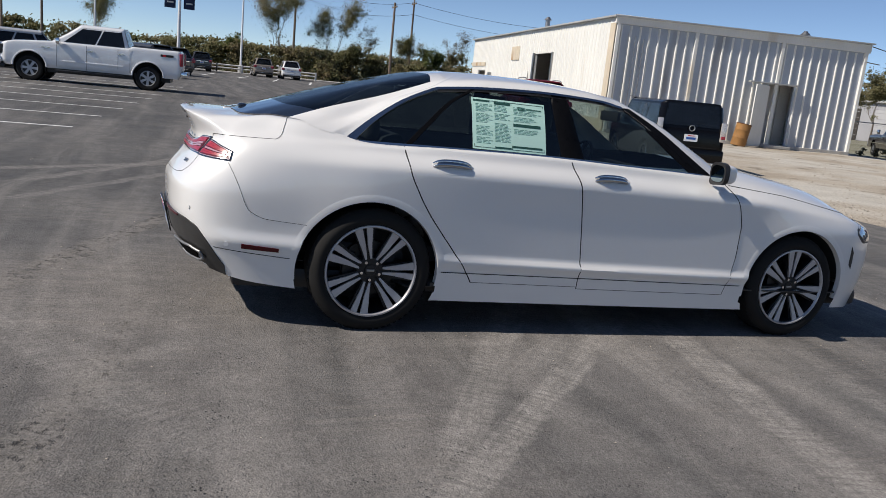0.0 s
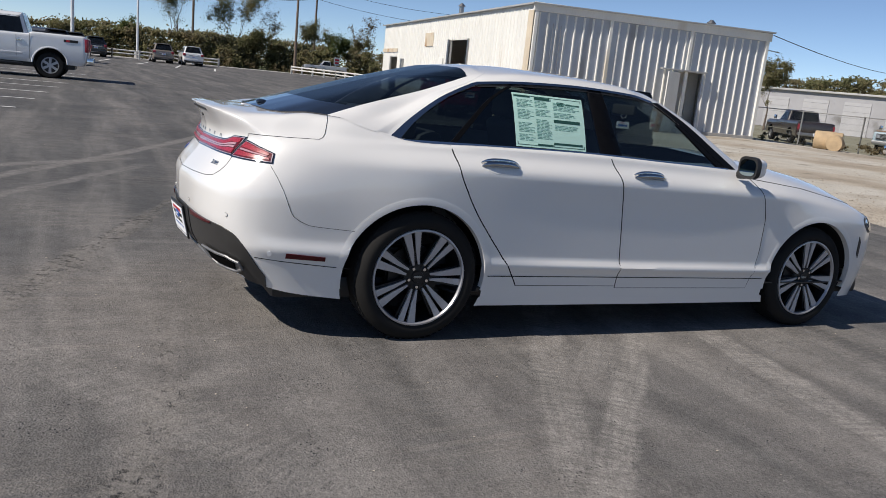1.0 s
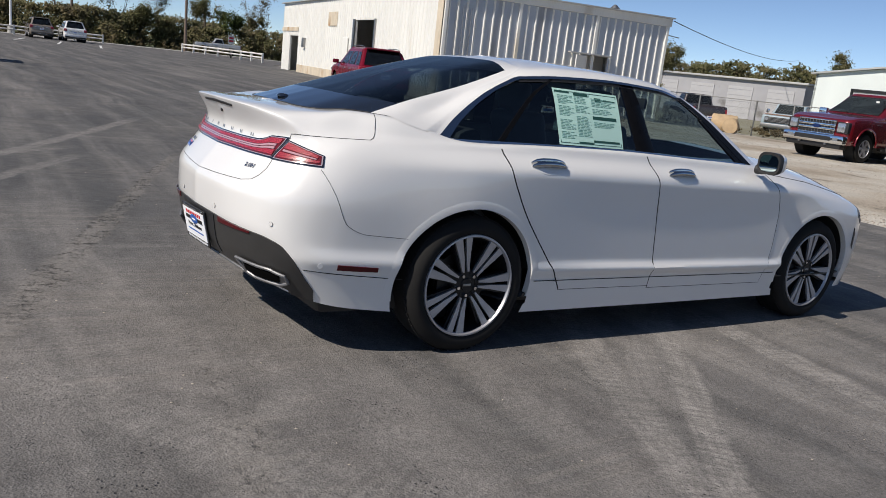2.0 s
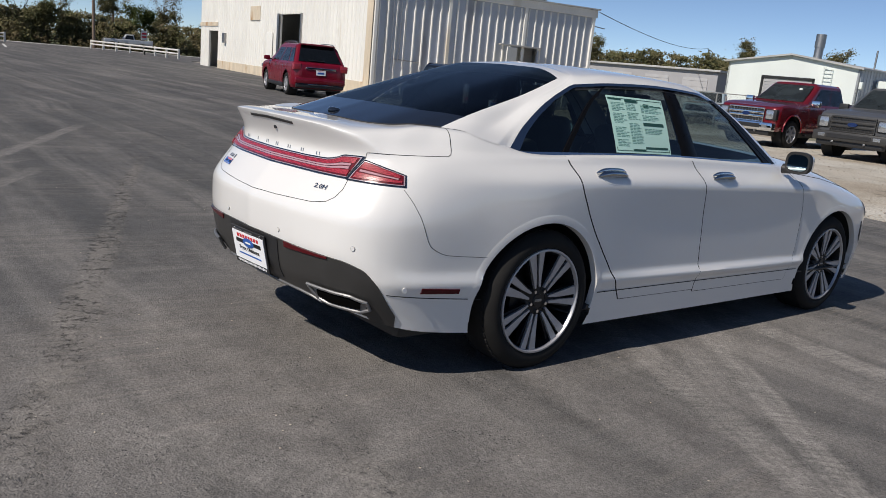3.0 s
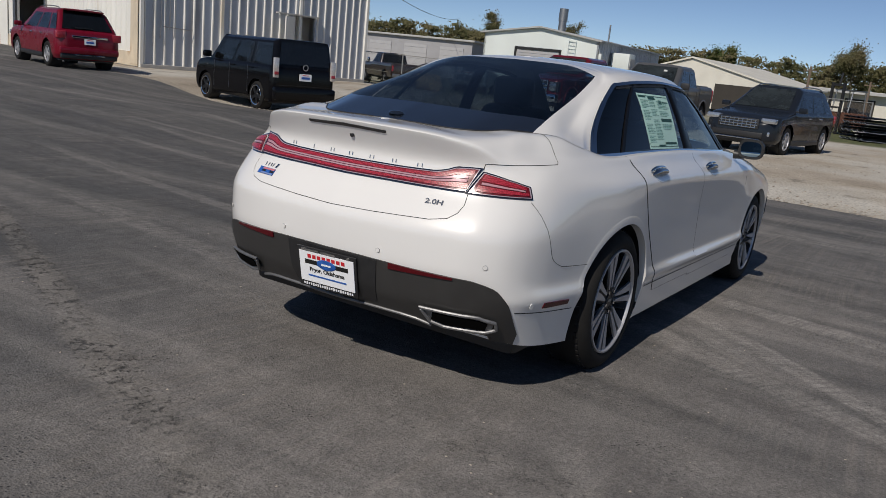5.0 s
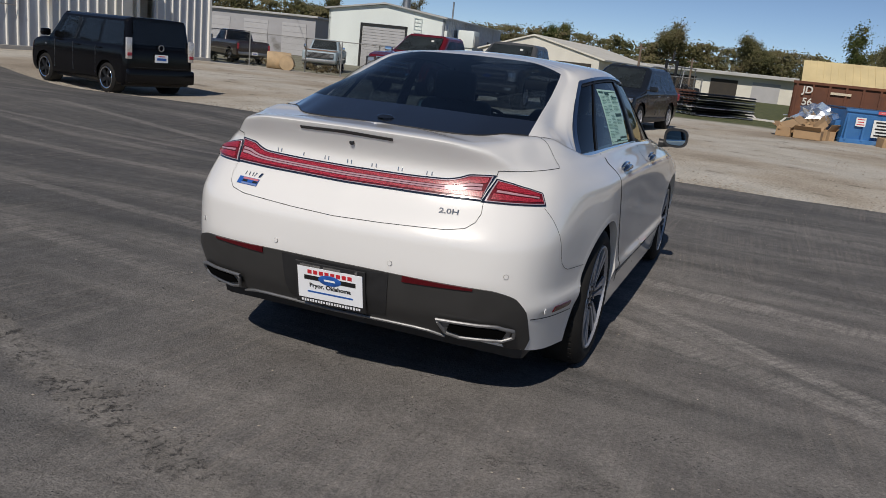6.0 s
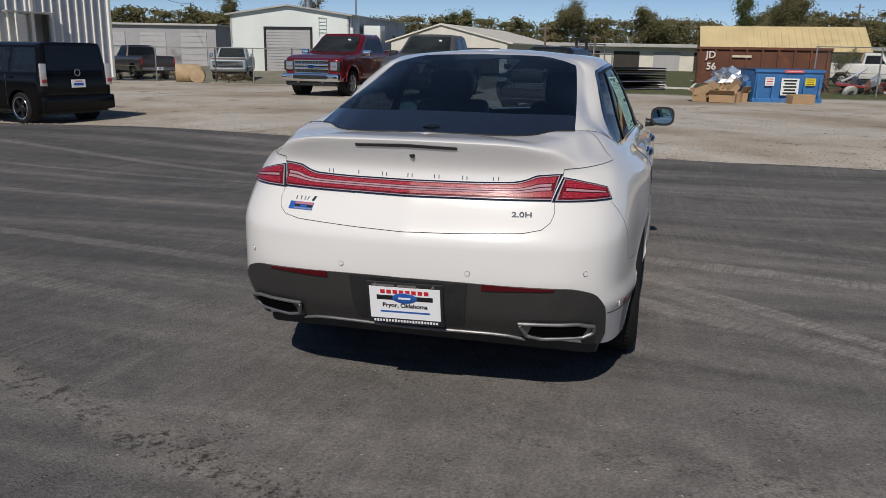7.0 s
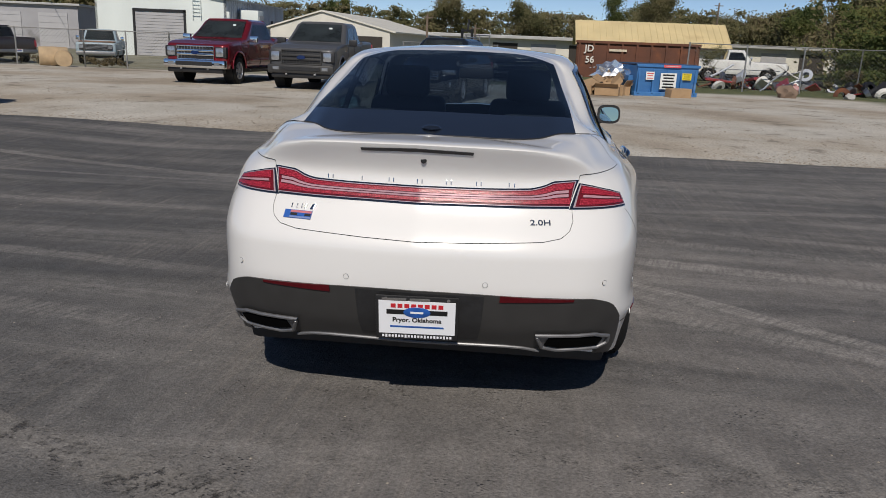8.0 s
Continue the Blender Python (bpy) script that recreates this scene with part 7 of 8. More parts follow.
        for sx, z0, z1 in ((1.02, 0.55, 1.27), (0.10, 0.50, 1.28), (-0.88, 0.62, 1.28), (-1.26, 0.55, 1.36)):
            slab(car, "door_seam", M_GAP, sx, side * 0.998, (z0 + z1) / 2, 0.008, 0.006, z1 - z0, 0)
        slab(car, "side_ridge", body_mat, -0.1, side * 1.0, 0.72, 1.9, 0.03, 0.05, 0.012)
        for sx in (-wb2, wb2):
            flare = tube([(sx + 0.515 * math.cos(a), side * 0.998, 0.46 + 0.515 * math.sin(a)) for a in samples(0.02, math.pi - 0.02, 20)], 0.028, 6)
            part("arch_flare", flare, body_mat, car)
            liner = lathe([(0.49, 0.0), (0.49, 0.3), (0.02, 0.3)], 32)
            liner.transform(pose(sx, side * 0.95, 0.46, 0, 0, 0 if side < 0 else 180))
            part("wheel_liner", liner, M_GAP, car)
            add_wheel(car, sx, side * 0.86, r, 0.26, 0.28, 6, wheel_mat, 0.3 + sx)
        if decal:
            d = slab(car, "decal", M_BLACKINK, -2.45, side * 1.0, 1.22, 0.42, 0.012, 0.08, 0)
            part("decal_spot", box(-2.36, side * 1.007, 1.22, 0.10, 0.004, 0.06), M_REDINK, d, smooth=False)
        slab(car, "fender_badge", M_CHROME, 1.35, side * 1.0, 1.12, 0.26, 0.014, 0.03, 0.003)
    slab(car, "paper_tag", M_PAPER, 0.62, 0.35, 1.78, 0.01, 0.10, 0.05, 0)
    return car


G = GRADE
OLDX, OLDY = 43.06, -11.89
pickup(pose(-5.33, 25.6, LEVEL, 0, 0, 177), "white crew-cab pickup with chrome wheels on the parking lot", paint("white_pickup_paint", (0.74, 0.75, 0.76)), M_CHROME, M_RIM, decal=True)
pickup(pose(20.84, 9.62, G, 0, 0, 178), "dark red crew-cab pickup with a chrome grille on gravel", paint("candy_red_paint", (0.16, 0.008, 0.014), 0.25, 0.3), M_CHROME, M_RIM)
pickup(pose(20.32, 6.36, G, 0, 0, 181), "matte grey crew-cab pickup with a dark grille on gravel", mat("lead_grey_paint", (0.072, 0.074, 0.079), 0.4, 0.0, 0.05, 2.0, 300, spec=0.25, coat=0.2), M_GREYPL, M_RIM, chrome_grille=False)


def suv(m, label, body_mat, L=(-2.32, 2.40), w=0.93, wb2=1.42, r=0.36, roof=1.72, zb=0.28, belt=1.10, hood=1.08, head=(-1.62, 0.18), base=(-2.15, 1.22), wh=0.64, rims=None, rails=True, bright=None, front_detail=True, far=False, spokes=5, glass=None):
    """A sport utility vehicle, front towards +x."""
    car = thing("suv", m, label, "suv")
    bright = bright or M_CHROME
    top = lambda x: float(np.interp(x, (L[0], base[1] - 0.1, base[1] + 0.1, L[1] - 0.4, L[1]), (belt, belt - 0.02, hood, hood - 0.10, hood - 0.26)))
    lower_body(car, L[0], L[1], w, zb, top, [(-wb2, r + 0.02, r + 0.06), (wb2, r + 0.02, r + 0.06)], body_mat, 0.30, 0.42, 0.07)
    cabin(car, base, head, w - 0.06, wh, belt - 0.02, roof, body_mat, ((0.03, 0.20), (0.23, 0.52), (0.545, 0.86)), glass=glass)
    slab(car, "underbody", M_BLACK, 0, 0, zb + 0.02, L[1] - L[0] - 0.5, w * 1.7, 0.16)
    # rear
    slab(car, "rear_bumper", body_mat, L[0] + 0.05, 0, zb + 0.25, 0.18, w * 1.82, 0.20, 0.06)
    slab(car, "rear_skirt", M_BLACK, L[0] + 0.07, 0, zb + 0.09, 0.16, w * 1.74, 0.14, 0.04)
    slab(car, "skirt_strip", bright, L[0] - 0.015, 0, zb + 0.13, 0.02, w * 0.9, 0.03, 0.008)
    pair(car, "tail_lamp", M_RED, L[0] + 0.10, w - 0.14, 0.96, 0.20, 0.26, 0.22, 0.04)
    slab(car, "tailgate_bar", bright, L[0] - 0.005, 0, 0.93, 0.03, w * 1.1, 0.06, 0.012)
    slab(car, "tailgate_seam", M_GAP, L[0] - 0.004, 0, 0.62, 0.012, w * 1.4, 0.008, 0)
    plate_on(car, L[0] - 0.012, 0.80)
    slab(car, "rear_spoiler", body_mat, head[0] - 0.05, 0, roof - 0.02, 0.22, wh * 1.75, 0.04, 0.015)
    slab(car, "rear_wiper", M_BLACK, base[0] + 0.05, 0.1, belt + 0.10, 0.02, 0.5, 0.02, 0)
    for side in (-1, 1):
        if rails:
            part("roof_rail", tube([(x, side * (wh - 0.05), roof + 0.012 + 0.045 * math.sin(math.pi * min(1, max(0, (x - head[0] - 0.1) / (head[1] - head[0] - 0.3)))) ** 0.4) for x in samples(head[0] + 0.1, head[1] - 0.2, 14)], 0.016, 6), M_STEEL, car)
        mir = slab(car, "door_mirror", body_mat, base[1] - 0.30, side * (w + 0.10), belt + 0.06, 0.12, 0.22, 0.14, 0.04)
        part("mirror_foot", box(base[1] - 0.28, side * (w - 0.01), belt + 0.02, 0.06, 0.12, 0.04, 0.01), M_BLACK, mir)
        for hx in (-0.05, -0.95):
            slab(car, "door_handle", bright, hx, side * (w - 0.004), belt - 0.14, 0.20, 0.03, 0.03, 0.01)
        for sx in (base[1] - 0.22, 0.08, -0.88):
            slab(car, "door_seam", M_GAP, sx, side * (w - 0.004), (zb + belt) / 2 + 0.06, 0.008, 0.006, belt - zb - 0.22, 0)
        slab(car, "sill", M_BLACK, 0, side * (w - 0.03), zb + 0.04, wb2 * 2 - 0.8, 0.06, 0.12, 0.02)
        for sx in (-wb2, wb2):
            liner = lathe([(r + 0.05, 0.0), (r + 0.05, 0.28), (0.02, 0.28)], 28)
            liner.transform(pose(sx, side * (w - 0.05), r + 0.02, 0, 0, 0 if side < 0 else 180))
            part("wheel_liner", liner, M_GAP, car)
            add_wheel(car, sx, side * (w - 0.125), r, r * 0.66, 0.23, spokes, rims, 0.4 + sx)
    if front_detail:
        gr = slab(car, "grille", M_BLACK, L[1] - 0.005, 0, 0.74, 0.05, 1.05, 0.26, 0.03)
        for k in range(4):
            part("grille_bar", box(L[1] + 0.022, 0, 0.645 + k * 0.063, 0.02, 1.0 - 0.05 * abs(k - 1.5), 0.022, 0.006), bright, gr)
        for k in range(9):
            part("grille_cross", box(L[1] + 0.022, -0.44 + k * 0.11, 0.74, 0.016, 0.02, 0.22), bright, gr, smooth=False)
        pair(car, "headlamp", M_LAMP, L[1] - 0.17, w - 0.22, 0.84, 0.22, 0.36, 0.13, 0.04)
        slab(car, "lower_intake", M_BLACK, L[1] - 0.01, 0, 0.47, 0.06, 1.3, 0.14, 0.03)
        slab(car, "skid_strip", bright, L[1] + 0.0, 0, 0.36, 0.05, 1.2, 0.03, 0.01)
        pair(car, "fog_lamp", M_LAMP, L[1] - 0.10, w - 0.20, 0.52, 0.06, 0.12, 0.12, 0.03)
    return car


suv(pose(16.75, 2.02, G, 0, 0, 171) @ Matrix.Scale(0.93, 4), "dark blue-black suv with a satin mesh grille on gravel", mat("dark_slate_blue_paint", (0.012, 0.015, 0.021), 0.25, 0.0, 0.05, 2.0, 300, spec=0.22, coat=0.25), rims=M_RIM, bright=M_DCHROME, hood=1.04)
suv(pose(9.75, 22.0, LEVEL, 0, 0, 77), "dark red suv with roof rails beside the steel hall", mat("cherry_red_paint", (0.150, 0.003, 0.014), 0.28, 0.0, 0.05, 2.0, 300, spec=0.3, coat=0.35), L=(-2.33, 2.36), w=0.925, roof=1.69, belt=1.08, base=(-2.20, 1.16), head=(-1.70, 0.20), wh=0.66, rims=M_RIM)
for x, y, rz, lab, col in ((-0.85, 75.61, 92, "black suv parked at the far guard rail", (0.012, 0.012, 0.013)), (4.84, 75.24, 90, "tan-grey suv parked at the far guard rail", (0.20, 0.17, 0.14)), (7.44, 74.95, 89, "white suv parked at the far guard rail", (0.72, 0.72, 0.72)),
                         (-4.6, 44.0, 130, "dark suv parked behind the white pickup", (0.02, 0.02, 0.022)), (-3.3, 52.0, 110, "dark grey suv parked behind the white pickup", (0.035, 0.035, 0.037)), (-10.2, 35.5, 200, "silver suv parked beyond the white pickup", (0.45, 0.46, 0.47))):
    suv(pose(x, y, LEVEL, 0, 0, rz), lab, paint("lot_car_paint", col), rails=False, front_detail=y < 40)

# boxy black wagon
box_car = thing("boxy_wagon", pose(9.15, 12.55, ground_z(9.15, 12.55), 0, 0, 76), "glossy black boxy wagon with black windows and chrome-lipped wheels", "wagon")
M_GLOSSBLACK = mat("gloss_black_paint", (0.004, 0.004, 0.005), 0.12, 0.0, 0.1, 2.0, 300, spec=0.22)
btop = lambda x: float(np.interp(x, (-2.0, 1.05, 1.25, 1.6, 1.97), (1.02, 1.00, 1.00, 0.95, 0.80)))
lower_body(box_car, -1.97, 1.97, 0.845, 0.22, btop, [(-1.25, 0.33, 0.345), (1.25, 0.33, 0.345)], M_GLOSSBLACK, 0.14, 0.28, 0.05)
cabin(box_car, (-1.94, 1.22), (-1.86, 0.62), 0.80, 0.72, 0.99, 1.60, M_GLOSSBLACK, ((0.03, 0.30), (0.33, 0.58), (0.61, 0.86)), shield=M_DARKGLASS)
slab(box_car, "underbody", M_BLACK, 0, 0, 0.24, 3.4, 1.4, 0.14)
slab(box_car, "rear_bumper", M_GLOSSBLACK, -1.98, 0, 0.42, 0.16, 1.62, 0.30, 0.05)
pair(box_car, "tail_lamp", mat("clear_tail_lamp", (0.55, 0.52, 0.50), 0.12, 0.3, 0.4, 40, coat=1.0), -1.965, 0.755, 0.98, 0.06, 0.13, 0.44, 0.02)
pair(box_car, "tail_lamp_lens", M_RED, -1.985, 0.755, 0.86, 0.06, 0.10, 0.07, 0.015)
pair(box_car, "bumper_reflector", M_REDDARK, -2.0, 0.72, 0.50, 0.06, 0.10, 0.06, 0.01)
plate_on(box_car, -1.995, 0.80)
badge = lathe([(0.05, -0.004), (0.062, 0.004), (0.074, -0.004)], 24, "Z")
badge.transform(pose(-1.99, 0, 1.02, 0, -90))
part("round_badge", badge, M_STEEL, box_car)
slab(box_car, "hatch_seam", M_GAP, -1.978, 0, 0.60, 0.012, 1.3, 0.008, 0)
for side in (-1, 1):
    slab(box_car, "door_mirror", M_GLOSSBLACK, 0.95, side * 0.95, 1.10, 0.12, 0.20, 0.15, 0.04)
    for hx in (-0.15, -1.0):
        slab(box_car, "door_handle", M_GLOSSBLACK, hx, side * 0.85, 0.92, 0.17, 0.03, 0.03, 0.01)
    for sx in (0.78, 0.02, -0.86):
        slab(box_car, "door_seam", M_STEEL, sx, side * 0.842, 0.66, 0.005, 0.006, 0.6, 0)
    slab(box_car, "side_lamp", M_LAMP, 1.15, side * 0.842, 0.84, 0.05, 0.012, 0.03, 0.004)
    for sx in (-1.25, 1.25):
        liner = lathe([(0.34, 0.0), (0.34, 0.25), (0.02, 0.25)], 28)
        liner.transform(pose(sx, side * 0.80, 0.33, 0, 0, 0 if side < 0 else 180))
        part("wheel_liner", liner, M_GAP, box_car)
        add_wheel(box_car, sx, side * 0.735, 0.31, 0.225, 0.20, 5, M_RIMDARK, 0.2)
        lip = lathe([(0.206, -0.098), (0.226, -0.104), (0.232, -0.098), (0.206, -0.085)], 32)
        lip.transform(pose(sx, side * 0.735, 0.31, 0, 0, 0 if side < 0 else 180))
        part("chrome_lip", lip, M_CHROME, box_car)


def old_pickup(m, label, body_mat, hood_mat, tail_first=False):
    """An older single-cab pickup with upright panels, front towards +x."""
    car = thing("old_pickup", m, label, "pickup truck")
    top = lambda x: float(np.interp(x, (-2.7, 0.3, 0.5, 2.6), (1.22, 1.22, 1.16, 1.10)))
    lower_body(car, -2.65, 2.60, 0.98, 0.45, top, [(-1.6, 0.42, 0.44), (1.6, 0.42, 0.44)], body_mat, 0.10, 0.12, 0.05)
    cabin(car, (-0.75, 0.75), (-0.60, 0.25), 0.90, 0.74, 1.16, 1.78, body_mat, ((0.10, 0.80),))
    slab(car, "bonnet", hood_mat, 1.65, 0, 1.155, 1.75, 1.72, 0.05, 0.02, "rust-brown faded bonnet")
    # no hollow here: the black sheet stands in for the shaded bed
    slab(car, "bed", M_BLACK, -1.7, 0, 1.235, 1.75, 1.6, 0.03)
    gr = slab(car, "grille", M_BLACK, 2.62, 0, 0.88, 0.05, 1.60, 0.30, 0.01)
    for k in range(4):
        part("grille_bar", box(2.655, 0, 0.79 + 0.065 * k, 0.02, 1.15, 0.02), M_STEEL, gr, smooth=False)
    pair(car, "headlamp", M_LAMP, 2.65, 0.70, 0.90, 0.03, 0.22, 0.18, 0.01)
    slab(car, "front_bumper", M_STEEL, 2.72, 0, 0.58, 0.12, 1.90, 0.18, 0.03)
    slab(car, "rear_bumper", M_STEEL, -2.74, 0, 0.58, 0.14, 1.85, 0.16, 0.03)
    pair(car, "tail_lamp", M_RED, -2.64, 0.90, 0.95, 0.05, 0.10, 0.30, 0.01)
    plate_on(car, -2.82, 0.60)
    slab(car, "chassis", M_BLACK, 0, 0, 0.42, 4.6, 1.3, 0.2)
    for side in (-1, 1):
        slab(car, "door_mirror", M_CHROME, 0.62, side * 1.12, 1.32, 0.06, 0.16, 0.22, 0.02)
        slab(car, "door_seam", M_GAP, -0.55, side * 0.978, 0.85, 0.008, 0.006, 0.6, 0)
        slab(car, "door_seam", M_GAP, 0.62, side * 0.978, 0.85, 0.008, 0.006, 0.6, 0)
        slab(car, "side_strip", M_CHROME, 0, side * 0.98, 0.72, 4.4, 0.012, 0.03, 0)
        for sx in (-1.6, 1.6):
            add_wheel(car, sx, side * 0.83, 0.37, 0.20, 0.24, 6, M_STEEL)
    return car


old_pickup(pose(37.0, 23.3, ground_z(37.0, 23.3) - 0.035, 0, 0, 203), "old pale blue pickup with a rusty bonnet behind the fence", mat("faded_pale_blue_paint", (0.30, 0.38, 0.43), 0.5, spread=0.12, scale=2, second=(0.36, 0.24, 0.16), mix_at=0.68), mat("rusty_bonnet_paint", (0.22, 0.12, 0.075), 0.7, spread=0.3, scale=3))
old_pickup(pose(33.7, 27.4, ground_z(33.7, 27.4) - 0.035, 0, 0, 60), "dark brown-black pickup seen from behind the fence", paint("dark_brown_paint", (0.022, 0.014, 0.013), 0.3), paint("dark_bonnet_paint", (0.02, 0.014, 0.013), 0.3))
old_pickup(pose(25.5, 92.0, LEVEL, 0, 0, 170), "silver pickup beyond the far fence", paint("silver_paint", (0.42, 0.43, 0.44), 0.3, 0.3), paint("silver_bonnet_paint", (0.42, 0.43, 0.44), 0.3, 0.3))
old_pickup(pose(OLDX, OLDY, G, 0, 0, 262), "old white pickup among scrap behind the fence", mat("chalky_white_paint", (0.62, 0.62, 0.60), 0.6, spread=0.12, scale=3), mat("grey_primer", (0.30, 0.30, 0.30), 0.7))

# ---- trees, shrubs, poles, scrap ----
def leaf_mat(name, cols):
    """Leaves that differ one from the next."""
    m = bpy.data.materials.new(name)
    m.use_nodes = True
    n, l = m.node_tree.nodes, m.node_tree.links
    b = n["Principled BSDF"]
    geo = n.new("ShaderNodeNewGeometry")
    ramp = n.new("ShaderNodeValToRGB")
    e = ramp.color_ramp.elements
    e[0].color, e[0].position = (*cols[0], 1), 0.0
    e[1].color, e[1].position = (*cols[-1], 1), 1.0
    for k, c in enumerate(cols[1:-1]):
        x = e.new((k + 1) / (len(cols) - 1))
        x.color = (*c, 1)
    co = n.new("ShaderNodeTexCoord")
    nz = n.new("ShaderNodeTexNoise")
    nz.inputs["Scale"].default_value, nz.inputs["Detail"].default_value = 0.22, 3
    l.new(co.outputs["Object"], nz.inputs["Vector"])
    mixv = n.new("ShaderNodeMath")
    mixv.operation = "MULTIPLY_ADD"
    l.new(geo.outputs["Random Per Island"], mixv.inputs[0])
    mixv.inputs[1].default_value = 0.45
    sub = n.new("ShaderNodeMapRange")
    sub.inputs[1].default_value, sub.inputs[2].default_value, sub.inputs[3].default_value, sub.inputs[4].default_value = 0.35, 0.65, 0.0, 0.6
    l.new(nz.outputs[0], sub.inputs[0])
    l.new(sub.outputs[0], mixv.inputs[2])
    l.new(mixv.outputs[0], ramp.inputs[0])
    l.new(ramp.outputs[0], b.inputs["Base Color"])
    b.inputs["Roughness"].default_value = 0.7
    b.inputs["Specular IOR Level"].default_value = 0.2
    tr = n.new("ShaderNodeBsdfTranslucent")
    l.new(ramp.outputs[0], tr.inputs[0])
    mx = n.new("ShaderNodeMixShader")
    mx.inputs[0].default_value = 0.4
    l.new(b.outputs[0], mx.inputs[1])
    l.new(tr.outputs[0], mx.inputs[2])
    l.new(mx.outputs[0], n["Material Output"].inputs[0])
    return m


M_LEAF_OLIVE = leaf_mat("olive_autumn_leaves", [(0.082, 0.094, 0.042), (0.142, 0.140, 0.064), (0.195, 0.172, 0.090), (0.230, 0.185, 0.115)])
M_LEAF_GREEN = leaf_mat("mid_green_leaves", [(0.055, 0.080, 0.028), (0.090, 0.118, 0.038), (0.130, 0.140, 0.046), (0.175, 0.150, 0.058)])
M_LEAF_DRY = leaf_mat("dry_brown_scrub", [(0.07, 0.055, 0.03), (0.12, 0.095, 0.05), (0.16, 0.13, 0.075), (0.10, 0.10, 0.045)])
M_BARK = mat("grey_bark", (0.13, 0.105, 0.085), 0.95, spread=0.35, scale=3, bump=0.02)


def leaves(rng_np, centres, radii, count, size, loose=0.65):
    """Small leaves filling lumps with an uneven edge, most of them turned towards the light. Returns vertices and faces."""
    k = rng_np.integers(0, len(centres), count)
    d = rng_np.normal(size=(count, 3))
    d /= np.linalg.norm(d, axis=1)[:, None]
    rad = np.minimum(np.abs(rng_np.normal(size=count)) * loose, 1.5)
    c = np.asarray(centres)[k] + d * np.asarray(radii)[k] * rad[:, None]
    face = rng_np.normal(size=(count, 3)) * 0.75 + np.array(SUN_FROM) * 1.1
    a = np.cross(face, rng_np.normal(size=(count, 3)))
    a /= np.linalg.norm(a, axis=1)[:, None]
    b = np.cross(face, a)
    b /= np.linalg.norm(b, axis=1)[:, None]
    s = size * rng_np.uniform(0.5, 1.2, count)[:, None]
    v = np.stack([c - a * s, c + b * s * 0.55, c + a * s, c - b * s * 0.55], axis=1).reshape(-1, 3)
    return v, [(4 * i, 4 * i + 1, 4 * i + 2, 4 * i + 3) for i in range(count)]


def limbs(rng_t, start, height, spread, levels=3, r=0.16, bend=0.25):
    """A trunk that forks into ever thinner limbs. Returns bmeshes and the tips."""
    bms, tips = [], []

    def grow(p, d, length, rad, lev):
        pts, rr = [p], [rad]
        q = p
        for k in range(4):
            d = (d + Vector((rng_t.uniform(-bend, bend), rng_t.uniform(-bend, bend), rng_t.uniform(-0.05, 0.18)))).normalized()
            q = q + d * length / 4
            pts.append(q)
            rr.append(rad * (1 - 0.17 * (k + 1)))
        bms.append(tube(pts, rr, 6 if lev == levels else 4))
        tips.append(q)
        if lev > 0:
            for _ in range(rng_t.choice((2, 3, 3)) + (1 if lev == levels else 0)):
                nd = (d + Vector((rng_t.uniform(-1, 1), rng_t.uniform(-1, 1), rng_t.uniform(-0.1, 0.6))) * spread).normalized()
                at = pts[rng_t.choice((2, 3, 4))]
                grow(at, nd, length * rng_t.uniform(0.55, 0.78), rr[-1] * 0.75, lev - 1)

    grow(Vector(start), Vector((0, 0, 1)), height * 0.38, r, levels)
    return bms, tips


def tree(x, y, height, label, leaf, seed, count=2500, lump=0.12, size=0.13, levels=4, spread=0.75, r=None, z=None):
    rt, rn = random.Random(seed), np.random.default_rng(seed)
    ob = thing("tree", pose(x, y, GRADE - 0.1 if z is None else z), label, "tree", "trees round the yard")
    bms, tips = limbs(rt, (0, 0, 0), height, spread, levels, r or height * 0.018)
    part("trunk", join(*bms), M_BARK, ob)
    if count:
        rad = [(height * lump * rt.uniform(0.5, 1.1),) * 3 for _ in tips]
        v, f = leaves(rn, [tuple(t) for t in tips], rad, int(count * 2.6), size * 0.62)
        mesh_from("crown", v, f, leaf, ob, smooth=False)
    return ob


def scrub(name, points, height, depth, count, leaf, label, seed, size=0.3, lump=(1.2, 2.4)):
    """A belt of undergrowth or far woods along a line: one mass of leaves of many heights."""
    spread_out = 1.9 if height > 4 else 1.0
    rn = np.random.default_rng(seed)
    pts = np.asarray(points, float)
    seg = np.linalg.norm(np.diff(pts, axis=0), axis=1)
    cum = np.r_[0, np.cumsum(seg)]
    n = max(20, int(cum[-1] / 0.6))
    s = rn.random(n) * cum[-1]
    base = np.stack([np.interp(s, cum, pts[:, 0]), np.interp(s, cum, pts[:, 1])], axis=1) + rn.normal(size=(n, 2)) * depth * 0.35
    hh = np.array([height * (0.90 + 0.16 * noise.noise((b[0] * 0.05, b[1] * 0.05, seed)) + 0.12 * noise.noise((b[0] * 0.22, b[1] * 0.22, seed + 7)) + 0.10 * rn.random() ** 4) for b in base])
    lumps_c, lumps_r = [], []
    for b, h in zip(base, hh):
        k = max(2, int(h / 1.0))
        for i in range(k):
            z = h * (i + 0.5) / k
            r = rn.uniform(*lump) * (0.8 if i < k - 1 else 0.55)
            lumps_c.append((b[0] + rn.normal() * 0.5, b[1] + rn.normal() * 0.5, GRADE + min(z, h - 0.5 * r)))
            lumps_r.append((r * spread_out, r * spread_out, r * 0.8))
    v, f = leaves(rn, lumps_c, lumps_r, count, size, 0.45)
    ob = mesh_from(name, v, f, leaf, smooth=False)
    return tagged(ob, label, "woods", kind="stuff")


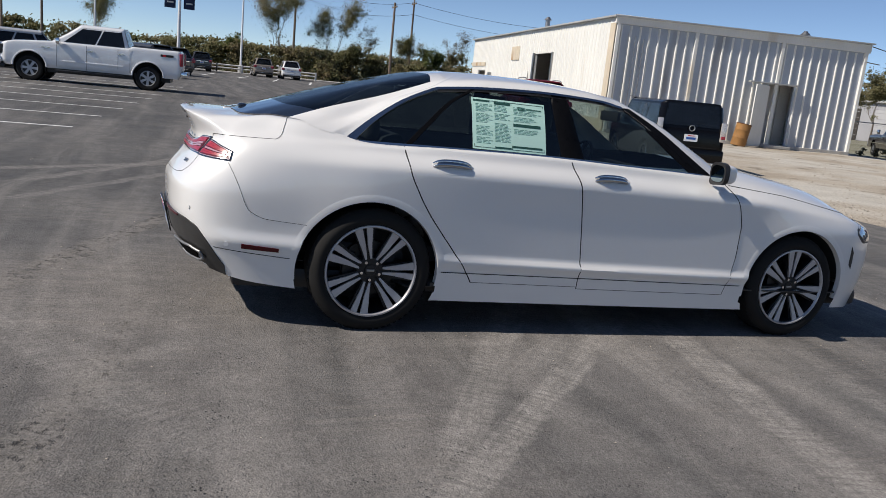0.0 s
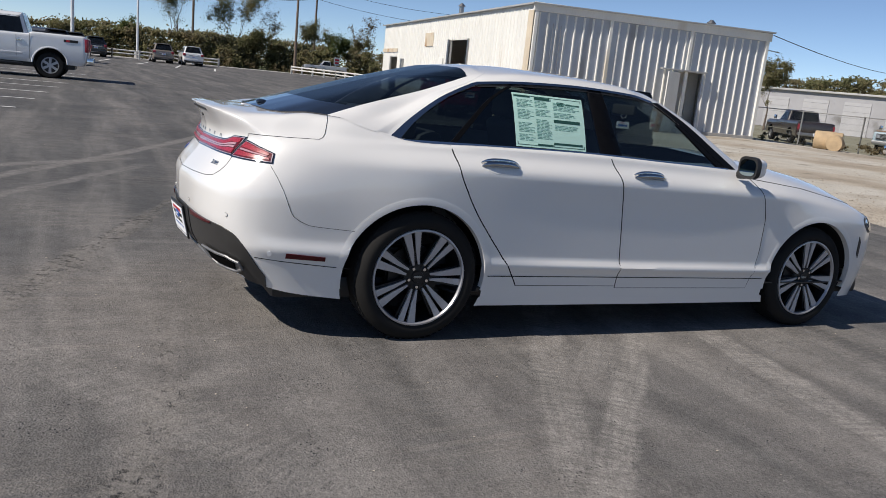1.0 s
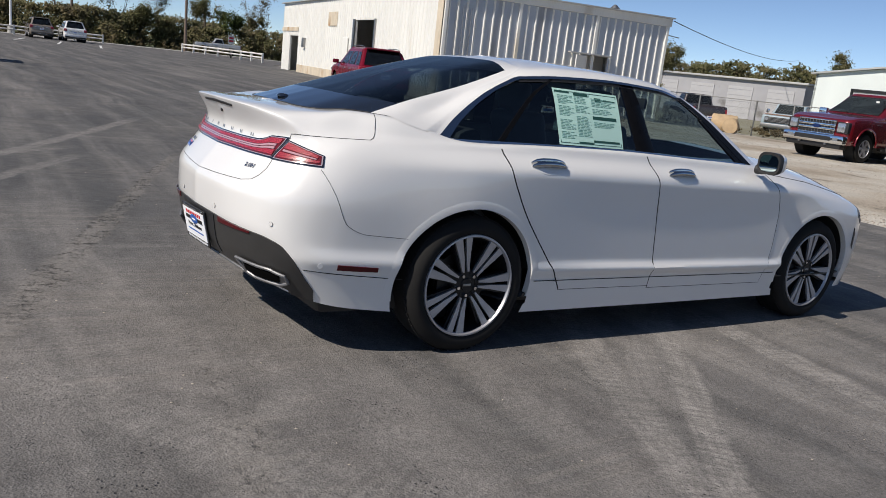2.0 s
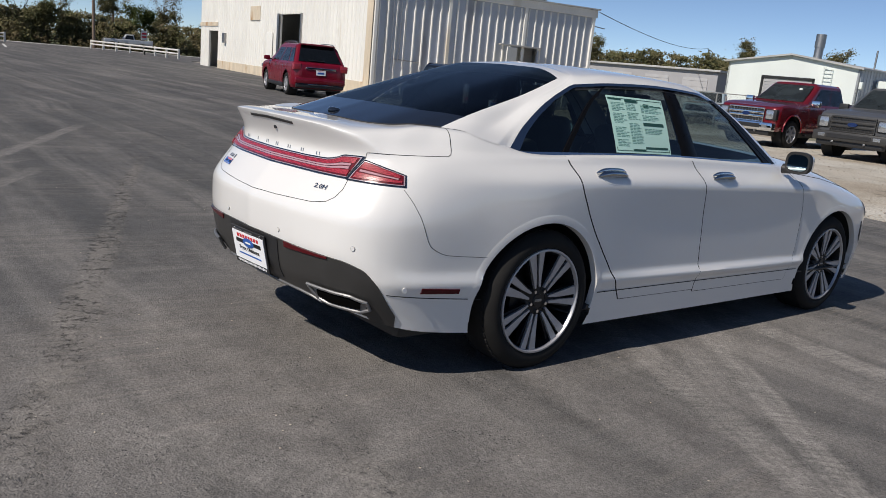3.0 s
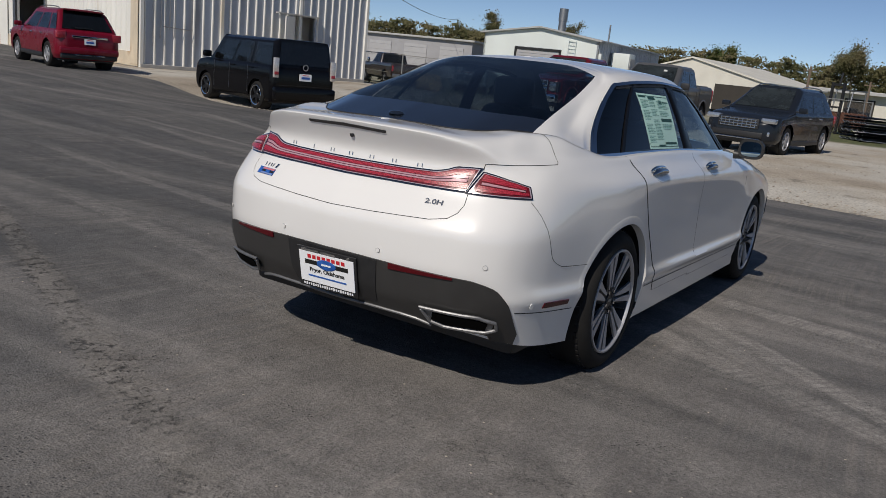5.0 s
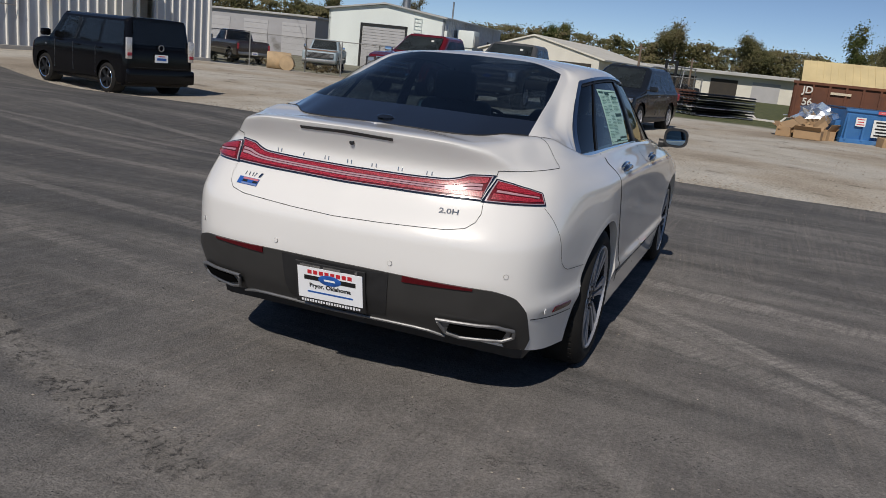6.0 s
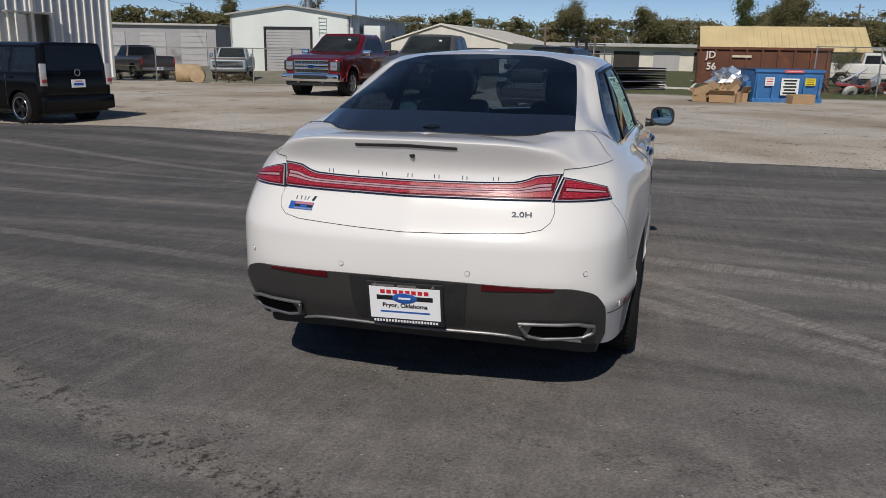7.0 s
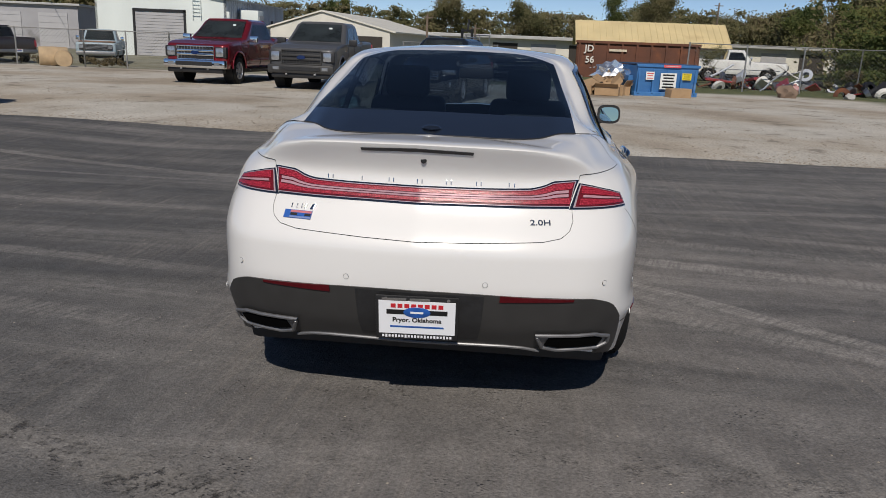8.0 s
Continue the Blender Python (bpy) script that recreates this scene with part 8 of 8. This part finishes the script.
# far woods and undergrowth
scrub("far_woods", [(-90, 118), (-40, 122), (0, 118), (30, 122), (70, 116)], 4.5, 5, 119000, M_LEAF_OLIVE, "olive and brown autumn woods behind the road", 3, 0.259)
scrub("roadside_scrub", [(-2, 97), (14, 95), (30, 96), (48, 92)], 3.5, 5, 76500, M_LEAF_OLIVE, "dense autumn scrub along the road", 4, 0.209)
scrub("roadside_grass", [(-60, 92), (0, 91), (60, 90)], 0.9, 3, 9000, M_LEAF_DRY, "dry brown roadside weeds", 5, 0.2, (0.5, 0.9))
scrub("far_woods", [(71.12, 109.26), (95.81, 79.01), (115.46, 43.81), (128.10, 8.68), (129.80, -21.34), (119.29, -71.23)], 7, 6, 323000, M_LEAF_OLIVE, "olive and brown autumn woods behind the yard", 6, 0.23, (1.4, 2.4))
scrub("far_woods", [(59.76, -24.63), (74.66, -34.78), (89.60, -40.93), (103.70, -31.07), (109.88, -13.14)], 7.7, 8, 170000, M_LEAF_OLIVE, "taller green-brown woods behind the scrap yard", 7, 0.194, (1.4, 2.6))
scrub("green_thicket", [(45.59, -19.33), (50.94, -24.24), (54.12, -30.75), (51.87, -39.37)], 5.1, 4, 44200, M_LEAF_GREEN, "leafy green thicket behind the fence", 8, 0.115, (0.9, 1.7))
scrub("fence_weeds", [(32.15, -13.79), (29.96, -17.01), (29.32, -26.18)], 1.15, 1.4, 9000, M_LEAF_DRY, "dry weeds along the leaning fence", 9, 0.09, (0.3, 0.55))
scrub("yard_weeds", [(28.1, 24.5), (28.3, 17.5)], 0.35, 1.0, 2500, M_LEAF_DRY, "low dry weeds at the fence foot", 10, 0.06, (0.2, 0.4))

OLIVE_TREE, BARE_TREE, GREEN_TREE = "thinly leaved autumn tree with an open crown", "nearly bare grey tree with fine twigs", "bushy green tree with an uneven crown"
tree(9.0, 96.0, 12.5, OLIVE_TREE, M_LEAF_OLIVE, 21, 9000, 0.10, 0.136, 4, 0.92)
tree(14.5, 98.0, 11.0, OLIVE_TREE, M_LEAF_OLIVE, 22, 6000, 0.10, 0.136, 4, 0.92)
tree(20.0, 97.0, 9.5, BARE_TREE, M_LEAF_DRY, 23, 1500, 0.072, 0.112, 4, 0.80)
tree(24.5, 96.0, 8.6, OLIVE_TREE, M_LEAF_OLIVE, 24, 4200, 0.079, 0.128, 4, 0.92)
tree(34.0, 96.0, 9.4, BARE_TREE, M_LEAF_DRY, 25, 1500, 0.072, 0.112, 4, 0.80)
tree(-12.0, 92.0, 9.6, OLIVE_TREE, M_LEAF_OLIVE, 26, 4800, 0.09, 0.120, 4, 0.69)
tree(43.0, 38.5, 5.4, GREEN_TREE, M_LEAF_OLIVE, 27, 4160, 0.094, 0.112, 4, 0.92)
tree(73.66, -10.71, 8.6, OLIVE_TREE, M_LEAF_OLIVE, 31, 10000, 0.10, 0.144, 4, 0.92)
tree(87.72, -28.91, 7.6, GREEN_TREE, M_LEAF_GREEN, 32, 4800, 0.094, 0.208, 4, 0.80)
tree(83.66, -34.87, 8.0, GREEN_TREE, M_LEAF_GREEN, 33, 4800, 0.094, 0.208, 4, 0.80)
tree(37.40, -9.57, 2.6, "small thin shrub tree among the scrap", M_LEAF_OLIVE, 34, 1280, 0.094, 0.048, 3, 0.80)

# low heads of single trees that break the line of the woods
for k, (x, y, h) in enumerate(((28.5, 95.5, 6.4), (31.0, 97.0, 5.6), (17.0, 95.0, 6.0), (3.0, 97.0, 5.4), (-4.0, 98.0, 5.0), (112.0, 52.0, 9.6), (118.0, 30.0, 9.0), (122.0, 12.0, 10.4), (124.0, 2.0, 9.2), (118.0, -12.0, 10.2), (104.0, 62.0, 9.0))):
    tree(x, y, h, OLIVE_TREE if k % 3 else GREEN_TREE, M_LEAF_OLIVE if k % 3 else M_LEAF_GREEN, 50 + k, 4200, 0.11, 0.15 if h < 7 else 0.22, 4, 0.85)

# poles, lamps and wires
for x, y, h in ((-2.74, 54.10, 9.0), (3.62, 86.93, 10.8), (-10.97, 84.76, 10.2)):
    lp = thing("street_lamp", pose(x, y, LEVEL - 0.02), "tall white steel lamp post on a concrete foot", "street lamp", "lamp posts")
    part("foot", cyl((0, 0, 0), (0, 0, 0.75), 0.30, 0.28, 16), M_CONCRETE, lp)
    part("post", cyl((0, 0, 0.7), (0, 0, h), 0.12, 0.08, 12), M_LIGHTPOLE, lp)
    part("lamp_head", box(0.5, 0, h + 0.05, 0.9, 0.35, 0.14, 0.04), M_STEEL, lp)
    if h == 9.0:
        for sx in (-1, 1):
            part("banner", box(sx * 0.62, 0, 4.95, 0.72, 0.03, 1.15, 0.008), M_NAVY, lp, "navy banner with a pale mark")
            part("banner_rod", cyl((0, 0, 5.55), (sx * 1.0, 0, 5.55), 0.015, seg=6), M_STEEL, lp)
            part("banner_bar", box(sx * 0.62, -0.02, 4.75, 0.42, 0.01, 0.10), M_OLDWHITE, lp, smooth=False)
UTIL = [(-24.72, 113.09, 11), (-18.67, 103.92, 11.5), (10.81, 99.27, 12), (26.65, 101.25, 11.5), (20.26, 86.12, 9.5), (56, 97, 11)]
for x, y, h in UTIL:
    up = thing("utility_pole", pose(x, y, GRADE), "grey weathered wooden utility pole with a cross arm", "utility pole", "utility poles")
    part("pole", cyl((0, 0, -0.1), (0, 0, h), 0.17, 0.11, 10), M_WOOD, up)
    part("cross_arm", box(0, 0, h - 0.5, 0.12, 2.2, 0.12, 0.01), M_WOOD, up)
    for s in (-0.9, 0, 0.9):
        part("insulator", cyl((0, s, h - 0.44), (0, s, h - 0.24), 0.05, seg=8), M_STEEL, up)
    if h == 12:
        part("transformer", cyl((0.3, 0, h - 1.9), (0.3, 0, h - 1.0), 0.25, seg=14), M_STEEL, up)
for (x0, y0, h0), (x1, y1, h1) in ((UTIL[1], UTIL[2]), (UTIL[2], UTIL[3]), (UTIL[3], UTIL[5]), ((-60, 108, 11.5), UTIL[1])):
    for k, dz in enumerate((0.0, -1.5)):
        w = tube([(x0 + (x1 - x0) * t, y0 + (y1 - y0) * t, h0 - 0.3 + dz + (h1 - h0) * t - 1.1 * 4 * t * (1 - t)) for t in samples(0, 1, 16)], 0.022, 4)
        tagged(part("overhead_wire", w, M_BLACK), "dark overhead power line between poles", "power line", "overhead wires")
w = tube([(24.5 + 60 * t, 21.6 + 34 * t, 4.55 + 2.4 * t - 2.4 * t * (1 - t)) for t in samples(0, 1, 14)], 0.02, 4)
tagged(part("overhead_wire", w, M_BLACK), "dark power line from the steel hall", "power line", "overhead wires")
for x, y, h in ((59.2, 8.38, 3.75), (69.69, 5.36, 3.3), (85.82, -19.39, 6.9)):
    q = thing("utility_pole", pose(x, y, GRADE), "thin weathered wooden utility pole far off", "utility pole", "utility poles")
    part("pole", cyl((0, 0, -0.1), (0, 0, h), 0.11, 0.08, 8), M_WOOD, q)
    part("cross_arm", box(0, 0, h - 0.3, 0.08, 0.9, 0.08), M_WOOD, q, smooth=False)


def rail_fence(points, label, posts=2.6, height=0.8, rails=(0.45, 0.75)):
    ob = thing("rail_fence", Matrix(), label, "fence", "white rail fences")
    for (x0, y0), (x1, y1) in zip(points, points[1:]):
        d = Vector((x1 - x0, y1 - y0, 0))
        n = max(1, round(d.length / posts))
        for k in range(n + 1):
            p = Vector((x0, y0, LEVEL - 0.04)) + d * k / n
            part("post", box(p.x, p.y, p.z + height / 2 + 0.05, 0.16, 0.16, height + 0.1, 0.02), M_OLDWHITE, ob, smooth=False)
        for z in rails:
            part("rail", tube([(x0, y0, LEVEL + z), (x1, y1, LEVEL + z)], 0.07, 6), M_OLDWHITE, ob)
    return ob


rail_fence([(-3.4, 79.6), (0.8, 79.5), (10.6, 78.4)], "white-painted pipe guard rail at the end of the lot")
rail_fence([(18.9, 82.0), (20.8, 72.0), (21.4, 65.0)], "white-painted pipe fence beside the hall")
sign = thing("road_sign", pose(20.9, 72.4, LEVEL - 0.03, 0, 0, 10), "small white and red road sign on a post", "sign")
part("post", cyl((0, 0, 0), (0, 0, 1.5), 0.03, seg=8), M_STEEL, sign)
part("panel", box(0, -0.03, 1.75, 0.6, 0.02, 0.75, 0.01), M_OLDWHITE, sign, smooth=False)
part("sign_bar", box(0, -0.045, 1.9, 0.45, 0.008, 0.16), M_REDINK, sign, smooth=False)
part("sign_bar", box(0, -0.045, 1.62, 0.45, 0.008, 0.16), M_REDINK, sign, smooth=False)
rd = [(-80, 84.2), (16, 84.2), (46, 82), (46, 87), (16, 89.5), (-80, 89.5)]
tagged(mesh_from("pavement", [(x, y, LEVEL - 0.01) for x, y in rd] + [(x, y, LEVEL - 0.2) for x, y in rd], [tuple(range(6))] + [(k, 6 + k, 6 + (k + 1) % 6, (k + 1) % 6) for k in range(6)], M_CONCRETE, smooth=False), "pale concrete road beyond the lot", "road", kind="structure")


# scrap behind the fence
def scrap_heap(x, y, n, sx, sy, h, seed, label):
    rg = random.Random(seed)
    ob = thing("scrap_heap", pose(x, y, GRADE), label, "scrap heap", "scrap heaps")
    cols = [M_STEEL, M_RUST, M_BLACK, M_BLACK, M_GALVSHADE, M_RIMDARK, M_OLDWHITE, paint("scrap_red_paint", (0.28, 0.03, 0.03))]
    for k in range(n):
        px, py = rg.gauss(0, sx / 2.6), rg.gauss(0, sy / 2.6)
        top = h * max(0.15, 1 - (px / sx) ** 2 * 3 - (py / sy) ** 2 * 3)
        pz = rg.uniform(0.08, top)
        kind = rg.random()
        m = pose(px, py, pz, rg.uniform(-50, 50), rg.uniform(-40, 40), rg.uniform(0, 180))
        if kind < 0.45:
            b = box(0, 0, 0, rg.uniform(.3, 1.3), rg.uniform(.2, .7), rg.uniform(.04, .3), 0.02, m)
            for v in b.verts:
                v.co += 0.10 * Vector((noise.noise(v.co * 2), noise.noise(v.co * 2 + Vector((3, 0, 0))), noise.noise(v.co * 2 + Vector((0, 5, 0)))))
        elif kind < 0.75:
            q = [m @ Vector((t * rg.uniform(.6, 1.6), 0.12 * math.sin(3 * t), 0.15 * t * t)) for t in samples(-0.6, 0.6, 6)]
            b = tube(q, rg.uniform(.02, .06), 6)
        else:
            b = lathe([(rg.uniform(.12, .2), -0.1), (rg.uniform(.24, .34), -0.09), (rg.uniform(.24, .34), 0.09), (.15, .1)], 14)
            b.transform(m)
        for v in b.verts:
            v.co.z = max(v.co.z, 0.0)
        part("scrap_piece", b, rg.choice(cols), ob, smooth=False)


scrap_heap(32.67, -9.41, 34, 1.6, 3.2, 1.05, 41, "heap of dark scrap metal and car parts behind the fence")
scrap_heap(34.07, -12.40, 26, 1.6, 2.8, 0.85, 42, "heap of mixed scrap with red and silver parts behind the fence")
scrap_heap(29.66, -14.20, 12, 1.0, 2.4, 0.45, 43, "low heap of silver scrap by the fence post")
scrap_heap(41.10, -3.90, 10, 1.0, 1.6, 2.2, 44, "scrap sticking out of the roll-off container")
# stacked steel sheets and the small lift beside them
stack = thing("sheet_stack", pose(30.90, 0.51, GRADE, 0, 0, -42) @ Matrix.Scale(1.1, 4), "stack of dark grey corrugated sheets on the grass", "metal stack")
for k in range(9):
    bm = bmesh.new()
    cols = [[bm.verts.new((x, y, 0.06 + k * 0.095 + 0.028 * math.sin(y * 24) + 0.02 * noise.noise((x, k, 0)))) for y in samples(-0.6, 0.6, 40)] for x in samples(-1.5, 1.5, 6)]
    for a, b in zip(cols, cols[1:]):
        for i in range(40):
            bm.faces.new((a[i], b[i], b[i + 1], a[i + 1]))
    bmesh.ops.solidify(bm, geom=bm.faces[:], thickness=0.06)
    part("sheet", bm, M_RIMDARK if k % 3 else M_GALVSHADE, stack)
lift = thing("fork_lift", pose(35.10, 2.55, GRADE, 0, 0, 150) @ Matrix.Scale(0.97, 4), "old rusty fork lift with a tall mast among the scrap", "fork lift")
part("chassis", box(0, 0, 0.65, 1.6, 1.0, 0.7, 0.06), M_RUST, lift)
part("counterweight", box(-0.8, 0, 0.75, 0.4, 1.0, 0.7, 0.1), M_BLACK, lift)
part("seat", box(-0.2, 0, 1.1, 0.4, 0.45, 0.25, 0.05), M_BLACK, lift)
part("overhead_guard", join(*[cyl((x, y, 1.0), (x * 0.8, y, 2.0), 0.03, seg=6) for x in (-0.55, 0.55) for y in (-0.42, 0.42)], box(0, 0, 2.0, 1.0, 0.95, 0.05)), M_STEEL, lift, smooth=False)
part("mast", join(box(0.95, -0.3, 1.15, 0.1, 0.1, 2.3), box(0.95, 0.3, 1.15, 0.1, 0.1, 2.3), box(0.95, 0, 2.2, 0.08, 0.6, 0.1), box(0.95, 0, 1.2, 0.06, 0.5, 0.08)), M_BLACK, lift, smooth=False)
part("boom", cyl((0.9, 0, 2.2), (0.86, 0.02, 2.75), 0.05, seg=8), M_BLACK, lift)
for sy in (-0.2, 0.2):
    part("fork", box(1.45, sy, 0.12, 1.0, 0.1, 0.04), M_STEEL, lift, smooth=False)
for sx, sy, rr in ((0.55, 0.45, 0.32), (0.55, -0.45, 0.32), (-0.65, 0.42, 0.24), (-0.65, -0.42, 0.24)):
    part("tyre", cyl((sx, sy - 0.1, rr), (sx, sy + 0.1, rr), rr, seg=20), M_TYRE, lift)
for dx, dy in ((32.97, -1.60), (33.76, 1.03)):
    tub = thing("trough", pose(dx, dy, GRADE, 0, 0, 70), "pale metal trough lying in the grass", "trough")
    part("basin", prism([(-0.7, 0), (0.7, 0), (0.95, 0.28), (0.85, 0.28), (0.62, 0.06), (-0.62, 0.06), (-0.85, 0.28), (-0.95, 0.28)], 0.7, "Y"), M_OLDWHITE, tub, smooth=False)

# loose stones along the paving's edge and on it
rn = np.random.default_rng(77)


def pebbles(name, n, place, size, material, label):
    verts, faces = [], []
    ico = [(0, 0, 1), (.9, 0, .2), (.1, .9, .3), (-.9, .1, .1), (-.1, -.9, .2), (0, 0, -.3)]
    tri = [(0, 1, 2), (0, 2, 3), (0, 3, 4), (0, 4, 1), (5, 2, 1), (5, 3, 2), (5, 4, 3), (5, 1, 4)]
    for _ in range(n):
        x, y, z = place()
        s = size * rn.uniform(0.4, 1.5)
        a = rn.uniform(0, 6.28)
        k = len(verts)
        for vx, vy, vz in ico:
            j = 1 + 0.3 * (rn.random() - 0.5)
            verts.append((x + s * j * (vx * math.cos(a) - vy * math.sin(a)), y + s * j * (vx * math.sin(a) + vy * math.cos(a)), z + s * 0.6 * vz * j))
        faces += [(k + p, k + q, k + r) for p, q, r in tri]
    tagged(mesh_from(name, verts, faces, material, smooth=False), label, "stones", kind="stuff")


M_PEBBLE = mat("mixed_pale_pebbles", (0.34, 0.30, 0.25), 0.9, spread=0.4, scale=9, fine=60)


def by_edge():
    y = rn.uniform(-16, 24)
    x = edge_x(y) + abs(rn.normal()) * 0.45 - 0.08
    return x, y, ground_z(x, y) - (0.03 if x > edge_x(y) else -0.004)


def on_lot():
    x, y = rn.uniform(-6, 6), rn.uniform(-6, 9)
    return x, y, ground_z(x, y) + 0.001


def in_yard():
    y = rn.uniform(-14, 16)
    x = edge_x(y) + rn.uniform(0, 14)
    return x, y, ground_z(x, y) - 0.035


pebbles("edge_gravel", 5200, by_edge, 0.018, M_PEBBLE, "loose pale gravel along the paving edge")
pebbles("lot_grit", 900, on_lot, 0.0055, M_PEBBLE, "scattered grit on the asphalt")
pebbles("yard_stones", 4200, in_yard, 0.02, M_PEBBLE, "scattered stones on the gravel yard")
